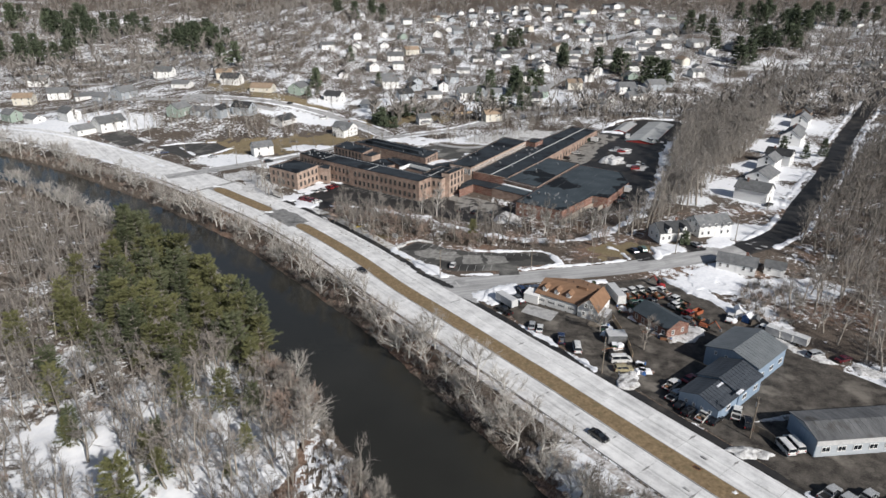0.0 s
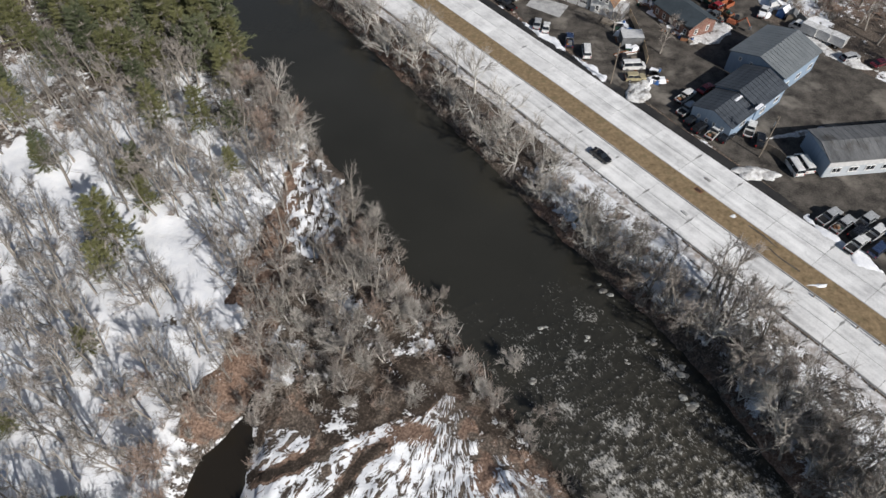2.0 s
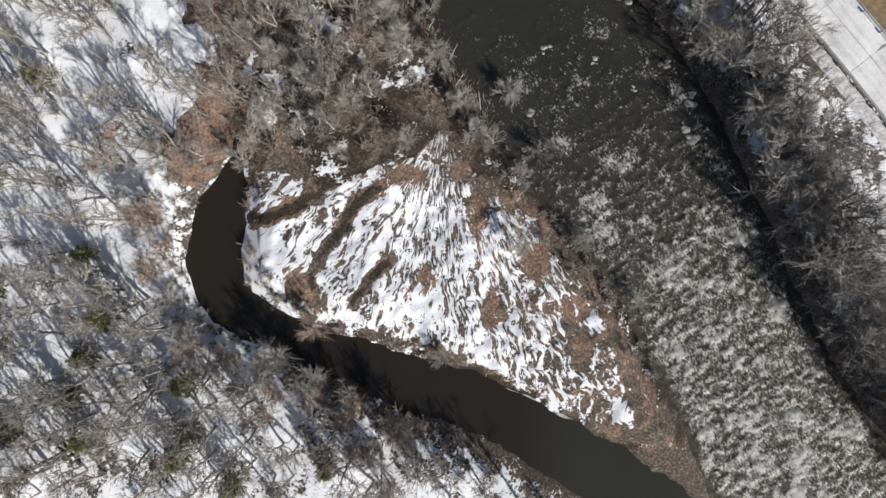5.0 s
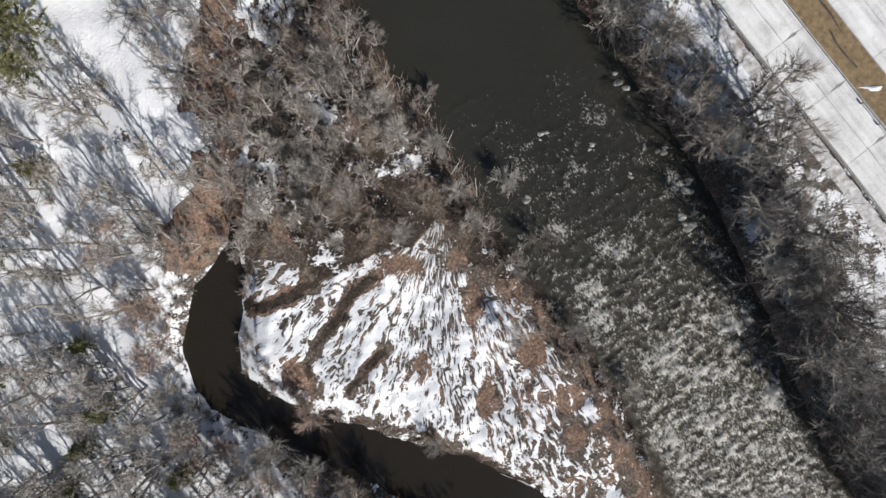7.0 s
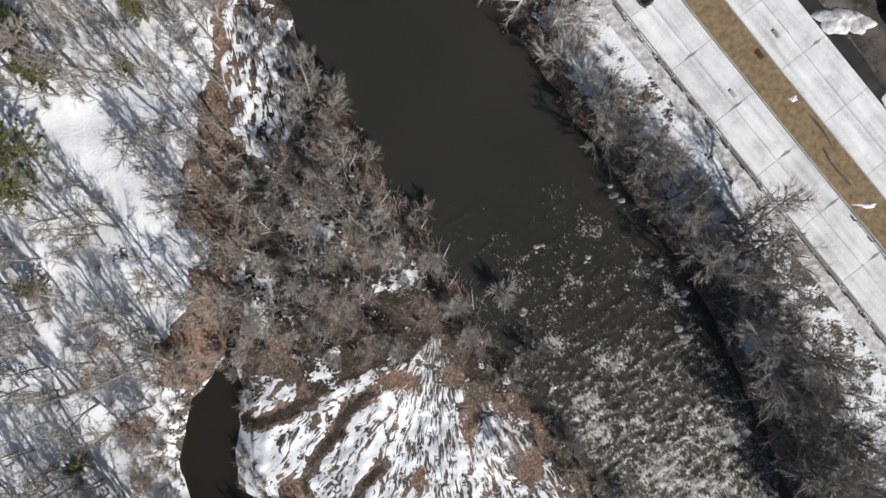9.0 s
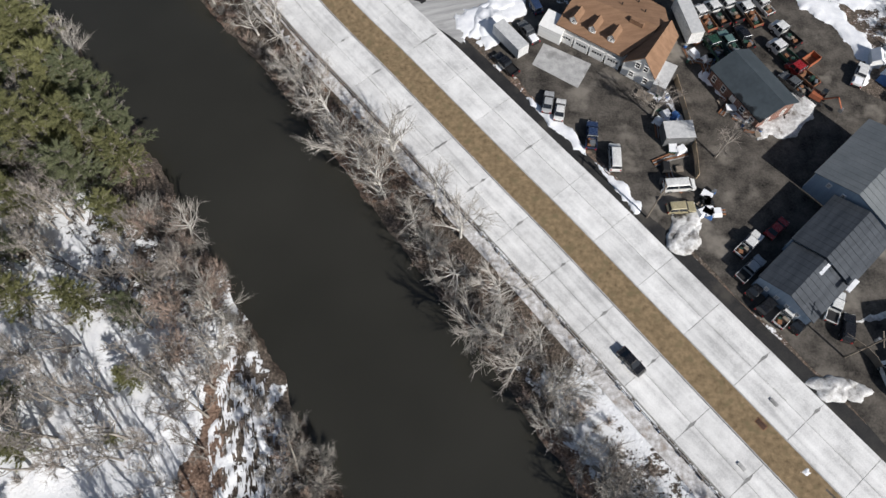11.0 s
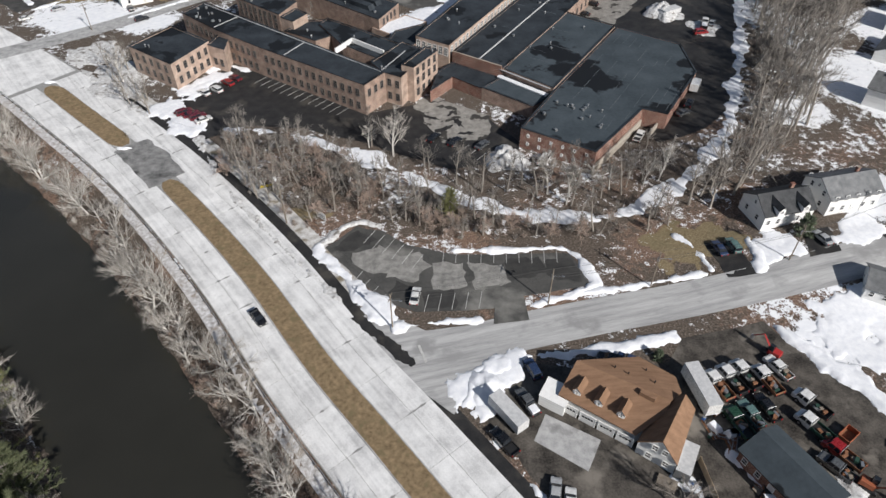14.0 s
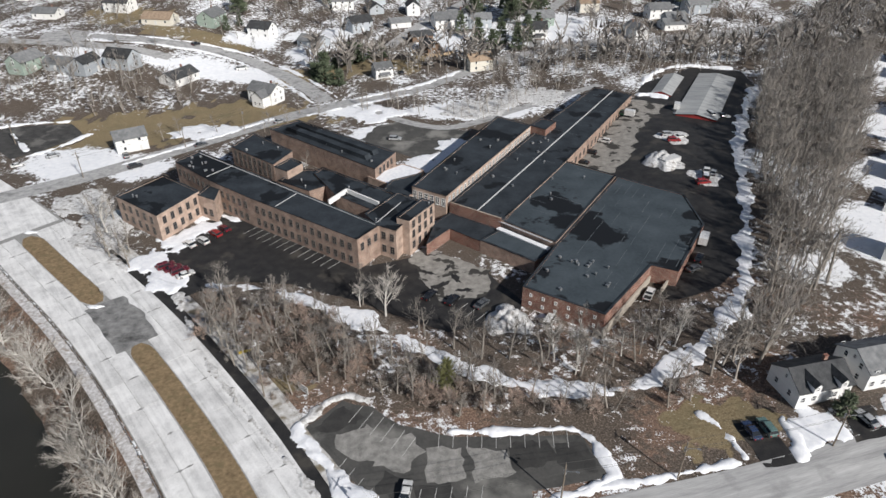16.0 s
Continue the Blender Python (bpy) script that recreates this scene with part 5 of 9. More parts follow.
def wall_ring(poly, z0, z1, parapet=0.0):
    """Walls with thickness round an outline."""
    f, n, c = Form(), len(poly), np.mean(poly, axis=0)
    inner = []
    for i in range(n):
        a, b, d = np.array(poly[i - 1], float), np.array(poly[i], float), np.array(poly[(i + 1) % n], float)
        u, w = (b - a) / np.linalg.norm(b - a), (d - b) / np.linalg.norm(d - b)
        k = np.array([-u[1] - w[1], u[0] + w[0]])
        k = k / (np.linalg.norm(k) + 1e-9)
        inner.append(tuple(b + k * 0.45 / max(0.5, abs(np.dot(k, (-u[1], u[0]))))))
    top = z1 + parapet
    pts = [(x, y, z0) for x, y in poly] + [(x, y, top) for x, y in poly] + [(x, y, top) for x, y in inner] + [(x, y, z0) for x, y in inner]
    faces = []
    for i in range(n):
        j = (i + 1) % n
        faces += [(i, j, n + j, n + i), (n + i, n + j, 2 * n + j, 2 * n + i), (2 * n + i, 2 * n + j, 3 * n + j, 3 * n + i)]
    return f.add(pts, faces), inner


def flat_block(label, poly, base, top, wall, roof, rows=(), parapet=0.35, windows=MILL_WINDOW, name="mill_building", seams=0, vents=0, seed=0, coping=True):
    """A flat-roofed block: walls, roof deck, coping, and rows of windows as (wall, z, spacing, margin)."""
    r = random.Random(seed)
    parapet = parapet * 0.4
    ob = holder(name, Matrix.Translation((*np.mean(poly, axis=0), base)), label, "building", "mill buildings")
    back = ob.matrix_world.inverted()
    def child(n, f, mat, lab=""):
        o = part(n, f, mat, None, lab)
        o.parent, o.matrix_parent_inverse = ob, back
        return o
    f, inner = wall_ring(poly, base - 0.4, top, parapet)
    child("wall", f, wall)
    child("roof", Form().prism(inner, top - 0.25, top), roof)
    n = len(poly)
    if coping:
        z, cap = top + parapet, Form()
        outer = [tuple(np.array(p) + (np.array(p) - np.array(q)) * 0.22) for p, q in zip(poly, inner)]
        rings = [outer, outer, inner, inner]
        cap.add([(*p, z + h) for ring, h in zip(rings, (-0.02, 0.1, 0.1, -0.02)) for p in ring], [(a * n + i, a * n + (i + 1) % n, (a + 1) % 4 * n + (i + 1) % n, (a + 1) % 4 * n + i) for a in range(4) for i in range(n)])
        child("coping", cap, TAR_ROOF)
    for wall_no, z, gap, margin in rows:
        p, q = poly[wall_no], poly[(wall_no + 1) % n]
        ln = math.hypot(q[0] - p[0], q[1] - p[1])
        count = max(1, int((ln - 2 * margin) / gap) + 1)
        for k in range(count):
            s = ln / 2 + (k - (count - 1) / 2) * gap
            o = on_wall("window", windows, None, p, q, s, z)
            o.parent, o.matrix_parent_inverse = ob, back
    a, b, d = np.array(poly[0]), np.array(poly[1]), np.array(poly[-1])
    for k in range(seams):
        u = (k + 1) / (seams + 1)
        s, e = a + (b - a) * u + (d - a) * 0.03, a + (b - a) * u + (np.array(poly[2]) - b) * 0.97
        m, v = (s + e) / 2, e - s
        child("seam", Form().box(m[0], m[1], top, np.linalg.norm(v), 0.22, 0.04, math.atan2(v[1], v[0])), SEAM_GREY, "pale roof seam")
    for k in range(vents):
        u, w = r.uniform(0.1, 0.9), r.uniform(0.12, 0.88)
        x, y = a + (b - a) * u + (d - a) * w
        v = Form()
        if r.random() < 0.55:
            v.rod((x, y, top), (x, y, top + 0.7), 0.16, 0.16, 8, cap=True).rod((x, y, top + 0.7), (x, y, top + 0.85), 0.3, 0.24, 8, cap=True)
        else:
            v.box(x, y, top, r.uniform(0.5, 1.0), r.uniform(0.5, 0.9), 0.5, 0.6)
            v.box(x, y, top + 0.5, 0.7, 0.6, 0.1, 0.6)
        child("roof_vent", v, STEEL)
    return ob


# front wing and its neighbours
flat_block("long three-storey brick mill wing with a black flat roof", [(-76.2, 305.5), (-61, 291.8), (-46.5, 280.6), (-13.3, 257.5), (-8.2, 264.8), (-71.2, 314)], 0, 9.2, BRICK, TAR_ROOF,
           [(1, 1.2, 2.7, 1.2), (1, 5.2, 2.7, 1.2), (2, 1.2, 2.7, 1.4), (2, 5.2, 2.7, 1.4), (0, 5.2, 2.7, 1.4), (3, 5.2, 2.7, 1), (4, 5.6, 3.0, 4)], 0.3, vents=9, seed=1)
flat_block("brick stair tower at the corner of the mill", [(-3.6, 266.2), (-0.1, 264.3), (6.5, 274.8), (3.0, 277.2)], 0, 10.7, PALE_BRICK, TAR_ROOF, [(1, 1.6, 2.9, 1.5), (1, 5, 2.9, 1.5), (1, 8, 2.9, 1.5)], 0.4, vents=1, seed=2)
flat_block("brick link block beside the stair tower", [(-8.2, 264.8), (-3.6, 262.2), (4, 278), (-4.2, 284.4), (-12.6, 271.4)], 0, 9.0, PALE_BRICK, TAR_ROOF, [(0, 1.4, 2.6, 1.2), (0, 5.4, 2.6, 1.2)], 0.25, vents=2, seed=3)
flat_block("two-storey pale brick annex near the road", [(-86, 283.5), (-70, 271.8), (-63, 286.8), (-77.4, 297.6)], 0.5, 8.2, PALE_BRICK, TAR_ROOF, [(1, 1.4, 3.0, 1.6), (1, 4.9, 3.0, 1.6), (0, 1.4, 3.4, 1.8), (0, 4.9, 3.4, 1.8)], 0.45, vents=2, seed=4)
flat_block("pale brick passage joining annex and mill", [(-63.4, 286), (-57.5, 282.6), (-58, 291), (-61.5, 294)], 0, 7.4, PALE_BRICK, TAR_ROOF, [(0, 1.6, 2.5, 1.5)], 0.3, seed=5)
flat_block("taller brick block with a flat black roof", [(-60.2, 313.4), (-43.4, 299.4), (-39.5, 309.5), (-55.6, 324.6)], 0, 11, BRICK, TAR_ROOF, [(0, 5.6, 2.5, 1.4), (0, 8.2, 2.5, 1.4), (0, 2.4, 2.5, 1.4)], 0.35, vents=3, seed=6)
flat_block("pale brick stair block against the mill", [(-43.2, 299.4), (-38.6, 296), (-35, 302), (-39.4, 306)], 0, 10.2, PALE_BRICK, TAR_ROOF, [], 0.3, seed=7)
flat_block("long low brick wing with raised roof lights", [(-53, 336.5), (-12.4, 302.5), (-6.6, 315.6), (-44.3, 345)], 0, 8, BRICK, TAR_ROOF, [(1, 2, 2.6, 2), (1, 5, 2.6, 2)], 0.3, vents=6, seed=8)
for k, u in enumerate((0.3, 0.66)):
    p, q = np.array((-52.5, 337.5)) * (1 - u) + np.array((-44.6, 344.2)) * u, np.array((-12.6, 303.6)) * (1 - u) + np.array((-7.2, 314.5)) * u
    c, d = (p + q) / 2, q - p
    tagged(part("roof_light", Form().box(c[0], c[1], 7.95, np.linalg.norm(d) * 0.8, 2.6, 1.5, math.atan2(d[1], d[0]), 0, 0.96), TAR_ROOF), "long black raised roof light on the mill", "roof light", "roof lights")
flat_block("low brick infill with a black roof around a court", [(-41.5, 295), (-30.8, 288), (-22.6, 294.2), (-29, 303.4), (-36, 302.6)], 0, 7.6, BRICK, TAR_ROOF, [], 0.3, vents=2, seed=9)
flat_block("inner mill wing with a black flat roof", [(-22.3, 284.2), (-9.6, 274.2), (-4.6, 284.6), (-29, 303.2), (-31, 299)], 0, 8.2, BRICK, TAR_ROOF, [], 0.3, vents=4, seed=10)
flat_block("white-roofed low block between mill wings", [(-15, 304), (-7.6, 298), (-1.5, 302), (3, 308.6), (-4.4, 314)], 0, 4.6, PALE_BRICK, SNOW, [], 0.25, coping=False, seed=11)
flat_block("low black-roofed link between mill wings", [(-4.4, 285), (0, 288.5), (2.4, 303), (-7, 297.6), (-9, 291)], 0, 6.4, BRICK, TAR_ROOF, [], 0.2, seed=12)
# the long northern wings
flat_block("long brick wing with a black roof and pale trim", [(-0.2, 288.4), (9.9, 281.8), (41.4, 337.2), (29.8, 346.4)], 0, 9, PALE_BRICK, TAR_ROOF, [(0, 5.4, 2.0, 1.0), (1, 5.6, 2.5, 1.2)], 0.3, seams=0, vents=7, windows=TALL_WINDOW, seed=13)
flat_block("very long single-storey mill wing with a black roof", [(11, 282), (25.5, 272), (46.8, 306.2), (88.8, 378), (75.2, 388), (52.2, 352.6)], 0, 6.6, BRICK, TAR_ROOF, [(2, 2.0, 4.2, 2.2)], 0.3, vents=12, seed=14)
part_line = [(18.6, 277.3), (82, 383)]
d = np.array(part_line[1]) - np.array(part_line[0])
tagged(part("roof_pipe", Form().box(50.3, 330.1, 6.6, np.linalg.norm(d), 0.3, 0.25, math.atan2(d[1], d[0])), SEAM_GREY), "long pale pipe running along the black roof", "pipe")
for p, q in (((-70.6, 312.4), (-9.4, 265.2)), ((-63, 294.4), (-57, 302.6)), ((-38, 275.4), (-33.4, 283.4)), ((-9.4, 265.6), (-3, 278))):
    d, c = np.array(q) - np.array(p), (np.array(p) + np.array(q)) / 2
    tagged(part("roof_pipe", Form().box(c[0], c[1], 9.25 if p[0] < -9.5 else 9.1, np.linalg.norm(d), 0.22, 0.12, math.atan2(d[1], d[0])), SEAM_GREY), "thin pale pipe lying on the mill roof", "pipe", "roof pipes")
flat_block("small brick penthouse on the mill roof", [(41, 337), (46, 333), (51, 341), (46, 344.5)], 0, 9, RED_BRICK, TAR_ROOF, [], 0.3, seed=15)
flat_block("wide low hall with a patched grey roof", [(25.8, 272.2), (38.6, 260.9), (64, 301.2), (47.4, 314)], 0, 6.2, BRICK, GREY_ROOF, [], 0.3, vents=5, seed=16)
flat_block("wide brick hall with a dark felt roof", [(27.7, 241.6), (45, 230.6), (61, 250.6), (67, 247.8), (81.5, 271), (81.8, 289), (64.6, 301.6), (38.9, 261)], 0, 5.6, RED_BRICK, GREY_ROOF, [(0, 1.2, 3.2, 1.2), (0, 3.6, 3.2, 1.2)], 0.3, vents=14, windows=SMALL_WINDOW, seed=17)
flat_block("low lean-to roof against the hall", [(19, 265.6), (32.4, 255), (38.4, 260.8), (25.4, 272)], 0, 4.0, BRICK, GREY_ROOF, [], 0.15, seed=18)
flat_block("low black canopy over the mill court", [(4.4, 264.2), (10.8, 272.6), (19, 265.7), (25, 272), (11, 281.6), (6.6, 276)], 0.0, 3.6, RED_BRICK, TAR_ROOF, [], 0.15, seed=19)
FELT = surface("felt lap", (0.05, 0.06, 0.07), (0.16, 0.18, 0.195), 0.9, 0.85, 0.1, 0.01)


def felt_laps(poly, top, start, way, gap, seed):
    """Broken pale laps of roofing felt, drawn across a roof in parallel lines."""
    r = random.Random(seed)
    d = np.array(way) / np.linalg.norm(way)
    n = np.array([-d[1], d[0]])
    centre = np.array(start)
    for k in range(-14, 15):
        s = -60.0
        while s < 60:
            ln = r.uniform(3, 11)
            p, q = centre + n * gap * k + d * s, centre + n * gap * k + d * (s + ln)
            mid = (p + q) / 2
            ok = all(inside(poly, np.array([c[0]]), np.array([c[1]]))[0] for c in (p - d * 0.8, mid, q + d * 0.8, p + n * 0.5, q - n * 0.5))
            if ok and r.random() < 0.55:
                tagged(part("felt_lap", Form().box(mid[0], mid[1], top, ln, r.uniform(0.06, 0.13), 0.03, math.atan2(d[1], d[0])), FELT), "pale lap of roofing felt on the mill roof", "roofing", "felt laps", "structure")
            s += ln + r.uniform(0.5, 4)


for p, q in (((-23.6, 278.6), (-19.3, 285.8)), ((-19.3, 285.8), (-9.2, 277.4))):
    d, c = np.array(q) - np.array(p), (np.array(p) + np.array(q)) / 2
    tagged(part("parapet", Form().box(c[0], c[1], 8.0, np.linalg.norm(d), 0.35, 1.5, math.atan2(d[1], d[0])).box(c[0], c[1], 9.5, np.linalg.norm(d) + 0.1, 0.45, 0.08, math.atan2(d[1], d[0])), TRIM), "white-faced parapet round the mill's light well", "wall", "parapets")
felt_laps([(27.7, 241.6), (45, 230.6), (61, 250.6), (67, 247.8), (81.5, 271), (81.8, 289), (64.6, 301.6), (38.9, 261)], 5.6, (50, 262), (36.9, 60), 2.6, 3)
felt_laps([(25.8, 272.2), (38.6, 260.9), (64, 301.2), (47.4, 314)], 6.2, (44, 286), (16, -11), 5.5, 4)
felt_laps([(11, 282), (25.5, 272), (46.8, 306.2), (88.8, 378), (75.2, 388), (52.2, 352.6)], 6.6, (48, 330), (14, -9.6), 9, 5)
felt_laps([(-0.2, 288.4), (9.9, 281.8), (41.4, 337.2), (29.8, 346.4)], 9.0, (20, 313), (10, -6.6), 9, 6)
part_wall = Form().box(18, 277, 0, 17, 0.5, 7.2, math.atan2(-10, 14.5))
tagged(part("fire_wall", part_wall, RED_BRICK), "red brick fire wall between mill roofs", "wall")
awning = Form().swept([(-1.4, 0), (1.4, -0.9), (1.4, -1.05), (-1.4, -0.15)], -8.6, 8.6)
tagged(part("awning", awning, SEAM_GREY, m=Matrix.Translation((31.7, 267.6, 6.2)) @ Matrix.Rotation(math.atan2(-11.3, 12.8) + math.pi / 2, 4, "Z")), "pale sloping sheet canopy beside the hall", "canopy")
tagged(part("snow_strip", Form().box(30.6, 266.3, 4.1, 17, 1.6, 0.25, math.atan2(-11.3, 12.8)), SNOW), "snow strip lying under the canopy", "snow", kind="stuff")
for a, b in (((61.5, 250.8), (44.5, 229.0)), ((81.3, 270.8), (62.5, 245.0)), ((84, 277), (82, 272))):
    d, c = np.array(b) - np.array(a), (np.array(a) + np.array(b)) / 2
    tagged(part("retaining_wall", Form().box(c[0], c[1], -0.3, np.linalg.norm(d), 0.4, 2.8, math.atan2(d[1], d[0])), STONE_SILL), "ruined pale wall at the hall's edge", "wall")


def gable_shell(length, depth, height, rise, hip=False):
    """Walls with gable ends, ridge along x."""
    a, b = length / 2, depth / 2
    f = Form().add([(-a, -b, -0.5), (a, -b, -0.5), (a, b, -0.5), (-a, b, -0.5), (-a, -b, height), (a, -b, height), (a, b, height), (-a, b, height), (-a, 0, height + rise), (a, 0, height + rise)],
                   [(0, 1, 5, 4), (1, 2, 6, 9, 5), (2, 3, 7, 6), (3, 0, 4, 8, 7), (0, 3, 2, 1), (4, 5, 9, 8), (6, 7, 8, 9)])
    return f


def gable_roof(length, depth, height, rise, over=0.4, thick=0.18):
    a, b = length / 2 + over, depth / 2
    k = rise / b
    e, z = b + over, height - over * k
    top = height + rise + 0.06
    prof = [(-e, z + 0.02), (0, top - 0.02), (e, z + 0.02), (e, z + thick), (0, top + thick), (-e, z + thick)]
    n = 6
    pts = [(-a, y, h) for y, h in prof] + [(a, y, h) for y, h in prof]
    faces = [(i, (i + 1) % n, n + (i + 1) % n, n + i) for i in range(n)] + [(0, 5, 4, 1), (1, 4, 3, 2), (n, n + 1, n + 4, n + 5), (n + 1, n + 2, n + 3, n + 4)]
    return Form().add(pts, faces)


def house(x, y, turn, length, depth, height, rise, wall, roof, label, near=False, wing=None, porch=False, chimney=True, garage=0, shutters=False, base=None, dormers=0, name="house"):
    """A gabled house: walls, roof, windows, door, chimney, and a wing where it has one."""
    ob = holder(name, at(x, y, turn) if base is None else Matrix.Translation((x, y, base)) @ Matrix.Rotation(radians(turn), 4, "Z"), label, "house", "houses")
    part("wall", gable_shell(length, depth, height, rise), wall, ob)
    part("roof", gable_roof(length, depth, height, rise), roof, ob)
    a, b = length / 2, depth / 2
    floors = 2 if height > 4.4 else 1
    win = HOUSE_WINDOW if near else FAR_WINDOW
    count = max(2, int(length / (2.4 if near else 4.5)))
    for fl in range(floors):
        z = 1.0 + 2.7 * fl
        for k in range(count):
            s = length * (k + 0.5) / count
            if not (fl == 0 and k == count // 2):
                on_wall("window", win, ob, (-a, -b), (a, -b), s, z)
            if near:
                on_wall("window", win, ob, (a, b), (-a, b), s, z)
        for p, q in (((a, -b), (a, b)), ((-a, b), (-a, -b))):
            for u in ((0.28, 0.72) if near else ((0.5,) if q[0] > 0 or y < 560 else ())):
                on_wall("window", win, ob, p, q, depth * u, z)
    if rise > 2.0:
        on_wall("window", SMALL_WINDOW if near else FAR_WINDOW, ob, (a, -b), (a, b), depth / 2, height + 0.3)
        on_wall("window", SMALL_WINDOW if near else FAR_WINDOW, ob, (-a, b), (-a, -b), depth / 2, height + 0.3)
    on_wall("door", DOOR, ob, (-a, -b), (a, -b), length * (count // 2 + 0.5) / count, 0.15)
    if chimney:
        c = Form().box(length * 0.22, depth * 0.1, height + rise * 0.4, 0.8, 0.6, rise * 0.6 + 0.9).box(length * 0.22, depth * 0.1, height + rise + 0.9, 0.95, 0.75, 0.12)
        part("chimney", c, RED_BRICK, ob)
    if porch:
        p = Form().box(0, -b - 1.1, 0, length * 0.55, 2.2, 0.3)
        part("porch_floor", p, WOOD, ob)
        part("porch_roof", Form().add([(-length * 0.29, -b - 2.4, 2.5), (length * 0.29, -b - 2.4, 2.5), (length * 0.29, -b, 3.1), (-length * 0.29, -b, 3.1), (-length * 0.29, -b - 2.4, 2.36), (length * 0.29, -b - 2.4, 2.36), (length * 0.29, -b, 2.9), (-length * 0.29, -b, 2.9)],
                                      [(0, 1, 2, 3), (4, 7, 6, 5), (0, 4, 5, 1), (1, 5, 6, 2), (3, 7, 4, 0)]), roof, ob)
        for u in (-0.27, -0.09, 0.09, 0.27):
            part("porch_post", Form().box(length * u, -b - 2.2, 0.3, 0.14, 0.14, 2.1), TRIM, ob)
    if wing:
        wx, wl, wd, wh, wr = wing
        m = Matrix.Translation((wx, -b - wl / 2 + 0.6, 0)) @ Matrix.Rotation(radians(90), 4, "Z")
        part("wing_wall", gable_shell(wl, wd, wh, wr), wall, ob, m=m)
        part("wing_roof", gable_roof(wl, wd, wh, wr), roof, ob, m=m)
        for u in (0.3, 0.7):
            on_wall("window", win, ob, (wx - wd / 2, -b - wl + 0.6), (wx + wd / 2, -b - wl + 0.6), wd * u, 1.0)
    for k in range(garage):
        on_wall("garage_door", GARAGE_DOOR, ob, (-a, -b), (a, -b), 1.9 + 3.1 * k, 0.1)
    for k in range(dormers):
        dx = -a + length * (k + 0.5) / dormers
        m = Matrix.Translation((dx, -b * 0.62, height + rise * 0.2)) @ Matrix.Rotation(radians(90), 4, "Z")
        part("dormer_wall", gable_shell(b * 1.1, 1.5, 1.1, 0.75), TRIM, ob, m=m)
        part("dormer_roof", gable_roof(b * 1.1, 1.5, 1.1, 0.75, 0.2, 0.12), roof, ob, m=m)
        on_wall("window", SMALL_WINDOW, ob, (dx - 0.7, -b * 0.62 - b * 0.55), (dx + 0.7, -b * 0.62 - b * 0.55), 0.7, height + rise * 0.2 + 0.15)
    return ob

# ---- the works yard ----
def garage_complex():
    """The long blue-grey steel garage: a tall hall and two lower wings under sheet roofs."""
    ob = holder("steel_garage", Matrix.Translation((70, 120, 0)), "long blue-grey steel garage with sheet metal roofs", "garage", "yard buildings")
    back = ob.matrix_world.inverted()

    def put(o):
        o.parent, o.matrix_parent_inverse = ob, back
        return o

    for cx, cy, turn, ln, dp, h, rise, tag in ((76.0, 129.3, 41.5, 15.0, 13.4, 5.2, 1.9, "tall hall"), (67.6, 117.9, 41.5, 11.0, 10.2, 4.2, 1.6, "middle wing"), (60.4, 111.4, 41.5, 9.0, 9.4, 3.7, 1.5, "low front wing")):
        m = Matrix.Translation((cx, cy, 0)) @ Matrix.Rotation(radians(turn), 4, "Z")
        put(part("wall", gable_shell(ln, dp, h, rise), BLUE_WALL, None, tag, m))
        put(part("roof", gable_roof(ln, dp, h, rise, 0.35, 0.14), METAL_ROOF if ln > 13 else SHADED_SHEET, None, "grey sheet metal roof of the " + tag, m))
        for k in range(int(ln / 1.2)):
            x = -ln / 2 + 0.6 + k * 1.2
            f = Form()
            for sgn in (-1, 1):
                f.rod((x, sgn * (dp / 2 + 0.3), h + 0.04), (x, 0, h + rise + 0.25), 0.04, 0.04, 3)
            put(part("seam", f, METAL_ROOF if ln > 13 else SHADED_SHEET, None, "", m))
        a, b = ln / 2, dp / 2
        corner = [m @ Vector(c) for c in ((-a, -b, 0), (a, -b, 0), (a, b, 0), (-a, b, 0))]
        south, north = ((corner[0].x, corner[0].y), (corner[1].x, corner[1].y)), ((corner[2].x, corner[2].y), (corner[3].x, corner[3].y))
        count = int(ln / 5)
        for k in range(count):
            put(on_wall("garage_door", BAY_DOOR if h > 4 else GARAGE_DOOR, None, *north, ln * (k + 0.5) / count, 0.05))
            put(on_wall("window", WIDE_WINDOW, None, *south, ln * (k + 0.5) / count, 1.6))
        west = ((corner[3].x, corner[3].y), (corner[0].x, corner[0].y))
        for u in (0.2, 0.4, 0.6, 0.8):
            put(on_wall("window", SMALL_WINDOW, None, *west, dp * u, 1.6 if ln < 13 else 4.0))
    for x, y in ((63, 112.6), (66.5, 109.8)):
        put(part("roof_snow", Form().box(x, y, 5.0, 2.6, 0.7, 0.18, radians(42)), SNOW, None, "snow left on the roof"))
    return ob


garage_complex()


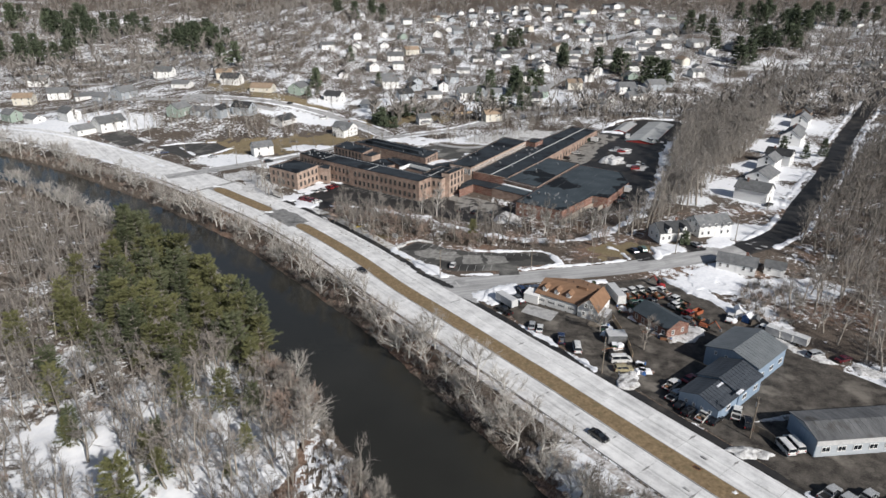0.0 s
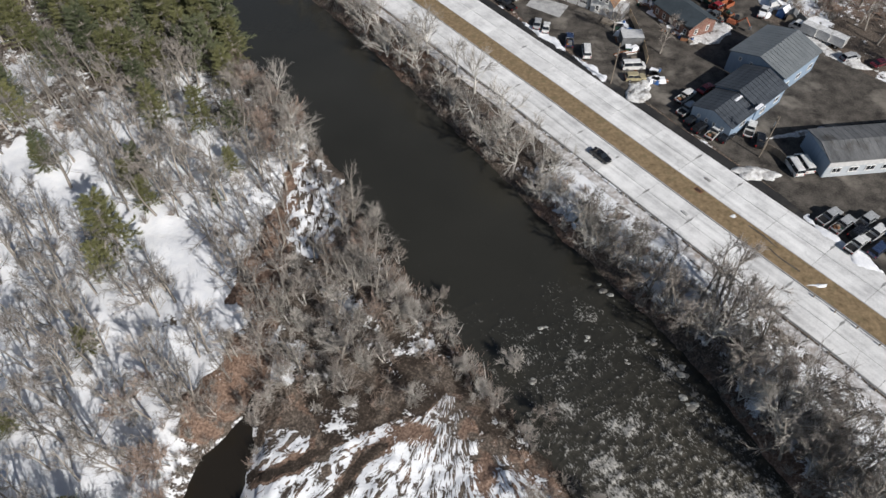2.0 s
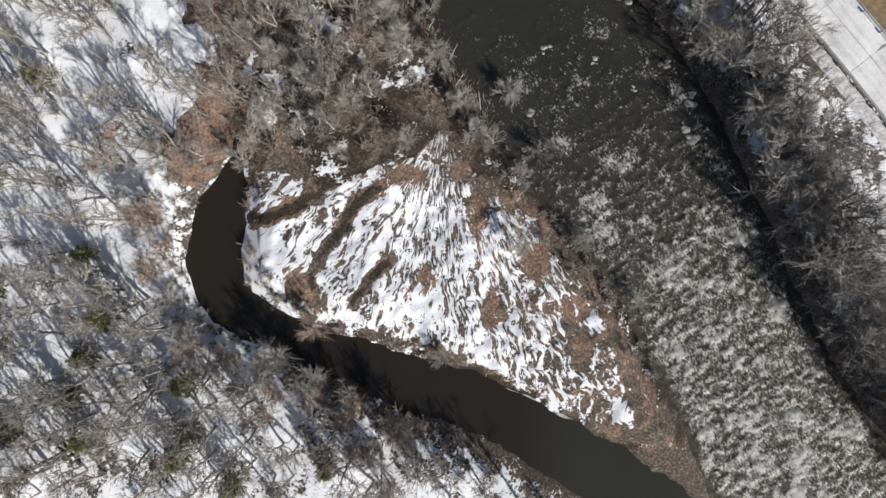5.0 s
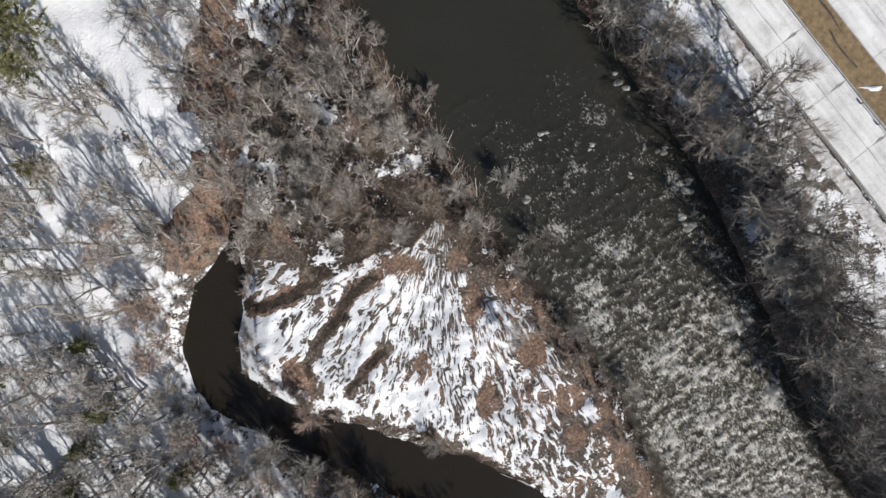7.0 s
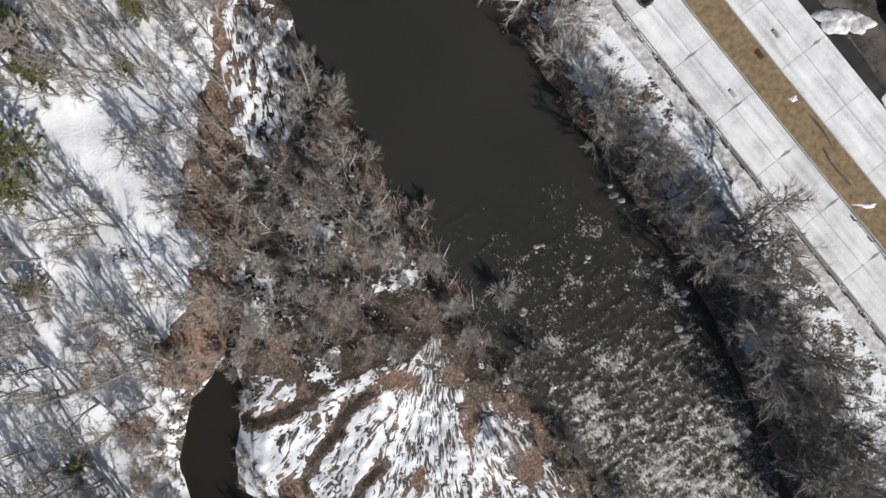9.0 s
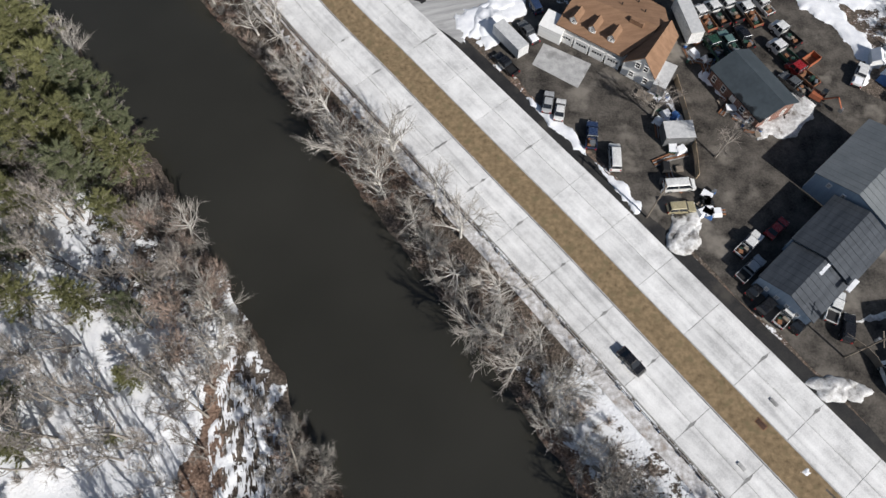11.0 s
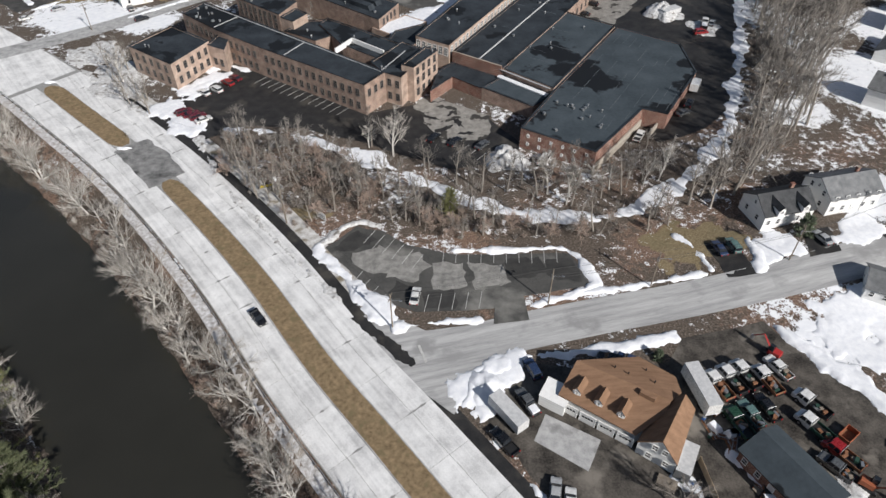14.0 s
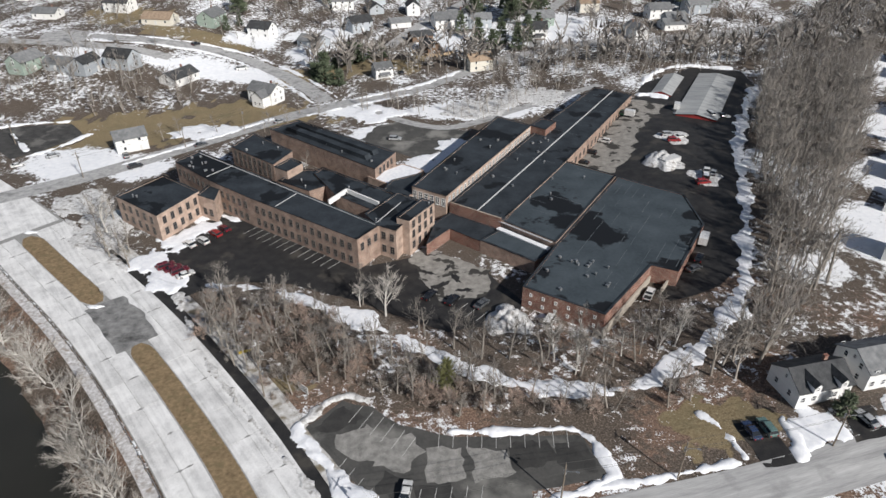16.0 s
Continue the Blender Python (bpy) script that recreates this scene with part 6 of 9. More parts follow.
def steel_shed():
    ob = holder("steel_shed", Matrix.Translation((92, 101, 0)) @ Matrix.Rotation(radians(7), 4, "Z"), "low blue and white steel shed with a worn roof", "shed", "yard buildings")
    part("wall", gable_shell(33, 9.2, 4.3, 0.9), GREY_WALL, ob)
    part("end_wall", Form().box(-16.55, 0, -0.3, 0.12, 9.1, 4.5), BLUE_WALL, ob, "dark blue end wall")
    part("roof", gable_roof(33, 9.2, 4.3, 0.9, 0.3, 0.16), WORN_METAL, ob)
    part("fascia", Form().box(0, -4.8, 3.0, 33.5, 0.2, 1.2), SEAM_GREY, ob, "pale grey fascia band")
    for k in range(9):
        on_wall("window", WIDE_WINDOW, ob, (-16.5, -4.6), (16.5, -4.6), 2.2 + k * 3.5, 1.2)
    for k in range(26):
        f = Form()
        for sgn in (-1, 1):
            f.rod((-16 + k * 1.28, sgn * 4.8, 4.4), (-16 + k * 1.28, 0, 5.42), 0.045, 0.045, 3)
        part("seam", f, WORN_METAL, ob)
    return ob


steel_shed()


def slab_over(points, thick):
    """A roof plane with thickness."""
    n = len(points)
    return Form().add([tuple(p) for p in points] + [(p[0], p[1], p[2] - thick) for p in points], [tuple(range(n)), tuple(range(n, 2 * n))[::-1]] + [(i, n + i, n + (i + 1) % n, (i + 1) % n) for i in range(n)])


def skirt(points, ground, drop):
    """A wall that stands under an open line of eaves and rakes."""
    f, n = Form(), len(points)
    c = np.mean([p[:2] for p in points], axis=0)
    inner = [(c[0] + (p[0] - c[0]) * 0.955, c[1] + (p[1] - c[1]) * 0.955, p[2] - drop) for p in points]
    return f.add([(p[0], p[1], ground) for p in inner] + inner, [(i, (i + 1) % n, n + (i + 1) % n, n + i) for i in range(n)] + [tuple(range(n, 2 * n))])


def brown_roofed_house():
    """The white building with garage doors under a big brown roof with three dormers and a gabled cross wing."""
    ob = holder("works_house", Matrix.Translation((34.2, 160.6, 0)), "white works house with a big brown shingle roof and dormers", "house", "yard buildings")
    back = ob.matrix_world.inverted()

    def put(name, form, material, label="", m=None):
        o = part(name, form, material, None, label, m)
        o.parent, o.matrix_parent_inverse = ob, back
        return o

    a, b, v, r, d = (26.5, 162.7, 3.3), (37.8, 154.9, 3.3), (43.0, 157.8, 5.2), (44.2, 159.6, 5.9), (30.2, 168.0, 5.7)
    e, f, g = (41.5, 169.6, 4.5), (46.9, 165.5, 4.2), (46.7, 161.8, 4.9)
    put("roof", slab_over([a, b, v, r, d], 0.24), ORANGE_ROOF)
    put("rear_roof", slab_over([d, r, g, f, e], 0.24), ORANGE_ROOF)
    put("wall", skirt([a, b, v, g, f, e, d], -0.3, 0.26), WHITE_WALL)
    put("lean_to_roof", slab_over([(23.3, 163.0, 2.8), (27.4, 160.4, 2.8), (29.4, 164.0, 3.1), (25.4, 166.6, 3.1)], 0.2), TRIM, "flat white lean-to roof")
    put("lean_to_wall", skirt([(23.3, 163.0, 2.8), (27.4, 160.4, 2.8), (29.4, 164.0, 3.1), (25.4, 166.6, 3.1)], -0.3, 0.22), WHITE_WALL)
    h, i, j, k, m, n = (37.8, 153.8, 3.3), (40.6, 151.7, 6.7), (43.1, 149.7, 3.2), (48.8, 159.6, 3.3), (46.5, 160.3, 6.7), (43.4, 161.6, 3.3)
    put("wing_roof", slab_over([h, i, m, n], 0.22), ORANGE_ROOF)
    put("wing_roof", slab_over([i, j, k, m], 0.22), ORANGE_ROOF)
    put("wing_wall", skirt([h, i, j, k, m, n], -0.3, 0.24), WHITE_WALL, "white gabled cross wing")
    p, q = (27.0, 162.0), (38.0, 154.5)
    for s in range(4):
        o = on_wall("garage_door", GARAGE_DOOR, None, p, q, 1.7 + s * 3.3, 0.05)
        o.parent, o.matrix_parent_inverse = ob, back
    for u, z in ((1.6, 1.0), (4.4, 1.0), (2.2, 3.7), (3.8, 3.7)):
        o = on_wall("window", HOUSE_WINDOW, None, (38.2, 153.3), (42.9, 150.0), u, z)
        o.parent, o.matrix_parent_inverse = ob, back
    along_eave, up = Vector((0.823, -0.568, 0)), Vector((0.568, 0.823, 0))
    for s in (2.6, 6.5, 10.4):
        base = Vector((a[0], a[1], 0)) + along_eave * s + up * 2.7
        mm = Matrix.Translation((base.x, base.y, 3.8)) @ Matrix.Rotation(math.atan2(up.y, up.x), 4, "Z")
        put("dormer", gable_shell(2.6, 1.4, 1.0, 0.8), TRIM, "white dormer with a small window", mm)
        put("dormer_roof", gable_roof(2.6, 1.4, 1.0, 0.8, 0.2, 0.12), ORANGE_ROOF, "", mm)
        lo, hi = mm @ Vector((-1.3, 0.7, 0)), mm @ Vector((-1.3, -0.7, 0))
        o = on_wall("window", SMALL_WINDOW, None, (lo.x, lo.y), (hi.x, hi.y), 0.7, 3.9)
        o.parent, o.matrix_parent_inverse = ob, back
    put("ridge_box", Form().box(40.6, 160.6, 5.4, 2.6, 0.8, 0.9, radians(-36)), ORANGE_ROOF, "brown ridge housing")
    for x, y, z in ((36.5, 166.6, 5.2), (38.5, 165.2, 5.3), (42.5, 163.4, 5.3), (41.8, 166.2, 4.8)):
        put("roof_vent", Form().rod((x, y, z - 0.4), (x, y, z + 0.7), 0.12, 0.12, 6, cap=True), BLACK_TRIM)
    put("step", Form().box(41.8, 148.4, 0, 3.0, 1.8, 0.5, radians(-30)), WOOD, "small timber porch")
    return ob


brown_roofed_house()
sheet("concrete_apron", [(24.5, 161), (33, 156), (30, 150.5), (22, 156)], PALE_ASPHALT, "pale concrete apron before the garage doors", "yard", 0.075)
house(60.5, 148.6, -61.5, 12.8, 8.2, 3.2, 1.9, RED_BRICK, GREY_ROOF, "low brick workshop with a grey felt roof", True, chimney=False, name="workshop")
house(-0.1 + 97, 186.5, -28, 12, 7.5, 2.9, 1.8, WHITE_WALL, SLATE_ROOF, "white bungalow with a grey roof among bare trees", True)
house(108.5, 184, -28, 6, 5, 2.6, 1.4, WHITE_WALL, SLATE_ROOF, "small white shed with a grey roof", True, chimney=False)
house(81.5, 210.6, 13, 12, 8.5, 3.7, 2.6, WHITE_WALL, DARK_ROOF, "white house with two front gables and dark roof", True, dormers=2)
house(97.0, 214.5, 13, 13, 9, 4.5, 2.5, WHITE_WALL, SLATE_ROOF, "white two-storey house with a grey roof", True)
SHED_ROOF = surface("pale sheet roof", (0.24, 0.25, 0.255), (0.42, 0.43, 0.43), 2.5, 0.6, 0.2, 0.02, stretch=(1, 0.2, 1))
for x, y, sx, sy, c, lab in ((104.8, 396, 8, 29, SHED_ROOF, "small red steel shed with a grey roof"), (122.0, 381.9, 15.5, 60, SHED_ROOF, "long red steel shed with a pale roof")):
    ob = holder("red_shed", Matrix.Translation((x + (6 if sx < 10 else 1.5), y + 3, 0)) @ Matrix.Rotation(radians(62), 4, "Z"), lab, "shed", "red sheds")
    part("wall", gable_shell(sy, sx, 4.2, 1.1), RED_WALL, ob)
    part("roof", gable_roof(sy, sx, 4.2, 1.1, 0.4, 0.16), c, ob)
    for k in range(3 if sx > 10 else 1):
        on_wall("garage_door", GARAGE_DOOR, ob, (-sy / 2, sx / 2), (-sy / 2, -sx / 2), sx * (k + 0.5) / (3 if sx > 10 else 1), 0.05)

# ---- houses of the town ----
TOWN = [(-346, 533, 20, 11, "w"), (-281, 482, 35, 10, "w"), (-213, 384, -35, 12, "w"), (-250, 406, -35, 10, "w"), (-277, 411, -30, 9, "w"), (-298, 420, -30, 9, "g"), (-233, 449, -20, 11, "b"), (-199, 443, -15, 11, "w"), (-175, 427, -20, 10, "b"), (-168, 520, -8, 12, "k"),
        (-109, 477, -18, 10, "g"), (-54, 470, -20, 11, "e"), (-83, 656, 5, 11, "w"), (-37, 503, 35, 11, "k"), (-19, 426, 20, 9, "w"), (-102, 334, 30, 8, "w"), (-53, 549, 10, 10, "w"), (-58, 660, 8, 14, "w"), (-105, 710, 10, 12, "w"),
        (0, 482, 30, 10, "r"), (13, 511, 15, 12, "w"), (28, 436, 20, 9, "c"), (10, 613, 0, 11, "w"), (65, 488, 8, 9, "w"), (116, 477, 20, 9, "w"), (139, 516, 10, 10, "w"), (116, 648, 10, 12, "w"), (166, 760, 5, 12, "w"), (170, 851, 8, 12, "w"), (52, 610, 15, 10, "r"), (266, 734, 10, 14, "w"), (528, 884, 15, 14, "w"), (384, 604, 40, 14, "w"),
        (227, 409, 55, 11, "w"), (199, 362, 55, 12, "w"), (148, 285, 50, 12, "w"), (131, 255, 48, 10, "w"), (160, 305, 50, 9, "w"), (212, 385, 55, 10, "g"), (240, 432, 55, 10, "r"), (-168, 462, -25, 12, "k"), (-97, 436, -26, 11, "k"), (-113, 417, -20, 12, "e"), (-156, 436, -22, 11, "b"), (-189, 537, -10, 11, "w"), (-154, 519, -8, 12, "c"), (-125, 511, -8, 11, "w"), (-93, 494, -15, 11, "k"), (2, 498, 20, 9, "r"), (23, 514, 10, 12, "b"), (142, 494, 10, 11, "w"), (68, 509, 5, 11, "g"), (165, 526, 15, 11, "b"), (-225, 378, -35, 11, "w"), (-305, 490, 20, 11, "w"), (-237, 529, 0, 11, "w"), (-252, 456, -20, 10, "b"), (-84, 471, -20, 10, "w"), (170, 316, 50, 9, "k"), (-320, 430, -25, 10, "e"), (-345, 445, -20, 10, "w"), (-200, 410, -25, 10, "k"), (-320, 470, 10, 10, "c")]
LOOKS = {"w": (WHITE_WALL, SLATE_ROOF, "white clapboard house with a grey shingle roof"), "g": (GREEN_WALL, SLATE_ROOF, "sage green house with a grey shingle roof"), "b": (GREY_WALL, SLATE_ROOF, "blue-grey house with a grey shingle roof"), "k": (WHITE_WALL, DARK_ROOF, "white house with a black shingle roof"),
         "c": (CREAM_WALL, TAN_ROOF, "cream house with a tan shingle roof"), "e": (GREY_WALL, DARK_ROOF, "grey house with a dark shingle roof"), "r": (BROWN_WALL, DARK_ROOF, "brown house with a dark shingle roof")}
TOWN = [h for h in TOWN if not (-201 < h[0] < -5 and 400 < h[1] < 545) and h[:2] not in ((-102, 334), (65, 488), (0, 482), (2, 498))]
TOWN += [(-179, 410, -16, 10, "g"), (-164, 412, -16, 10, "b"), (-151, 408, 74, 8, "e"), (-137.5, 415, -18, 10, "e"), (-110, 407, -25, 11, "k"), (-105, 338, 32, 8, "w"), (-172, 500, -10, 11, "k"), (-142, 478, -8, 12, "c"), (-118, 489, -12, 11, "g"), (-90, 486, -20, 10, "k"), (-60, 475, -28, 11, "b"),
         (-38, 504, 35, 10, "e"), (3.6, 463, 25, 8, "r"), (-2, 486, 22, 9, "r"), (20, 519, 14, 9, "w"), (33, 511, 8, 9, "b"), (69, 507, 6, 8, "g"), (143, 498, 12, 9, "w"), (174, 538, 16, 11, "b"), (-15, 512, 20, 9, "w"), (-8, 540, 8, 9, "k"), (100, 530, 8, 9, "c"), (-206, 486, -5, 10, "w"), (-184, 520, 5, 9, "c")]
for n, (x, y, turn, ln, look_of) in enumerate(TOWN):
    wall, roof, label = LOOKS[look_of]
    tall = n % 3 != 1
    ln = ln * 1.35 if y < 560 else ln * 1.1
    house(x, y, turn + (90 if n % 4 == 2 else 0), ln, ln * 0.66, 5.2 if tall else 3.0, ln * (0.22 if tall else 0.17), wall, roof, label + (" of two storeys" if tall else " of one storey"), chimney=n % 2 == 0)
house(-67, 390, -28, 13, 8.5, 5.4, 2.6, WHITE_WALL, SLATE_ROOF, "large white house with a grey roof on a lawn", True, wing=(2.5, 5, 6, 4.6, 2.0))
house(-19, 424, 22, 8.5, 7.5, 4.6, 2.4, WHITE_WALL, SLATE_ROOF, "white house with a pink porch roof near the street", True, porch=True)
house(64, 487.5, 5, 9, 9.5, 5.4, 3.2, WHITE_WALL, DARK_ROOF, "white gabled house with a long front porch", True, porch=True)
r_town = random.Random(5)
PLACED = [(t[0], t[1]) for t in TOWN]
for k in range(1400):
    x, y = r_town.uniform(-140, 340), r_town.uniform(500, 1180)
    if len(PLACED) > 206:
        break
    if not inside([(-110, 560), (20, 500), (120, 520), (200, 560), (310, 650), (330, 900), (300, 1160), (60, 1180), (-60, 1000), (-140, 720)], np.array([x]), np.array([y]))[0] or any((x - a) ** 2 + (y - b) ** 2 < 17 ** 2 for a, b in PLACED):
        continue
    PLACED.append((x, y))
    wall, roof, label = LOOKS[r_town.choice("wwwwwckgbe")]
    ln = r_town.uniform(10.5, 15)
    tall = r_town.random() < 0.6
    house(x, y, r_town.choice((8, 98, 20, 110)) + r_town.uniform(-8, 8), ln, ln * 0.68, 5.0 if tall else 3.0, ln * 0.2, wall, roof, label + (" of two storeys" if tall else " of one storey"), chimney=r_town.random() < 0.4)

# ---- trees and shrubs ----
def bent(r, a, way, length, parts, wander, lift):
    """A crooked line of points from a."""
    pts, d, p = [np.array(a, float)], np.array(way, float), np.array(a, float)
    for _ in range(parts):
        d = d + r.normal(0, wander, 3) + (0, 0, lift)
        d /= np.linalg.norm(d)
        p = p + d * length / parts
        pts.append(p)
    return pts


def bare_tree(seed, height, spread, limbs, subs, twigs, thick=1.0, stems=1, lean=(0, 0), fine=0.03, stout=0.42, loose=0.4, plain=False):
    """Trunk with limbs, and the crown of branches and twigs, of a leafless tree."""
    r = np.random.RandomState(seed)
    trunk, crown = Form(), Form()
    for stem in range(stems):
        ang = r.uniform(0, 6.28)
        tip = np.array([lean[0] + (stems > 1) * 0.35 * math.cos(ang + stem * 2.2), lean[1] + (stems > 1) * 0.35 * math.sin(ang + stem * 2.2), 1.0])
        line = bent(r, (0.15 * stem, 0.1 * stem, -0.4), tip / np.linalg.norm(tip), height * r.uniform(0.8, 0.95), 5, 0.07, 0.03)
        r0 = height * 0.017 * thick / (1 + 0.4 * (stems > 1))
        if plain:
            trunk.rod(line[0], line[2], r0, r0 * 0.66, 4).rod(line[2], line[5], r0 * 0.66, r0 * 0.12, 4)
        for k in range(0 if plain else 5):
            trunk.rod(line[k], line[k + 1], r0 * (1 - k * 0.17), r0 * (1 - (k + 1) * 0.17), 5)
        for n in range(limbs):
            u = r.uniform(0.22, 0.97)
            i = min(4, int(u * 5))
            base = line[i] + (line[i + 1] - line[i]) * (u * 5 - i)
            a = n * 2.4 + r.uniform(-0.6, 0.6)
            up = r.uniform(0.45, 1.0) + 0.7 * u
            way = np.array([math.cos(a), math.sin(a), up])
            ln = spread * (1.15 - 0.75 * u) * r.uniform(0.7, 1.15)
            limb = bent(r, base, way / np.linalg.norm(way), ln, 3, 0.16, 0.06)
            rl = r0 * stout * (1.1 - 0.6 * u)
            if plain:
                trunk.rod(limb[0], limb[1], rl, rl * 0.72, 3).rod(limb[1], limb[3], rl * 0.72, 0, 3)
            for k in range(0 if plain else 3):
                trunk.rod(limb[k], limb[k + 1], rl * (1 - k * 0.28), rl * (1 - (k + 1) * 0.28), 4)
            for s in range(subs):
                w = r.uniform(0.25, 1.0)
                i = min(2, int(w * 3))
                start = limb[i] + (limb[i + 1] - limb[i]) * (w * 3 - i)
                d = limb[i + 1] - limb[i]
                d = d / np.linalg.norm(d) + r.normal(0, 0.92 * loose, 3) + (0, 0, 0.15)
                d /= np.linalg.norm(d)
                sub = bent(r, start, d, ln * r.uniform(0.3, 0.55), 2, 0.18, 0.04)
                rs = max(fine * 1.25, rl * 0.4)
                if plain:
                    crown.rod(sub[0], sub[2], rs, 0, 3)
                else:
                    crown.rod(sub[0], sub[1], rs, rs * 0.7, 3).rod(sub[1], sub[2], rs * 0.7, 0, 3)
                for q in range(twigs):
                    e = r.uniform(0.15, 1.0) * 2
                    i = min(1, int(e))
                    b = sub[i] + (sub[i + 1] - sub[i]) * (e - i)
                    t = (sub[i + 1] - sub[i])
                    t = t / np.linalg.norm(t) + r.normal(0, loose, 3)
                    t /= np.linalg.norm(t)
                    crown.twig(b, b + t * r.uniform(0.7, 1.4) * (0.55 + ln * 0.26), max(fine, rs * 0.5))
    return trunk, crown


def bush(seed, height, spread, stems, twigs):
    r = np.random.RandomState(seed)
    wood, crown = Form(), Form()
    for k in range(stems):
        a = r.uniform(0, 6.28)
        d = np.array([math.cos(a) * r.uniform(0.2, 1.0) * spread / height, math.sin(a) * r.uniform(0.2, 1.0) * spread / height, 1.0])
        line = bent(r, (r.uniform(-0.3, 0.3), r.uniform(-0.3, 0.3), -0.15), d / np.linalg.norm(d), height * r.uniform(0.6, 1.1), 2, 0.15, 0.0)
        wood.rod(line[0], line[2], 0.05, 0, 3)
        for q in range(twigs):
            e = r.uniform(0.2, 2.0)
            i = min(1, int(e))
            b = line[i] + (line[i + 1] - line[i]) * (e - i)
            t = d / np.linalg.norm(d) + r.normal(0, 0.5, 3)
            crown.twig(b, b + t / np.linalg.norm(t) * r.uniform(0.4, 1.0) * height * 0.5, 0.028)
    return wood, crown


def pine(seed, height, spread, whorls, arms, clumps, blades=8, blade=0.85, top=0.3, low=0.18, wide=0.15):
    """An evergreen: trunk, and whorls of arms set with tufts of needles."""
    r = np.random.RandomState(seed)
    trunk, crown = Form(), Form()
    line = bent(r, (0, 0, -0.4), (0, 0, 1), height, 4, 0.02, 0.02)
    r0 = height * 0.016
    for k in range(4):
        trunk.rod(line[k], line[k + 1], r0 * (1 - 0.24 * k), r0 * (1 - 0.24 * (k + 1)), 6)
    for w in range(whorls):
        u = low + (1 - low) * (w + r.uniform(-0.3, 0.3)) / whorls
        u = min(max(u, low), 0.985)
        reach = spread * (1 - ((u - low) / (1 - low)) ** 1.5 * (1 - top)) * (0.75 + 0.25 * math.sin(3.1 * min(1, (u - low) * 4 + 0.3)))
        if u > 0.93:
            reach *= 0.55
        for n in range(arms):
            a = w * 1.1 + n * 6.283 / arms + r.uniform(-0.35, 0.35)
            ln = reach * r.uniform(0.65, 1.15)
            base = np.array([0, 0, u * height])
            arm = bent(r, base, (math.cos(a), math.sin(a), 0.1 + 0.35 * u), ln, 2, 0.08, 0.05)
            trunk.rod(arm[0], arm[1], r0 * 0.3, r0 * 0.2, 3).rod(arm[1], arm[2], r0 * 0.2, 0.01, 3)
            side = np.array([-math.sin(a), math.cos(a), 0])
            for c in range(clumps):
                e = 2 * (0.25 + 0.75 * (c + r.uniform(0, 0.9)) / clumps)
                i = min(1, int(e))
                p = arm[i] + (arm[i + 1] - arm[i]) * min(1, e - i) + side * r.uniform(-1, 1) * ln * 0.2 * (1.25 - e / 2) + (0, 0, r.uniform(-0.1, 0.25))
                for b in range(blades):
                    d = np.array([math.cos(a), math.sin(a), 0.3]) * 1.0 + r.normal(0, 0.55, 3)
                    d /= np.linalg.norm(d)
                    crown.twig(p - d * 0.15, p + d * blade * r.uniform(0.6, 1.25), wide)
    return trunk, crown


def plant_thing(name, forms, woods, label, category, group):
    """A plant of two parts, kept out of sight below ground as a pattern for its copies."""
    (wood, crown), (wood_m, crown_m) = forms, woods
    return (name, wood.mesh("trunk", wood_m), crown.mesh("crown", crown_m), label, category, group)


def plant(pattern, x, y, z, turn, scale, tilt=0.0, toward=0.0):
    name, wood, crown, label, category, group = pattern
    ob = new(name, wood)
    m = Matrix.Translation((x, y, z)) @ Matrix.Rotation(toward, 4, "Z") @ Matrix.Rotation(tilt, 4, "Y") @ Matrix.Rotation(turn, 4, "Z") @ Matrix.Scale(scale, 4)
    ob.matrix_world = m
    tagged(ob, label, category, group)
    c = new("crown", crown)
    c.parent = ob
    return ob


WOODS = "trees of the riverside woods"
BANK = "trees on the river bank"
GREY_TREES = [plant_thing("bare_tree", bare_tree(100 + k, 13.0, 4.6, 13, 6, 7, 1.15, fine=0.03), (BARK, TWIG), "tall leafless grey-brown tree standing in the woods", "tree", WOODS) for k in range(5)]
LIGHT_TREES = [plant_thing("bare_tree", bare_tree(200 + k, 14.0, 5.0, 9, 5, 4, 1.25, fine=0.042, loose=0.5, plain=True), (BARK, WOOD_TWIG), "slender leafless grey-brown tree in the woods", "tree", WOODS) for k in range(6)]
FAR_TREES = [plant_thing("bare_tree", bare_tree(250 + k, 14.5, 5.0, 8, 4, 3, 1.3, fine=0.065, loose=0.5, plain=True), (BARK, FAR_TWIG), "leafless tree of distant woods", "tree", WOODS) for k in range(5)]
PALE_TREES = [plant_thing("bare_tree", bare_tree(300 + k, 9.5, 6.8, 13, 6, 5, 1.75, 1 + k % 2, fine=0.034, stout=0.5, loose=0.34), (PALE_BARK, PALE_TWIG), "leafless pale-barked tree leaning over the river bank", "tree", BANK) for k in range(5)]
WHITE_TREES = [plant_thing("bare_tree", bare_tree(350 + k, 15, 5.2, 14, 6, 7, 1.1, fine=0.04), (PALE_BARK, PALE_TWIG), "tall leafless tree with pale whitish bark", "tree", "pale trees near the mill") for k in range(2)]
RED_TREES = [plant_thing("bare_tree", bare_tree(400 + k, 6.5, 3.4, 10, 5, 6, 1.0, 2), (BARK, RED_TWIG), "small leafless tree with reddish twigs", "tree", WOODS) for k in range(3)]
DUN_TREES = [plant_thing("bare_tree", bare_tree(450 + k, 7.0, 3.9, 11, 6, 7, 1.1, 2, fine=0.03, stout=0.42, loose=0.34), (PALE_BARK, PALE_TWIG if k else TWIG), "spreading leafless grey tree on the island", "tree", BANK) for k in range(3)]
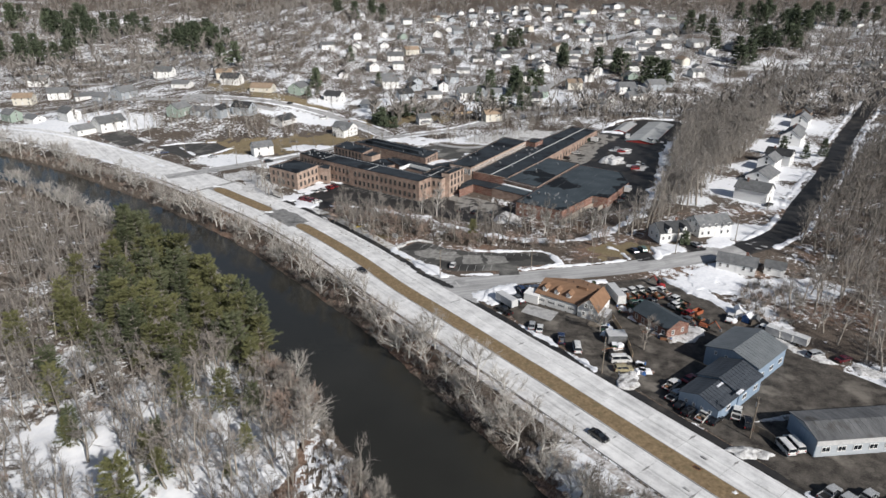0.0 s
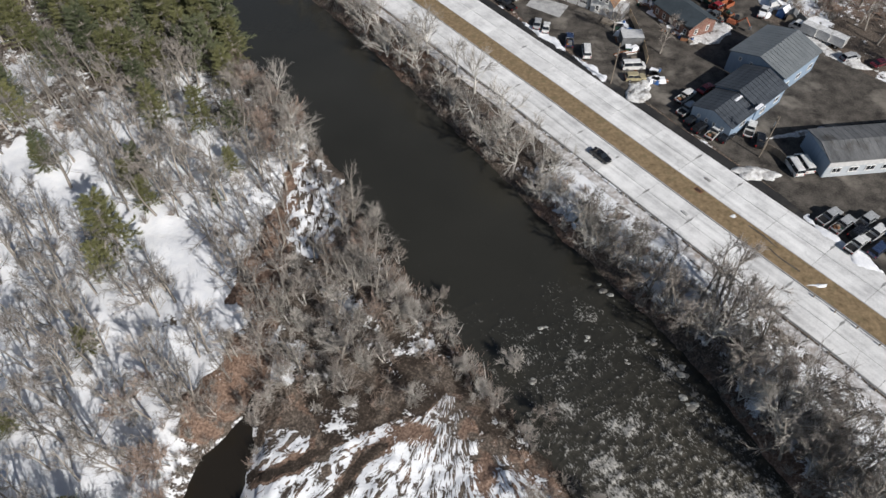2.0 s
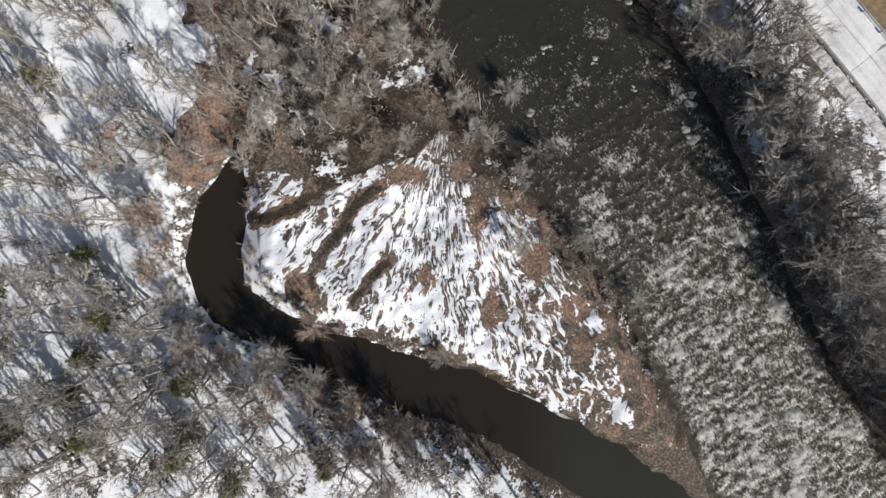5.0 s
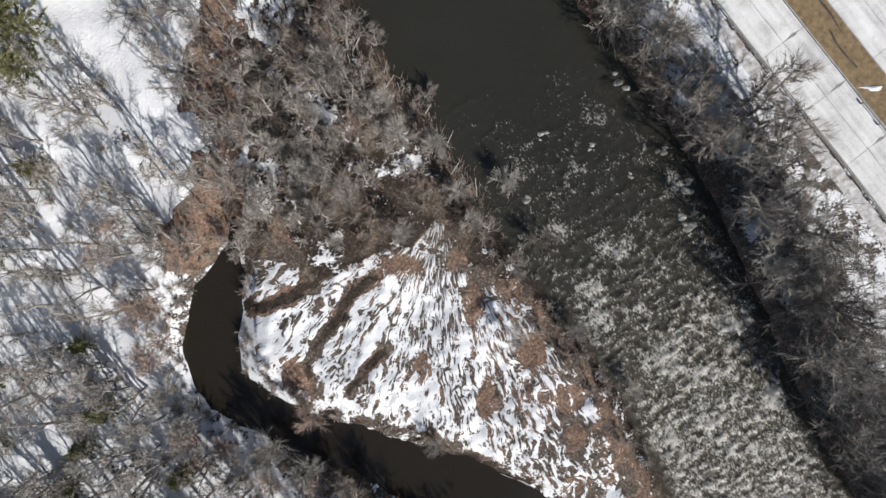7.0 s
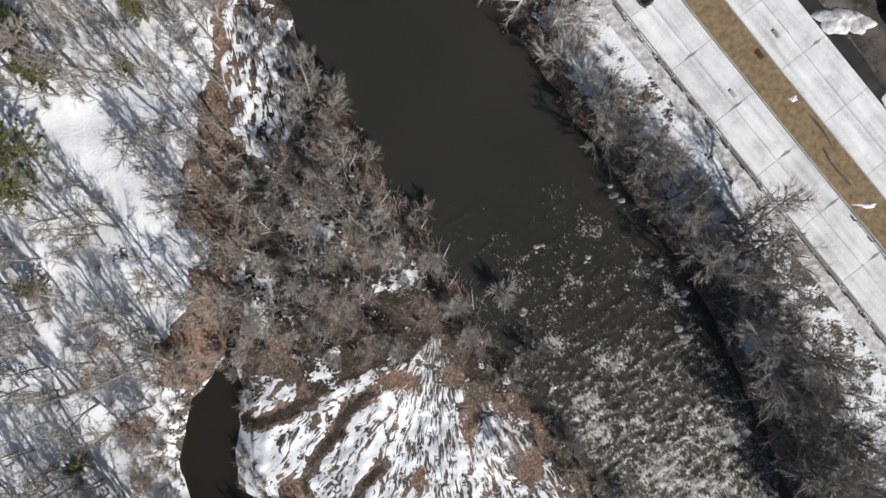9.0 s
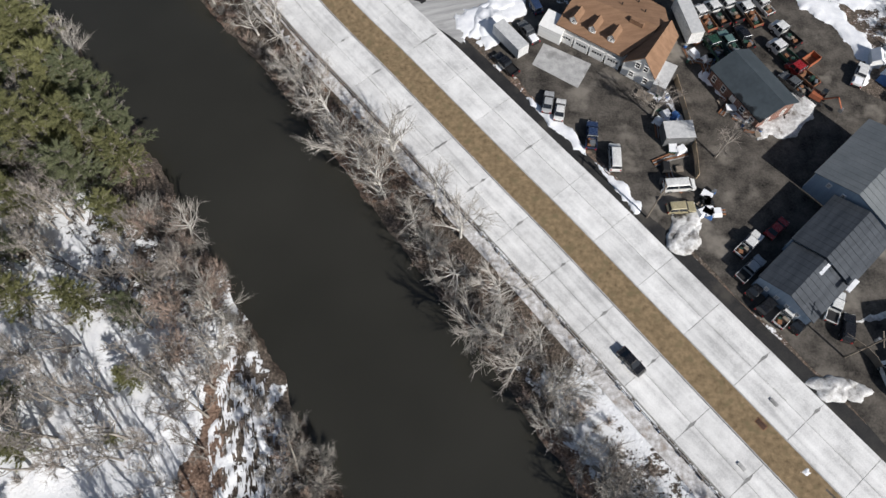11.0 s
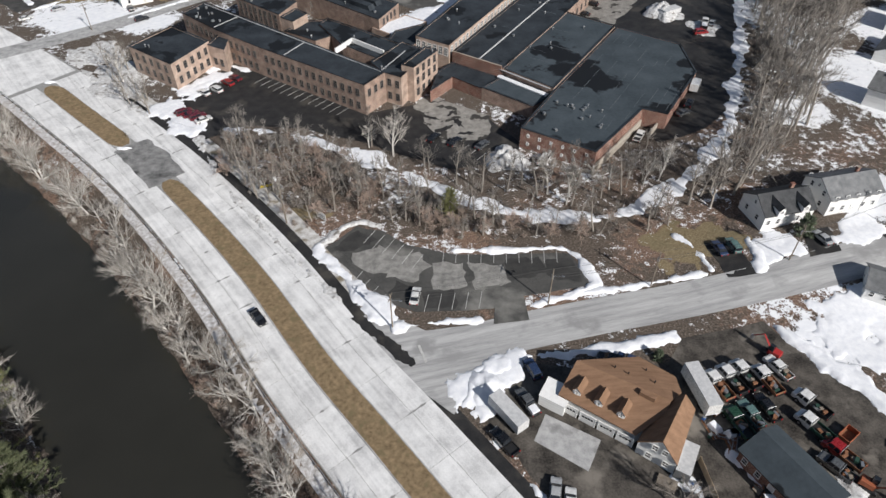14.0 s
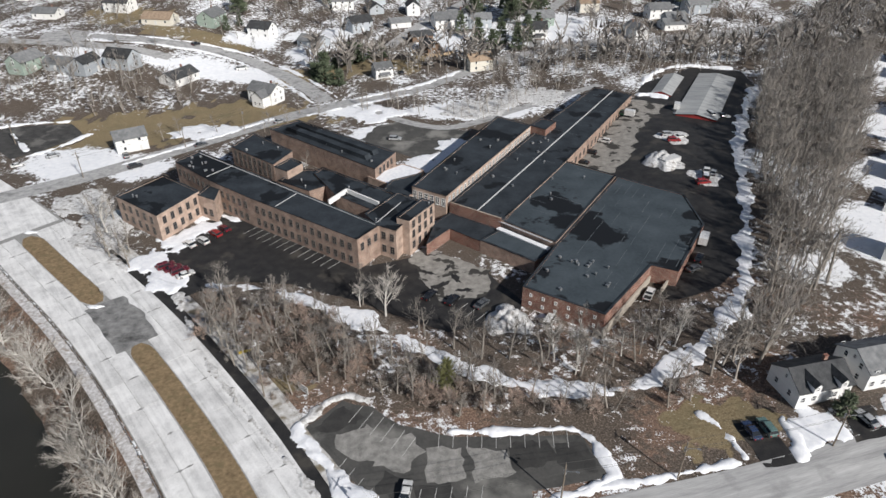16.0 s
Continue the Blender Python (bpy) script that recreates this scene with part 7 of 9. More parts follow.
BUSHES = [plant_thing("shrub", bush(500 + k, 2.2, 1.8, 18, 7), (BARK, (TWIG, RED_TWIG, PALE_TWIG)[k % 3]), ("leafless grey-brown shrub", "leafless reddish-brown shrub", "leafless pale-twigged shrub")[k % 3] + " on rough ground", "shrub", "shrubs") for k in range(6)]
PINES = [plant_thing("pine_tree", pine(600 + k, 15.5, 5.6, 10, 7, 8, 11, 0.8, 0.42, wide=0.085), (BARK, NEEDLES if k % 2 else OLIVE_NEEDLES), "tall green pine with tufted spreading boughs", "tree", "pines") for k in range(4)]
SMALL_PINES = [plant_thing("pine_tree", pine(650 + k, 8, 3.4, 9, 7, 6, 9, 0.65, low=0.06, wide=0.07), (BARK, OLIVE_NEEDLES), "young olive-green pine among bare trees", "tree", "pines") for k in range(2)]
SPRUCES = [plant_thing("spruce_tree", pine(680 + k, 13, 4.6, 9, 7, 5, 4, 1.2, 0.12, 0.05, wide=0.32), (BARK, DARK_NEEDLES), "dense dark green spruce near houses", "tree", "spruces") for k in range(2)]
BIG_PINES = [plant_thing("pine_tree", pine(660 + k, 14.5, 5.4, 8, 6, 5, 5, 1.5, 0.35, 0.1, wide=0.42), (BARK, DARK_NEEDLES), "tall dark green pine rising above the town", "tree", "pines of the town") for k in range(2)]
HEDGE = [plant_thing("evergreen_bush", pine(690, 5.5, 2.6, 7, 8, 4, 4, 0.9, 0.4, 0.02, wide=0.26), (BARK, DARK_NEEDLES), "dense dark evergreen bush beside a street", "shrub", "evergreen bushes")]
THICKET = {}


def mass(patterns, spots, seed, size, tilt, name, label):
    """Many plants joined into one uncountable mass."""
    r = np.random.RandomState(seed)
    vs, fs, ms, base, slots = [], [], [], 0, []
    for x, y, z in spots:
        pattern = patterns[r.randint(len(patterns))]
        s, a = r.uniform(*size), r.uniform(0, 6.28)
        m = np.array(Matrix.Rotation(r.uniform(0, 6.28), 3, "Z") @ Matrix.Rotation(abs(r.normal(0, tilt)), 3, "Y") @ Matrix.Rotation(a, 3, "Z")) * s
        for me in pattern[1:3]:
            key = me.name
            if key not in THICKET:
                co = np.zeros(len(me.vertices) * 3)
                me.vertices.foreach_get("co", co)
                me.calc_loop_triangles()
                tri = np.zeros(len(me.loop_triangles) * 3, int)
                me.loop_triangles.foreach_get("vertices", tri)
                THICKET[key] = co.reshape(-1, 3), tri.reshape(-1, 3)
            co, tri = THICKET[key]
            mat = me.materials[0]
            if mat not in slots:
                slots.append(mat)
            vs.append(co @ m.T + (x, y, z))
            fs.append(tri + base)
            ms.append(np.full(len(tri), slots.index(mat)))
            base += len(co)
    v, f, k = np.concatenate(vs), np.concatenate(fs), np.concatenate(ms)
    me = bpy.data.meshes.new(name)
    me.vertices.add(len(v))
    me.vertices.foreach_set("co", v.ravel())
    me.loops.add(f.size)
    me.loops.foreach_set("vertex_index", f.ravel())
    me.polygons.add(len(f))
    me.polygons.foreach_set("loop_start", np.arange(len(f)) * 3)
    for mat in slots:
        me.materials.append(mat)
    me.polygons.foreach_set("material_index", k)
    me.update()
    return tagged(new(name, me), label, "woods", kind="stuff")


def scatter(patterns, poly, count, seed, size=(0.75, 1.2), keep=None, gap=0.0, tilt=0.04, joined=""):
    """Plants set at random within an outline, where keep(x, y) allows."""
    r = np.random.RandomState(seed)
    xs, ys = [p[0] for p in poly], [p[1] for p in poly]
    x, y = r.uniform(min(xs), max(xs), count * 90), r.uniform(min(ys), max(ys), count * 90)
    ok = inside(poly, x, y)
    if keep is not None:
        ok &= keep(x, y)
    x, y = x[ok], y[ok]
    chosen = []
    for px, py in zip(x, y):
        if len(chosen) >= count:
            break
        if gap and any((px - a) ** 2 + (py - b) ** 2 < gap * gap for a, b in chosen):
            continue
        chosen.append((px, py))
    if not chosen:
        return
    z = land([c[0] for c in chosen], [c[1] for c in chosen])
    if joined:
        return mass(patterns, [(*c, h) for c, h in zip(chosen, z)], seed, size, tilt, "thicket" if "shrub" in joined else "woodland", joined)
    for (px, py), pz in zip(chosen, z):
        plant(patterns[r.randint(len(patterns))], px, py, pz, r.uniform(0, 6.28), r.uniform(*size), abs(r.normal(0, tilt)), r.uniform(0, 6.28))


def dry_west(lo, hi=1e9):
    def ok(x, y):
        river, side = near_line(RIVER_LINE, x, y)
        creek, _ = near_line(CREEK, x, y)
        free = np.ones(x.shape, bool)
        for cx, cy, rx, ry in CLEARINGS:
            free &= np.hypot((x - cx) / rx, (y - cy) / ry) > 0.85
        w = np.minimum(river, creek)
        return (side < 0) & (w > lo) & (w < hi) & free & ~inside(ISLE, x, y) & ~inside(SPIT, x, y)
    return ok


def bank_east(lo, hi):
    def ok(x, y):
        river, side = near_line(RIVER_LINE, x, y)
        return (side > 0) & (river > lo) & (river < hi)
    return ok


WEST = [(-120, -10), (20, -10), (30, 10), (-5, 75), (-25, 118), (-48, 150), (-75, 185), (-110, 225), (-150, 262), (-200, 300), (-230, 262), (-190, 180), (-150, 90)]
PINE_GROVE = [(-133, 232), (-110, 218), (-88, 197), (-58, 160), (-48, 142), (-49, 131), (-60, 124), (-72, 124), (-84, 130), (-98, 152), (-112, 182)]
NEAR_WEST = [(-75, -5), (10, -5), (20, 8), (-5, 75), (-25, 118), (-48, 150), (-62, 165), (-80, 140), (-75, 100), (-75, 40)]
scatter(PINES, PINE_GROVE, 68, 1, (0.72, 1.12), dry_west(1.6), 4.3)
for x, y, s in ((-57.5, 76, 1.0), (-59.3, 95.4, 0.62), (-80, 97.5, 0.55), (-61, 93, 0.6), (-60, 110, 0.8), (-56.7, 56, 0.5), (-93, 115, 0.9), (-43, 108, 0.62), (-87, 128, 0.8), (-50, 109, 0.75), (-100, 139, 0.9), (-112, 132, 0.9), (-74, 33, 0.6), (-64, 24, 0.55), (-58, 70.5, 0.62), (-70, 12, 0.6), (-52, 9, 0.45), (-34, 4, 0.4), (-14, -1, 0.42), (-82, 50, 0.6), (-64, 42, 0.42), (-50, 30, 0.38), (-90.4, 111.3, 0.75), (-79, 98, 0.62), (-92, 131, 0.8), (-56, 88, 0.6), (-48, 124, 0.75), (-65, 118, 0.8), (-42, 98, 0.5)):
    plant(PINES[int(abs(x * 7)) % 4] if s > 0.6 else SMALL_PINES[int(abs(x)) % 2], x, y, float(land(x, y)), x, s if s > 0.6 else s * 1.6)
scatter(GREY_TREES, NEAR_WEST, 74, 2, (0.65, 1.05), dry_west(4.0), 4.2, 0.09)
scatter(LIGHT_TREES, WEST, 430, 32, (0.55, 0.95), dry_west(4.0), 2.6, 0.08, "leafless grey-brown trees crowding the western river bank")
scatter(LIGHT_TREES, NEAR_WEST, 165, 60, (0.6, 1.0), dry_west(3.0), 2.2, 0.1, "leafless grey trees crowding the snowy riverside woods")
scatter(LIGHT_TREES, [(-150, 60), (-74, 60), (-72, 120), (-90, 170), (-130, 215), (-190, 250), (-210, 200)], 440, 62, (0.65, 1.1), dry_west(4.0), 3.4, 0.08, "leafless grey woods back from the western bank")
scatter(PINES, [(-130, 190), (-95, 190), (-80, 160), (-78, 120), (-100, 110), (-125, 150)], 6, 63, (0.6, 1.0), dry_west(5), 6)
scatter(RED_TREES, NEAR_WEST, 36, 3, (0.6, 1.2), dry_west(0.8, 12), 2.4, 0.12, "small reddish leafless trees beside the water")
scatter(PALE_TREES, [(-120, 225), (-45, 150), (-28, 120), (-22, 100), (-35, 95), (-45, 118), (-62, 145), (-90, 180), (-135, 225)], 18, 4, (0.55, 0.95), dry_west(0.2, 7), 3.6, 0.2)
scatter(PALE_TREES + DUN_TREES, [(-230, 330), (-120, 225), (-135, 225), (-240, 310)], 26, 54, (0.6, 1.0), dry_west(0.2, 8), 4, 0.15, "pale leafless trees on the river's far bank")
scatter(BUSHES, WEST, 380, 5, (0.7, 1.5), dry_west(0.3), 1.4, 0.1, "leafless brown shrubs under the bare trees")
scatter(BUSHES, NEAR_WEST, 60, 35, (0.7, 1.5), dry_west(0.2, 8), 2, 0.1)
scatter(SMALL_PINES, [(-75, 0), (-24, -6), (-30, 10), (-46, 26), (-75, 28)], 12, 65, (0.5, 0.85), dry_west(2), 4)
scatter(LIGHT_TREES, [(-80, -5), (-10, -10), (-24, 8), (-42, 28), (-80, 30)], 60, 66, (0.6, 1.0), dry_west(2.5), 2.6, 0.1, "leafless grey trees beside the creek")
scatter(LIGHT_TREES, [(36, 40), (52, 40), (64, 20), (84, -20), (60, -30), (48, 10)], 70, 67, (0.7, 1.1), bank_east(0.5, 10), 1.6, 0.2, "thin grey trees on the steep lower bank")
scatter(SMALL_PINES, WEST, 14, 6, (0.35, 0.6), dry_west(8), 6)
scatter(FAR_TREES, [(-420, 180), (-190, 150), (-225, 262), (-260, 310), (-430, 385)], 260, 7, (0.7, 1.1), dry_west(3), 4, 0.05, "leafless woods upriver")
NORTH_ISLE = [(-27, 46), (-25, 58), (-27, 72), (-24, 80), (-14, 80), (-4, 68), (8, 54), (12, 46), (4, 50), (-4, 47), (-14, 45)]
SHORE_LINE = [(-26, 106), (-17, 92), (-10, 80), (1, 68), (13, 56), (19, 46), (25, 34), (31, 24), (37, 10), (33, 10), (27, 21), (16, 34), (9, 46), (-4, 58), (-18, 76), (-27, 96)]
scatter(DUN_TREES, NORTH_ISLE, 17, 8, (0.55, 0.95), None, 3.4, 0.12)
scatter(DUN_TREES, NORTH_ISLE, 16, 58, (0.4, 0.75), None, 2.0, 0.15, "small leafless trees on the island's tip")
scatter(BUSHES, NORTH_ISLE, 74, 9, (0.6, 1.3), None, 1.0, 0.15, "tangled brown shrubs on the island's tip")
scatter(BUSHES, SHORE_LINE, 150, 10, (0.45, 1.0), None, 1.0, 0.15, "brown shrubs along the island's shore")
scatter(DUN_TREES + RED_TREES, [(-42, 128), (-30, 116), (-17, 100), (-12, 84), (-16, 82), (-21, 98), (-34, 112), (-46, 124)], 26, 69, (0.5, 0.85), dry_west(0.0, 6), 2.2, 0.2, "leafless trees along the western shore")
scatter(DUN_TREES, SHORE_LINE, 12, 11, (0.5, 0.85), None, 4.5, 0.2)
scatter(BUSHES + RED_TREES[:1], [(-40, 52), (-34, 46), (-37, 34), (-33, 20), (-20, 11), (0, 3), (4, -2), (-20, 3), (-38, 12), (-44, 36)], 46, 12, (0.5, 1.0), dry_west(0.2), 1.8, 0.2)
scatter(BUSHES, [(-40, 50), (-27, 50), (-25, 36), (-24, 28), (-14, 20), (0, 16), (10, 12), (8, 0), (-30, 4), (-44, 30)], 90, 64, (0.4, 0.9), lambda x, y: np.abs(near_line(CREEK, x, y)[0] - 0.8) < 1.2, 0.9, 0.2, "brown shrubs hanging over the creek")
for x, y, s in ((-22, 13.5, 1.1), (-17, 10.5, 0.95), (-37.5, 24, 0.9), (-27, 44.5, 0.7), (-33.5, 45, 0.8), (-12, 8.5, 1.0), (-34, 17, 1.0), (13.5, 32, 0.7), (2.5, 14, 0.6), (-27, 12, 0.9)):
    plant(DUN_TREES[int(abs(x)) % 3], x, y, float(land(x, y)), x, s)
EAST_BANK = [(-330, 392), (-200, 322), (-100, 242), (-56, 196), (-10, 140), (26, 96), (50, 62), (75, 22), (110, -30), (80, -30), (40, 25), (0, 95), (-60, 170), (-130, 236), (-230, 310), (-330, 350)]
UPPER_BANK = [(-120, 262), (-56, 200), (-6, 140), (28, 96), (0, 90), (-60, 165), (-130, 232)]
scatter(PALE_TREES, UPPER_BANK, 62, 13, (0.75, 1.1), bank_east(0.8, 7.5), 4.3, 0.28)
scatter(PALE_TREES, [(-340, 400), (-200, 322), (-118, 258), (-128, 236), (-230, 306), (-340, 350)], 46, 55, (0.75, 1.1), bank_east(0.8, 8), 5, 0.2, "pale leafless trees along the upper river bank")
scatter(PALE_TREES, [(20, 92), (52, 62), (80, 20), (110, -30), (70, -30), (44, 20), (10, 84)], 20, 56, (0.6, 0.95), bank_east(0.6, 5), 5, 0.25)
scatter(GREY_TREES + PALE_TREES[:2], [(20, 92), (52, 62), (80, 20), (110, -30), (70, -30), (44, 20), (10, 84)], 46, 14, (0.8, 1.2), bank_east(1.5, 9.5), 2.8, 0.2)
scatter(LIGHT_TREES, [(20, 92), (52, 62), (80, 20), (110, -30), (70, -30), (44, 20), (10, 84)], 70, 57, (0.6, 1.05), bank_east(1.0, 9.5), 1.8, 0.2, "thin grey trees on the river bank below the highway")
scatter(RED_TREES, EAST_BANK, 60, 15, (0.45, 0.8), bank_east(1, 10), 2.4, 0.12, "small leafless trees along the river bank")
scatter(BUSHES, EAST_BANK, 620, 16, (0.6, 1.25), bank_east(0.0, 9.5), 1.0, 0.12, "leafless shrubs covering the river bank")
scatter(BUSHES, [(-60, 200), (0, 128), (30, 90), (60, 50), (40, 30), (0, 95), (-60, 170)], 60, 36, (0.7, 1.3), bank_east(0.0, 6), 2.2, 0.12)
MILL_WOOD = [(-47, 230), (-48, 246), (-30, 242), (-12, 233), (7, 219.5), (16, 214.5), (35, 209.5), (52, 212), (60, 216), (58, 208), (40, 205.5), (22, 205.5), (8, 205), (-4, 211), (-14, 215), (-24, 208), (-36, 220)]
ARC_WOOD = [(60, 214), (71, 223), (86, 241), (97, 268), (108, 296), (118, 326), (136, 366), (156, 400), (222, 434), (182, 366), (140, 304), (117, 272), (108, 252), (100, 240), (90, 234), (74, 214)]
YARD_EDGE = [(-46, 252), (-28, 249), (-10, 240), (8, 227), (18, 221.5), (36, 216.5), (52, 219), (66, 231), (60, 236), (45, 226), (30, 226), (12, 231), (-10, 243), (-30, 252)]
scatter(LIGHT_TREES, MILL_WOOD, 12, 17, (0.7, 1.0), None, 5, 0.08)
scatter(LIGHT_TREES, MILL_WOOD, 62, 37, (0.5, 0.95), None, 2.2, 0.1, "leafless trees between the car park and the mill")
scatter(RED_TREES, MILL_WOOD, 48, 18, (0.5, 0.9), None, 2.0, 0.1, "small reddish leafless trees beside the car park")
scatter(BUSHES, MILL_WOOD, 210, 19, (0.5, 1.0), None, 1.1, 0.1, "brown shrubs beside the car park")
scatter(LIGHT_TREES, ARC_WOOD, 400, 20, (0.75, 1.45), None, 2.6, 0.07, "leafless grey woods round the mill yard")
scatter(BUSHES, ARC_WOOD, 220, 21, (0.7, 1.4), None, 2, 0.1, "brown shrubs in the woods round the yard")
scatter(LIGHT_TREES, YARD_EDGE, 20, 22, (0.6, 1.1), None, 2.5, 0.08, "leafless trees along the mill yard's edge")
scatter(WHITE_TREES, [(30, 219), (60, 224), (64, 232), (40, 224)], 7, 23, (0.6, 0.85), None, 4)
for x, y, s in ((-5, 237.6, 1.05), (-11.5, 241.5, 0.6), (32.5, 221.5, 0.85), (36.5, 217.5, 0.75)):
    plant(WHITE_TREES[int(abs(x)) % 2], x, y, float(land(x, y)), x, s)
scatter(LIGHT_TREES, [(-100, 290), (-90, 286), (-78, 268), (-70, 258), (-78, 256), (-95, 275)], 8, 24, (0.6, 0.9), None, 3)
plant(PALE_TREES[0], -88, 277, 0.0, 1.0, 1.1)
plant(GREY_TREES[0], 52.4, 135.6, 0.0, 0.4, 0.85)
plant(GREY_TREES[1], 42.7, 144, 0.0, 2.4, 0.8)
plant(SMALL_PINES[0], 9.1, 213.3, 0.0, 1.0, 1.0)
plant(HEDGE[0], 85, 203.5, float(land(85, 203.5)), 1.0, 0.9)
plant(HEDGE[0], 46.5, 172.6, float(land(46.5, 172.6)), 1.0, 0.45)
for k, (x, y) in enumerate(((-53, 428), (-50, 421), (-46, 416), (-42, 412), (-38, 411), (-48, 432), (-43, 436), (-38, 442), (-33, 447), (-27, 451), (-21, 455), (-36, 450))):
    plant(HEDGE[0], x, y, float(land(x, y)), k * 1.3, 1.0 + 0.35 * (k % 3))
for k, (x, y, s) in enumerate(((36, 457, 1.1), (50, 466, 1.15), (30, 480, 1.1), (42, 474, 1.2), (57, 480, 1.2), (64, 490, 1.0), (-109, 484, 0.65), (-105, 496, 0.6), (-64, 558, 0.9), (21, 497, 1.0), (200, 330, 0.8), (188, 325, 0.7), (178, 330, 0.9), (-100, 640, 1.2))):
    plant(SPRUCES[k % 2], x, y, float(land(x, y)), k, s)
scatter(FAR_TREES, [(124, 204), (146, 232), (200, 302), (262, 386), (300, 385), (230, 270), (165, 185), (128, 180)], 250, 68, (0.9, 1.3), None, 2.8, 0.08, "tall leafless woods hugging the upper side road")
r_pine = random.Random(14)
for x, y, n, size in ((143, 591, 4, 1.5), (171, 546, 4, 1.5), (39, 520, 3, 1.4), (62, 527, 4, 1.5), (364, 744, 4, 1.8), (419, 808, 5, 1.9), (300, 816, 3, 1.6), (111, 617, 3, 1.4), (-540, 830, 4, 1.8), (-469, 768, 4, 1.7), (-282, 725, 2, 1.6), (-256, 702, 3, 1.7), (-486, 876, 3, 1.8), (-102, 523, 2, 1.1), (60, 721, 3, 1.5), (-190, 560, 2, 1.3)):
    for k in range(n):
        px, py = x + r_pine.uniform(-13, 13), y + r_pine.uniform(-13, 13)
        plant(BIG_PINES[k % 2], px, py, float(land(px, py)), px, size * r_pine.uniform(0.75, 1.15))
for poly, count, n in (([(-500, 740), (-400, 720), (-330, 780), (-420, 860), (-520, 840)], 16, 1), ([(-450, 600), (-390, 610), (-380, 660), (-440, 670)], 9, 2), ([(-350, 690), (-240, 630), (-220, 690), (-320, 780)], 14, 3), ([(350, 800), (460, 790), (560, 900), (520, 1040), (430, 1020), (370, 900)], 26, 4), ([(-190, 930), (-100, 930), (-90, 1010), (-180, 1020)], 7, 5), ([(240, 600), (330, 640), (370, 720), (320, 760), (250, 690)], 10, 6)):
    scatter(BIG_PINES, poly, count, 90 + n, (1.2, 1.8), None, 9, 0.03, "dark green pines standing in the far woods")
TOWN_AREA = [(-330, 430), (-200, 400), (-100, 440), (0, 460), (120, 470), (240, 540), (320, 650), (300, 900), (120, 1000), (-60, 960), (-150, 720), (-340, 560)]
scatter(FAR_TREES, TOWN_AREA, 400, 61, (0.7, 1.2), lambda x, y: np.min([np.hypot(x - h[0], y - h[1]) for h in PLACED], axis=0) > 9.5, 6, 0.08, "leafless trees standing between the town's houses")
scatter(FAR_TREES, [(-250, 400), (-190, 372), (-150, 366), (-95, 372), (-100, 400), (-140, 420), (-240, 432)], 120, 25, (0.5, 0.85), None, 3.5, 0.08, "leafless brown trees on the slope below houses")
scatter(FAR_TREES, [(20, 392), (60, 395), (105, 412), (160, 430), (200, 470), (110, 462), (50, 446), (22, 418)], 140, 26, (0.55, 0.9), None, 3, 0.08, "leafless trees on the slope behind the mill")
scatter(FAR_TREES, [(-35, 378), (-10, 392), (20, 384), (48, 392), (30, 362), (0, 374)], 26, 59, (0.45, 0.7), None, 3, 0.08, "leafless trees behind the mill")
scatter(LIGHT_TREES, [(100, 134), (112, 122), (128, 60), (190, 60), (230, 150), (150, 180), (128, 190), (112, 170), (96, 160), (92, 150)], 290, 27, (0.7, 1.15), None, 3.0, 0.08, "leafless woods east of the works yard")
scatter(BUSHES, [(88, 150), (98, 150), (112, 168), (104, 178), (90, 172)], 60, 28, (0.8, 1.5), None, 1.3, 0.1, "dark brown shrubs beyond the yard's snow bank")
scatter(FAR_TREES, [(150, 330), (178, 372), (205, 420), (240, 455), (330, 560), (300, 570), (210, 490), (160, 430), (145, 380)], 300, 29, (0.75, 1.15), None, 3.2, 0.08, "leafless woods beside the side road")
scatter(FAR_TREES, [(124, 204), (146, 232), (200, 302), (240, 356), (330, 475), (440, 620), (560, 620), (430, 330), (270, 160), (140, 160)], 620, 30, (0.75, 1.2), None, 3.6, 0.08, "leafless woods across the side road")
scatter(LIGHT_TREES, [(-62, 352), (-40, 362), (-14, 392), (-60, 358)], 4, 31, (0.5, 0.7), None, 4)
for x, y in ((-91.4, 350.3), (-78, 353), (-96, 345), (-60, 362), (0, 372), (-38, 318), (-18, 312)):
    plant(LIGHT_TREES[int(abs(x)) % 5], x, y, float(land(x, y)), x, 0.6)


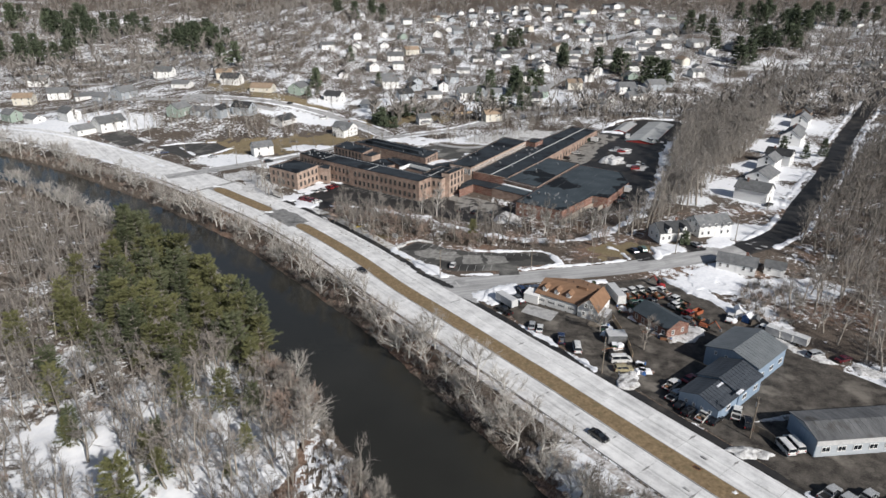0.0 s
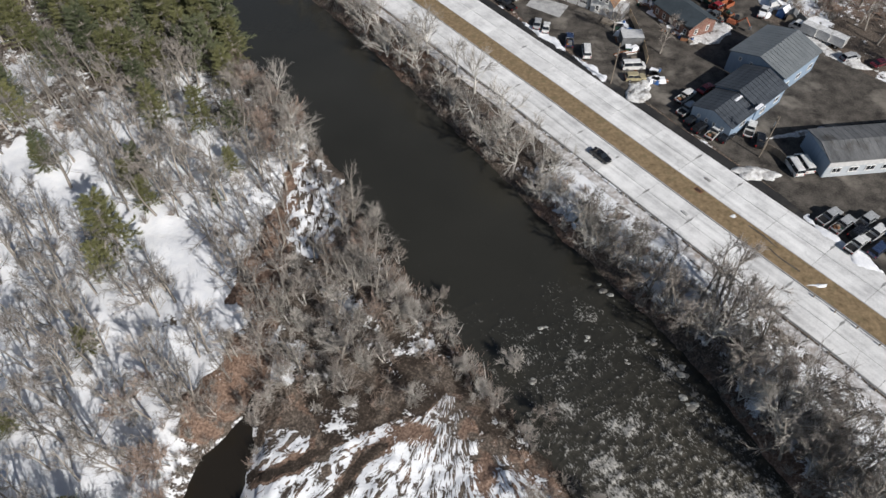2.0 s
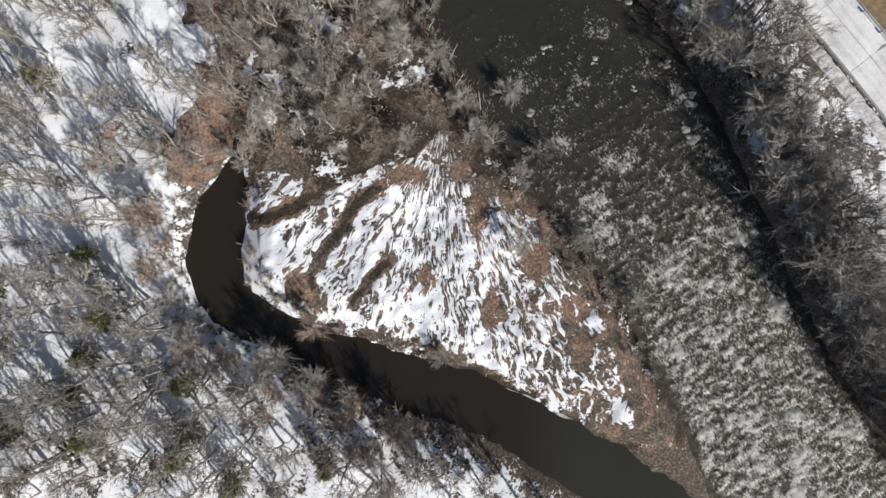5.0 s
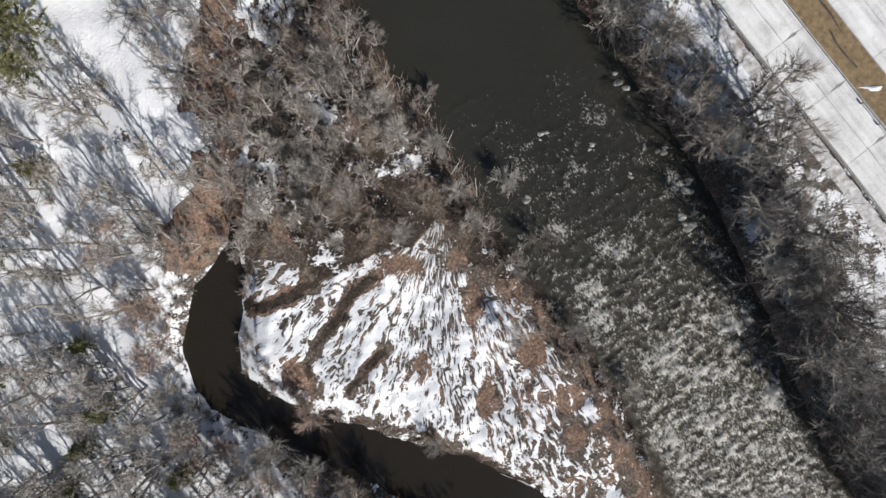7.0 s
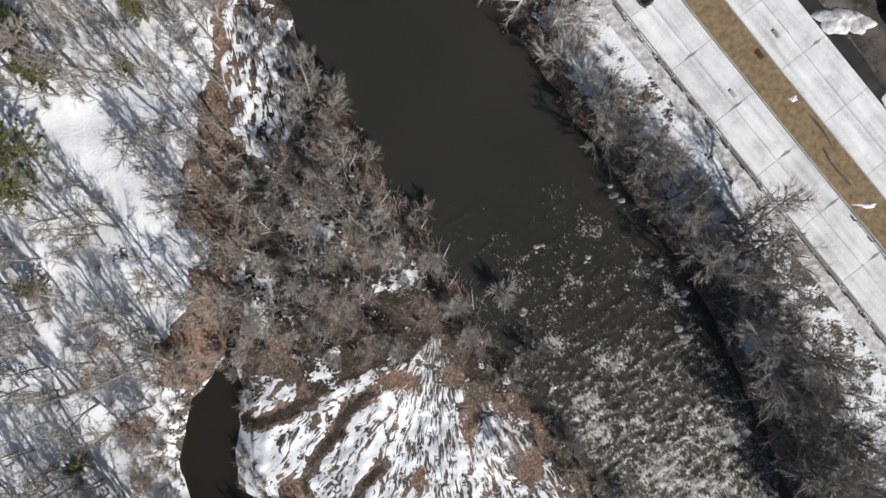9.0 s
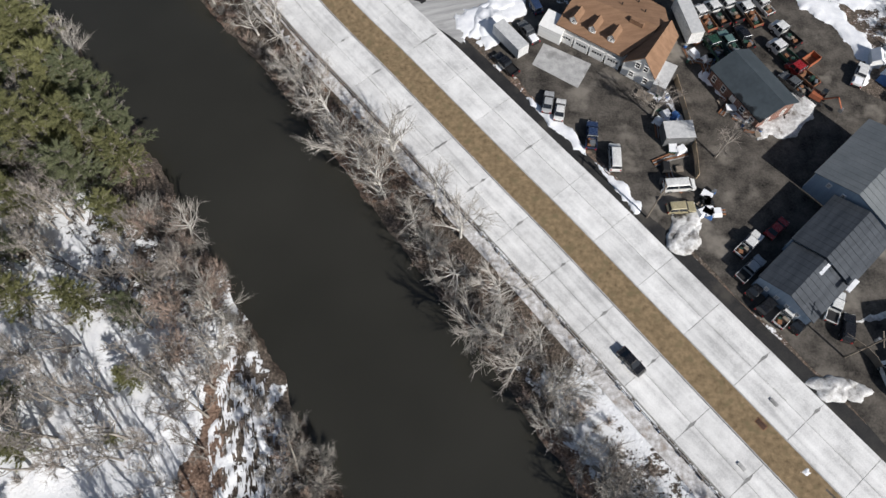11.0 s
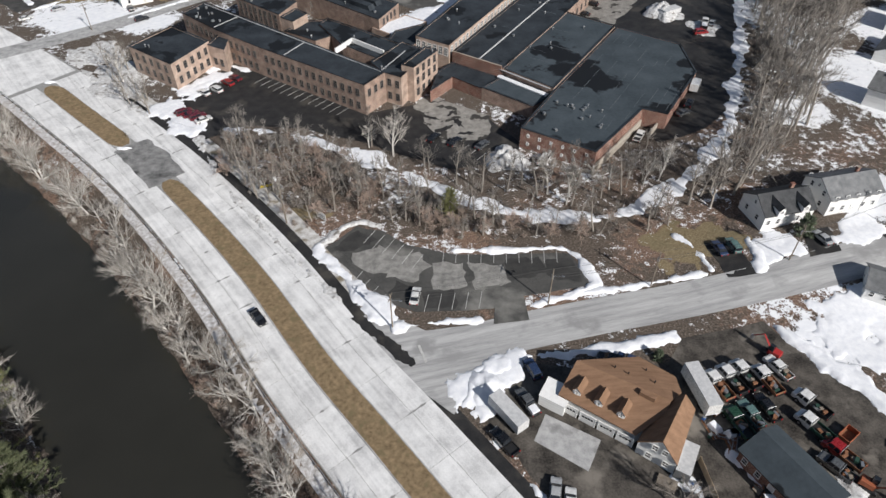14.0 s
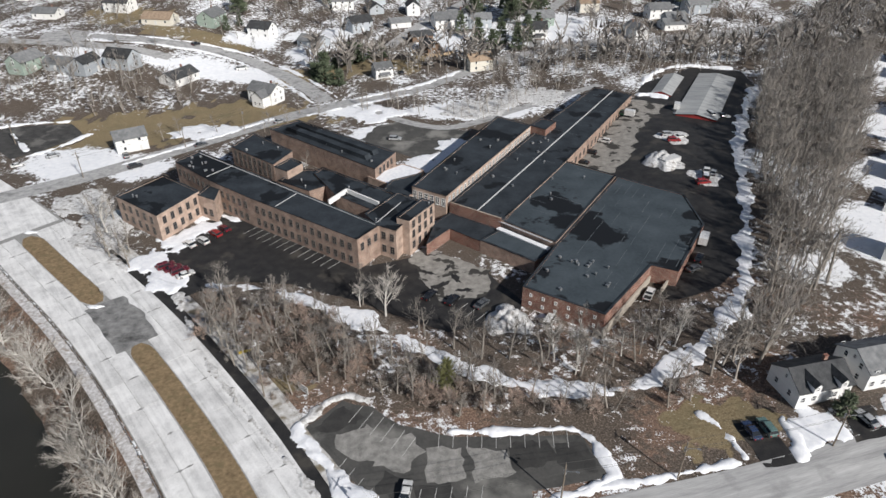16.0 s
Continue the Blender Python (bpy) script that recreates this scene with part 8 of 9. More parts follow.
def far_woods():
    """The wooded hills beyond the town, as one mass of small trees."""
    r = np.random.RandomState(77)
    n = 24000
    x, y = r.uniform(-1500, 1500, n), 430 + 2100 * r.uniform(0, 1, n) ** 1.6
    view = np.abs(x) < 0.75 * (y + 60)
    town = (inside([(-130, 470), (60, 455), (190, 480), (330, 620), (340, 900), (310, 1180), (40, 1180), (-70, 1000), (-150, 720)], x, y) & (r.uniform(0, 1, n) < 0.78)) | inside([(-340, 410), (-60, 400), (-60, 500), (-230, 520), (-380, 500)], x, y)
    ok = view & ~town
    x, y = x[ok], y[ok]
    z = land(x, y)
    kinds = []
    for k in range(6):
        q = np.random.RandomState(800 + k)
        f = Form().rod((0, 0, -0.5), (0, 0, 8), 0.3, 0.15, 3)
        for j in range(11):
            a, h = q.uniform(0, 6.28), q.uniform(3, 9)
            d = np.array([math.cos(a), math.sin(a), q.uniform(0.3, 1.6)])
            b = np.array([0, 0, h]) + d * (0.4, 0.4, 0) * q.uniform(0, 3)
            f.twig(b, b + d / np.linalg.norm(d) * q.uniform(3.0, 5.5), 0.45)
        kinds.append((np.array(f.v), f.f))
    vs, fs, base = [], [], 0
    for px, py, pz in zip(x, y, z):
        v, f = kinds[r.randint(6)]
        s, a = r.uniform(0.8, 1.5), r.uniform(0, 6.28)
        c, d = math.cos(a) * s, math.sin(a) * s
        vs.append(np.stack([v[:, 0] * c - v[:, 1] * d + px, v[:, 0] * d + v[:, 1] * c + py, v[:, 2] * s + pz], 1))
        fs += [tuple(i + base for i in face) for face in f]
        base += len(v)
    me = bpy.data.meshes.new("far_woods")
    me.from_pydata(np.concatenate(vs).tolist(), [], fs)
    me.materials.append(FAR_TWIG)
    tagged(new("far_woods", me), "leafless grey-brown woods covering the far hills", "woods", kind="stuff")


far_woods()

# ---- vehicles ----
WHEEL, WHEEL_RIM = Form().rod((0, -0.11, 0), (0, 0.11, 0), 0.34, 0.34, 12, 0, True).mesh("wheel", TYRE), Form().rod((0, -0.12, 0), (0, 0.12, 0), 0.2, 0.2, 10, 0, True).mesh("rim", RIM)
BIG_WHEEL, BIG_RIM = Form().rod((0, -0.15, 0), (0, 0.15, 0), 0.46, 0.46, 12, 0, True).mesh("wheel", TYRE), Form().rod((0, -0.16, 0), (0, 0.16, 0), 0.25, 0.25, 10, 0, True).mesh("rim", RIM)
SHAPES = {  # length, width, belt, roof, cabin foot from-to, cabin top from-to, bonnet height
    "car": (4.7, 1.82, 0.93, 1.43, (-1.75, 1.15), (-1.0, 0.35), 0.86), "suv": (4.75, 1.9, 1.06, 1.74, (-2.2, 1.1), (-1.95, 0.45), 1.0),
    "pickup": (5.7, 1.98, 1.15, 1.86, (-0.75, 1.5), (-0.6, 0.85), 1.1), "van": (5.4, 2.0, 1.25, 2.12, (-2.6, 2.0), (-2.55, 1.25), 1.15), "truck": (6.6, 2.2, 1.5, 2.35, (0.4, 2.6), (0.5, 2.2), 1.45)}
MADE = {}


def vehicle_pattern(kind, paint, load, label):
    ln, w, belt, top, (c0, c1), (t0, t1), bonnet = SHAPES[kind]
    a, lift = ln / 2, 0.32 if kind != "truck" else 0.55
    ob = holder(kind if kind != "car" else "parked_car", Matrix.Identity(4), label, "truck" if kind in ("truck", "pickup") else kind, "parked vehicles")
    colour = PAINT[paint]
    tail = belt if kind in ("suv", "van") else (belt - 0.02 if kind == "car" else belt - 0.12)
    lower = [(-a, lift), (a - 0.12, lift), (a, lift + 0.25), (a - 0.06, bonnet - 0.14), (a - 0.35, bonnet), (c1, belt), (c0, belt), (-a + 0.12, tail), (-a, tail - 0.2)]
    if kind in ("pickup", "truck"):
        floor = lift + 0.35
        lower = [(c0 - 0.05, lift), (a - 0.12, lift), (a, lift + 0.25), (a - 0.06, bonnet - 0.14), (a - 0.35, bonnet), (c1, belt), (c0 - 0.05, belt)]
    part("body", Form().swept(lower, -w / 2, w / 2, 0, [0.05, 0.05, 0.12, 0.1, 0.06, 0.03, 0.03] + [0.03] * (len(lower) - 7)), colour, ob)
    part("cabin_glass", Form().swept([(c0, belt - 0.02), (c1, belt - 0.02), (t1, top - 0.07), (t0, top - 0.07)], -w / 2 + 0.05, w / 2 - 0.05, 0, [0.02, 0.02, 0.2, 0.2]), GLASS, ob, "dark tinted windows")
    top_form = Form().swept([(t0 - 0.06, top - 0.08), (t1 + 0.08, top - 0.08), (t1 - 0.08, top), (t0 + 0.1, top)], -w / 2 + 0.2, w / 2 - 0.2, 0, [0, 0, 0.08, 0.08])
    for x0, x1 in ((c1, t1), (c0, t0), ((c0 + c1) / 2 - 0.1, (t0 + t1) / 2 - 0.05)):
        hoop = [(x0, -w / 2 + 0.05, belt - 0.02), (x1, -w / 2 + 0.24, top - 0.05), (x1, w / 2 - 0.24, top - 0.05), (x0, w / 2 - 0.05, belt - 0.02)]
        ring = [(p[0] + dx, p[1] * k, p[2]) for dx, k in ((-0.05, 1.0), (0.0, 1.035), (0.05, 1.0)) for p in hoop]
        top_form.add(ring, [(j * 4 + i, j * 4 + i + 1, j * 4 + i + 5, j * 4 + i + 4) for j in range(2) for i in range(3)])
    part("roof_panel", top_form, colour, ob)
    big = kind == "truck"
    for x in (-a * 0.62, a * 0.62):
        for s in (-1, 1):
            wheel = part("wheel", BIG_WHEEL if big else WHEEL, None, ob, "", Matrix.Translation((x, s * (w / 2 - 0.1), 0.46 if big else 0.34)))
            part("rim", BIG_RIM if big else WHEEL_RIM, None, wheel)
    for s in (-1, 1):
        part("headlight", Form().box(a - 0.05, s * (w / 2 - 0.32), bonnet - 0.36, 0.12, 0.36, 0.2), LAMP_GLASS, ob)
        part("tail_light", Form().box(-a + 0.0, s * (w / 2 - 0.2), tail - 0.42, 0.1, 0.22, 0.3), TAIL_RED, ob)
        part("mirror", Form().box(c1 - 0.25, s * (w / 2 + 0.1), belt + 0.02, 0.14, 0.22, 0.16), BLACK_TRIM, ob)
    for x in (a - 0.02, -a + 0.02):
        part("bumper", Form().box(x, 0, lift + 0.02, 0.16, w - 0.2, 0.2), BLACK_TRIM, ob)
    if kind in ("pickup", "truck"):
        x0, x1, fl = -a + 0.02, c0 - 0.12, lift + 0.3
        side = tail if kind == "pickup" else fl + 0.7
        frame_paint = colour if kind == "pickup" else {"rust": RUST, "green": TARP_GREEN}.get(load, BLACK_TRIM)
        mid, span = (x0 + x1) / 2, x1 - x0
        part("bed_floor", Form().box(mid, 0, fl, span, w - 0.05, 0.12), BLACK_TRIM, ob)
        for s in (-1, 1):
            part("bed_side", Form().box(mid, s * (w / 2 - 0.05), fl - (0.25 if kind == "pickup" else 0), span, 0.09, side - fl + (0.25 if kind == "pickup" else 0)), frame_paint, ob)
        part("tailgate", Form().box(x0 + 0.05, 0, fl, 0.09, w - 0.12, side - fl), frame_paint, ob)
        if load == "box":
            part("cargo_box", Form().box(mid, 0, fl, span + 0.3, w + 0.1, 2.1), PAINT["white"], ob, "white cargo box")
        elif load == "snow":
            part("snow_load", Form().box(mid, 0, fl + 0.1, span - 0.2, w - 0.3, 0.5, 0, 0, 0.85), SNOW, ob, "snow lying in the bed")
        elif load in ("rust", "tools", "green"):
            r = random.Random(len(MADE))
            for k in range(5):
                part("cargo", Form().box(r.uniform(x0 + 0.5, x1 - 0.4), r.uniform(-0.5, 0.5), fl + 0.12, r.uniform(0.4, 1.2), r.uniform(0.3, 0.8), r.uniform(0.3, 0.8), r.uniform(0, 3)), (RUST, WOOD, STEEL, TARP_GREEN)[k % 4], ob)
            part("rack", Form().rod((x1, -w / 2 + 0.1, side), (x1, -w / 2 + 0.1, top), 0.04, 0.04, 4).rod((x1, w / 2 - 0.1, side), (x1, w / 2 - 0.1, top), 0.04, 0.04, 4).rod((x1, -w / 2 + 0.1, top), (x1, w / 2 - 0.1, top), 0.04, 0.04, 4), STEEL, ob)
    if kind == "van":
        part("roof_snow", Form().box(-0.7, 0, top - 0.01, 2.6, 1.2, 0.05, 0, 0, 0.8), PAINT["white"], ob)
    return ob


NAMES = {"car": "saloon car", "suv": "estate wagon", "pickup": "pickup truck", "van": "panel van", "truck": "work truck"}
LOADS = {"": "", "box": " with a white cargo box", "snow": " with snow in its bed", "rust": " with a rusty bed", "tools": " with loaded bed", "green": " with a green bed"}


def vehicle(kind, paint, x, y, turn, where, load="", up=0.05):
    key = (kind, paint, load, where)
    m = at(x, y, turn, up)
    if key not in MADE:
        MADE[key] = vehicle_pattern(kind, paint, load, paint + " " + NAMES[kind] + LOADS[load] + " " + where)
        MADE[key].matrix_world = m
        return MADE[key]
    return copy_thing(MADE[key], m)


YARD, MILL = "in the works yard", "parked beside the mill"
for kind, paint, x, y, turn, load in (("car", "silver", 24.2, 147, 78, ""), ("car", "white", 26.2, 145.3, 78, ""), ("pickup", "blue", 31.3, 139.8, 82, "tools"), ("van", "white", 34.8, 135.2, 86, ""), ("van", "white", 45, 129.6, 4, ""), ("suv", "tan", 44.7, 125.4, 4, ""),
                                      ("pickup", "grey", 21.6, 163, 118, "snow"), ("pickup", "black", 17, 155.5, 128, ""), ("suv", "blue", 23.2, 170, 110, ""), ("pickup", "white", 54.6, 118.7, 42, "tools"), ("pickup", "silver", 54, 114.4, 40, ""), ("car", "black", 54.6, 111.2, 38, ""),
                                      ("suv", "black", 55.6, 108.5, 38, ""), ("pickup", "white", 58.2, 107, 44, "tools"), ("car", "black", 60.2, 105.6, 40, ""), ("car", "red", 59.8, 121.6, 40, ""), ("pickup", "white", 65.8, 108, 62, ""), ("suv", "black", 66.9, 104.6, 70, ""),
                                      ("van", "white", 71.2, 96.8, 98, ""), ("van", "white", 73.5, 97.6, 98, ""), ("pickup", "silver", 73.6, 83.6, 32, ""), ("pickup", "silver", 75.4, 81.6, 34, "tools"), ("suv", "black", 77.6, 79.8, 34, ""), ("pickup", "silver", 80, 82.6, 34, ""), ("pickup", "white", 80.6, 79.6, 34, ""),
                                      ("pickup", "white", 76.2, 77, 36, ""), ("suv", "blue", 79.6, 75.8, 36, ""), ("car", "black", 82.6, 77, 36, ""), ("suv", "grey", 84.5, 73.8, 36, ""), ("car", "blue", 84, 81, 36, ""),
                                      ("truck", "white", 55.2, 166, 112, "rust"), ("truck", "white", 58, 167.2, 112, "tools"), ("truck", "white", 60.8, 168.2, 112, "tools"), ("truck", "white", 64.2, 167, 110, "rust"), ("pickup", "white", 67.4, 169.8, 116, "tools"), ("truck", "white", 70, 162, 124, "tools"),
                                      ("truck", "white", 68.6, 157.6, 122, "green"), ("pickup", "teal", 59, 160.4, 110, "rust"), ("pickup", "black", 62.2, 161.6, 108, "rust"), ("truck", "green", 56.2, 158.6, 110, "green"), ("truck", "red", 71, 152.6, 125, "rust"), ("pickup", "grey", 69, 150.6, 128, "tools"),
                                      ("truck", "white", 91.4, 142.4, 132, "box"), ("truck", "white", 94, 140, 132, "box"), ("truck", "white", 89, 144.6, 132, "box"), ("suv", "silver", 96.5, 133.6, 20, ""), ("car", "maroon", 102.6, 131.4, 25, ""), ("pickup", "white", 81.8, 152.6, 60, "snow"), ("suv", "blue", 41, 171.6, 150, ""), ("suv", "black", 37.6, 172, 160, "")):
    vehicle(kind, paint, x, y, turn, YARD, load)
for kind, paint, x, y, turn, load in (("car", "white", -61.8, 269.5, 140, ""), ("suv", "white", -58.6, 271.2, 140, ""), ("suv", "red", -56.2, 275.2, 140, ""), ("car", "maroon", -54.6, 278.2, 140, ""), ("suv", "maroon", -64.4, 258.6, 40, ""), ("car", "maroon", -62.2, 257.6, 40, ""), ("suv", "maroon", -60, 256.2, 40, ""),
                                      ("car", "white", -58, 254.6, 40, ""), ("car", "black", 5.4, 245.2, 55, ""), ("car", "black", 11, 243.2, 55, ""), ("car", "grey", 18, 241.6, 50, ""), ("suv", "red", 93.6, 335.6, 0, ""), ("car", "white", 97, 339, 20, ""), ("suv", "silver", 93, 341, 5, ""), ("truck", "white", 95, 306.4, 70, "snow"), ("suv", "red", 92.2, 301, 10, ""),
                                      ("car", "silver", 98, 308, 60, ""), ("truck", "white", 80.4, 266.6, 62, "box"), ("suv", "black", 76.4, 258.4, 60, ""), ("car", "grey", 73.6, 254, 30, ""), ("truck", "green", 82.8, 362.6, 150, "box"), ("suv", "white", 69.4, 339.6, 150, ""), ("suv", "black", 62.4, 331, 148, ""), ("car", "black", 58.2, 323.4, 150, ""),
                                      ("truck", "white", 105.4, 369.6, 70, "box"), ("pickup", "silver", 111.4, 362.4, 100, "tools"), ("van", "silver", 116.2, 362, 100, ""), ("car", "grey", 120.8, 361.4, 95, ""), ("pickup", "white", 59.6, 244.6, 60, ""), ("suv", "silver", -8.6, 345.4, -5, ""), ("car", "silver", 20.6, 331.4, 50, ""), ("van", "white", 33.4, 234.6, 60, "")):
    vehicle(kind, paint, x, y, turn, MILL, load)
for kind, paint, x, y, turn, where in (("car", "white", 1.8, 188.0, 82, "parked in the patched car park"), ("car", "black", -28.5, 182.6, -52, "driving on the pale highway"), ("car", "black", 33.2, 99.6, -52, "driving on the pale highway"), 
                                       ("suv", "black", -97, 321, 38, "standing on the mill street"), ("car", "grey", -80.4, 340, 40, "standing on the mill street"), ("car", "silver", -56, 363.6, 40, "standing on the mill street"), ("car", "blue", 66.4, 200.4, 100, "parked on a driveway"), ("suv", "teal", 69.4, 200.8, 100, "parked on a driveway"),
                                       ("car", "silver", 88, 201.2, 110, "parked on a driveway"), ("suv", "grey", -104, 330, 120, "parked beside a house"), ("car", "blue", -160, 338, 30, "parked on a forecourt"), ("car", "white", -166, 344, 30, "parked on a forecourt"), ("car", "silver", -172, 349, 30, "parked on a forecourt"), ("car", "white", -138, 322, 40, "parked on a forecourt"),
                                       ("car", "silver", -130, 330, 40, "parked on a forecourt"), ("suv", "black", -116, 452, 60, "parked beside a house"), ("van", "white", -88, 430, 20, "parked beside a house"), ("car", "black", -10, 428, 110, "parked beside a house"), ("suv", "white", 4, 442, 110, "parked beside a house"), ("car", "black", 134, 246, 40, "parked beside a house")):
    vehicle(kind, paint, x, y, turn, where, up=0.1)


def trailer(x, y, turn, ln, w, h, material, label, axles=2, up=0.9):
    ob = holder("box_trailer", at(x, y, turn), label, "trailer", "trailers")
    part("box", Form().box(0, 0, up, ln, w, h, 0, 0, 0.985), material, ob)
    part("roof_edge", Form().box(0, 0, up + h, ln * 0.985, w * 0.985, 0.06), SEAM_GREY, ob)
    part("chassis", Form().box(0, 0, up - 0.25, ln * 0.95, w * 0.5, 0.25), BLACK_TRIM, ob)
    for k in range(axles):
        for s in (-1, 1):
            part("wheel", BIG_WHEEL, None, ob, "", Matrix.Translation((-ln / 2 + 1.2 + k * 1.1, s * (w / 2 - 0.2), 0.46)))
    part("landing_leg", Form().box(ln / 2 - 1.5, 0, 0, 0.2, w * 0.6, up), STEEL, ob)
    return ob


trailer(51.6, 164.6, 100, 9.2, 2.6, 2.7, PAINT["white"], "long white box trailer parked beside the house")
trailer(18.0, 160.4, 126, 7.6, 2.5, 2.2, SEAM_GREY, "pale grey trailer loaded with firewood")
trailer(46.0, 139.6, 2, 5.2, 3.6, 2.4, WORN_METAL, "old pale storage container in the yard", 1, 0.3)
trailer(45.4, 151.4, 60, 6.0, 2.4, 2.2, WORN_METAL, "worn grey storage container by the house", 1, 0.3)
trailer(86.5, 317.5, 30, 7.5, 3.2, 1.4, SEAM_GREY, "pale covered trailer beside the snow pile", 1, 0.6)

# ---- poles, rails, signs and clutter ----
def utility_pole(x, y, height=9.5, turn=0.0, lamp=False):
    ob = holder("utility_pole", at(x, y, turn), "weathered wooden utility pole beside the road", "pole", "utility poles")
    part("post", Form().rod((0, 0, -0.5), (0, 0, height), 0.16, 0.11, 8, cap=True), WOOD, ob)
    part("crossarm", Form().box(0, 0, height - 0.9, 2.4, 0.12, 0.14), WOOD, ob)
    part("transformer", Form().rod((0.34, 0, height - 2.6), (0.34, 0, height - 1.7), 0.24, 0.24, 9, cap=True), STEEL, ob)
    if lamp:
        part("lamp_arm", Form().rod((0, 0, height - 1.6), (0, -1.8, height - 1.2), 0.04, 0.04, 5).box(0, -2.0, height - 1.28, 0.25, 0.6, 0.14), STEEL, ob)
    return ob


def cable(a, b, sag):
    u = np.linspace(0, 1, 9)[:, None]
    pts = np.array(a) * (1 - u) + np.array(b) * u - np.array([0, 0, 4 * sag]) * u * (1 - u)
    rows = [pts + off for off in ((0.025, -0.02, 0), (-0.025, 0.02, 0), (0, 0, 0.035))]
    f = Form().add(np.concatenate(rows), [(j * 9 + i, (j + 1) % 3 * 9 + i, (j + 1) % 3 * 9 + i + 1, j * 9 + i + 1) for j in range(3) for i in range(8)])
    return tagged(part("cable", f, CABLE), "thin black overhead cable strung between poles", "cable", "overhead cables")


POLES = [(-150, 342), (-111.5, 313.2), (-85.6, 338.5), (-68, 354.8), (-50, 374), (-22.2, 378.5), (-12.9, 390.2), (11.7, 412.2)]
SIDE = [(-27.9, 211.3), (-2.4, 180.2), (28.2, 186.2), (49.7, 190.8), (79.5, 196.2), (104, 206), (125, 229)]
YARD_POLES = [(65.6, 100.2), (39, 124), (98, 58)]
for line in (POLES, SIDE, YARD_POLES):
    for x, y in line:
        utility_pole(x, y, 9.5 if line is not YARD_POLES else 10.5, 45 if line is POLES else 75, lamp=line is SIDE)
    for (ax, ay), (bx, by) in zip(line[:-1], line[1:]):
        if line is YARD_POLES:
            continue
        for off, up in ((-1.0, 9.0), (0.0, 7.4), (1.0, 9.0)):
            cable((ax + off * 0.7, ay - off * 0.7, float(land(ax, ay)) + up), (bx + off * 0.7, by - off * 0.7, float(land(bx, by)) + up), 0.5)


def guard_rail(offset, a, b, label):
    """Steel beam on timber posts along the highway."""
    line = piece_of(along(MEDIAN, 2.0), a, b)
    d = np.gradient(line[:, :2], axis=0)
    d /= np.linalg.norm(d, axis=1)[:, None]
    n = np.stack([-d[:, 1], d[:, 0]], 1)
    p = line[:, :2] + n * offset
    z = land(p[:, 0], p[:, 1])
    ob = holder("guard_rail", Matrix.Identity(4), label, "guard rail", "guard rails")
    rows = []
    m = len(p)
    for out, up in ((0.0, 0.45), (0.07, 0.5), (0.0, 0.58), (0.07, 0.66), (0.0, 0.75), (-0.04, 0.75), (-0.04, 0.45)):
        rows.append(np.c_[p + n * out, z + up])
    f = Form().add(np.concatenate(rows), [(j % 7 * m + i, (j + 1) % 7 * m + i, (j + 1) % 7 * m + i + 1, j % 7 * m + i + 1) for j in range(7) for i in range(m - 1)])
    part("rail", f, STEEL, ob)
    post = Form().box(0, 0, -0.3, 0.16, 0.18, 1.0).mesh("post", WOOD)
    for k in range(0, m, 2):
        part("post", post, None, ob, "", Matrix.Translation((p[k, 0] - n[k, 0] * 0.14, p[k, 1] - n[k, 1] * 0.14, z[k])))
    return ob


guard_rail(-10.9, -150, 118, "long galvanised guard rail above the river bank")
guard_rail(-2.95, 66, 118, "galvanised guard rail along the median strip")
structure("verge", strip(piece_of(MED_LINE, -150, 118), -13.2, -11.0, 0.03), surface("snowy gravel verge", (0.22, 0.2, 0.18), (0.74, 0.74, 0.76), 0.8, 0.9, 0.5, 0.05, stain=(0.3, 0.26, 0.23)), "snow-dusted gravel verge beyond the guard rail", "verge")
structure("roadside_verge", strip(piece_of(MED_LINE, -100, -9), 13.4, 17.0, 0.03), surface("salted verge", (0.28, 0.26, 0.23), (0.66, 0.66, 0.66), 1.4, 0.9, 0.5, 0.05, stain=(0.2, 0.17, 0.12)), "snow-dusted grassy verge beside the shoulder", "verge")

# lane and edge marks
for offset, label in ((-6.4, "worn white lane line on the highway"), (6.8, "worn white lane line on the highway")):
    d = np.gradient(NEAR[:, :2], axis=0)
    d /= np.linalg.norm(d, axis=1)[:, None]
    n = np.stack([-d[:, 1], d[:, 0]], 1)
    for k in range(2, len(NEAR) - 4, 6):
        p = NEAR[k, :2] + n[k] * (offset + 0.12)
        q = NEAR[k + 1, :2] + n[k + 1] * (offset + 0.12)
        c, v = (p + q) / 2, q - p
        tagged(part("lane_line", Form().box(c[0], c[1], float(land(*c)) + 0.085, 2.6, 0.12, 0.012, math.atan2(v[1], v[0])), LINE_PAINT), label, "marking", "lane lines", "structure")
r_tar = random.Random(77)
TAR = surface("tar stain", (0.13, 0.13, 0.13), (0.34, 0.34, 0.335), 0.5, 0.9, 0.1, 0.01)
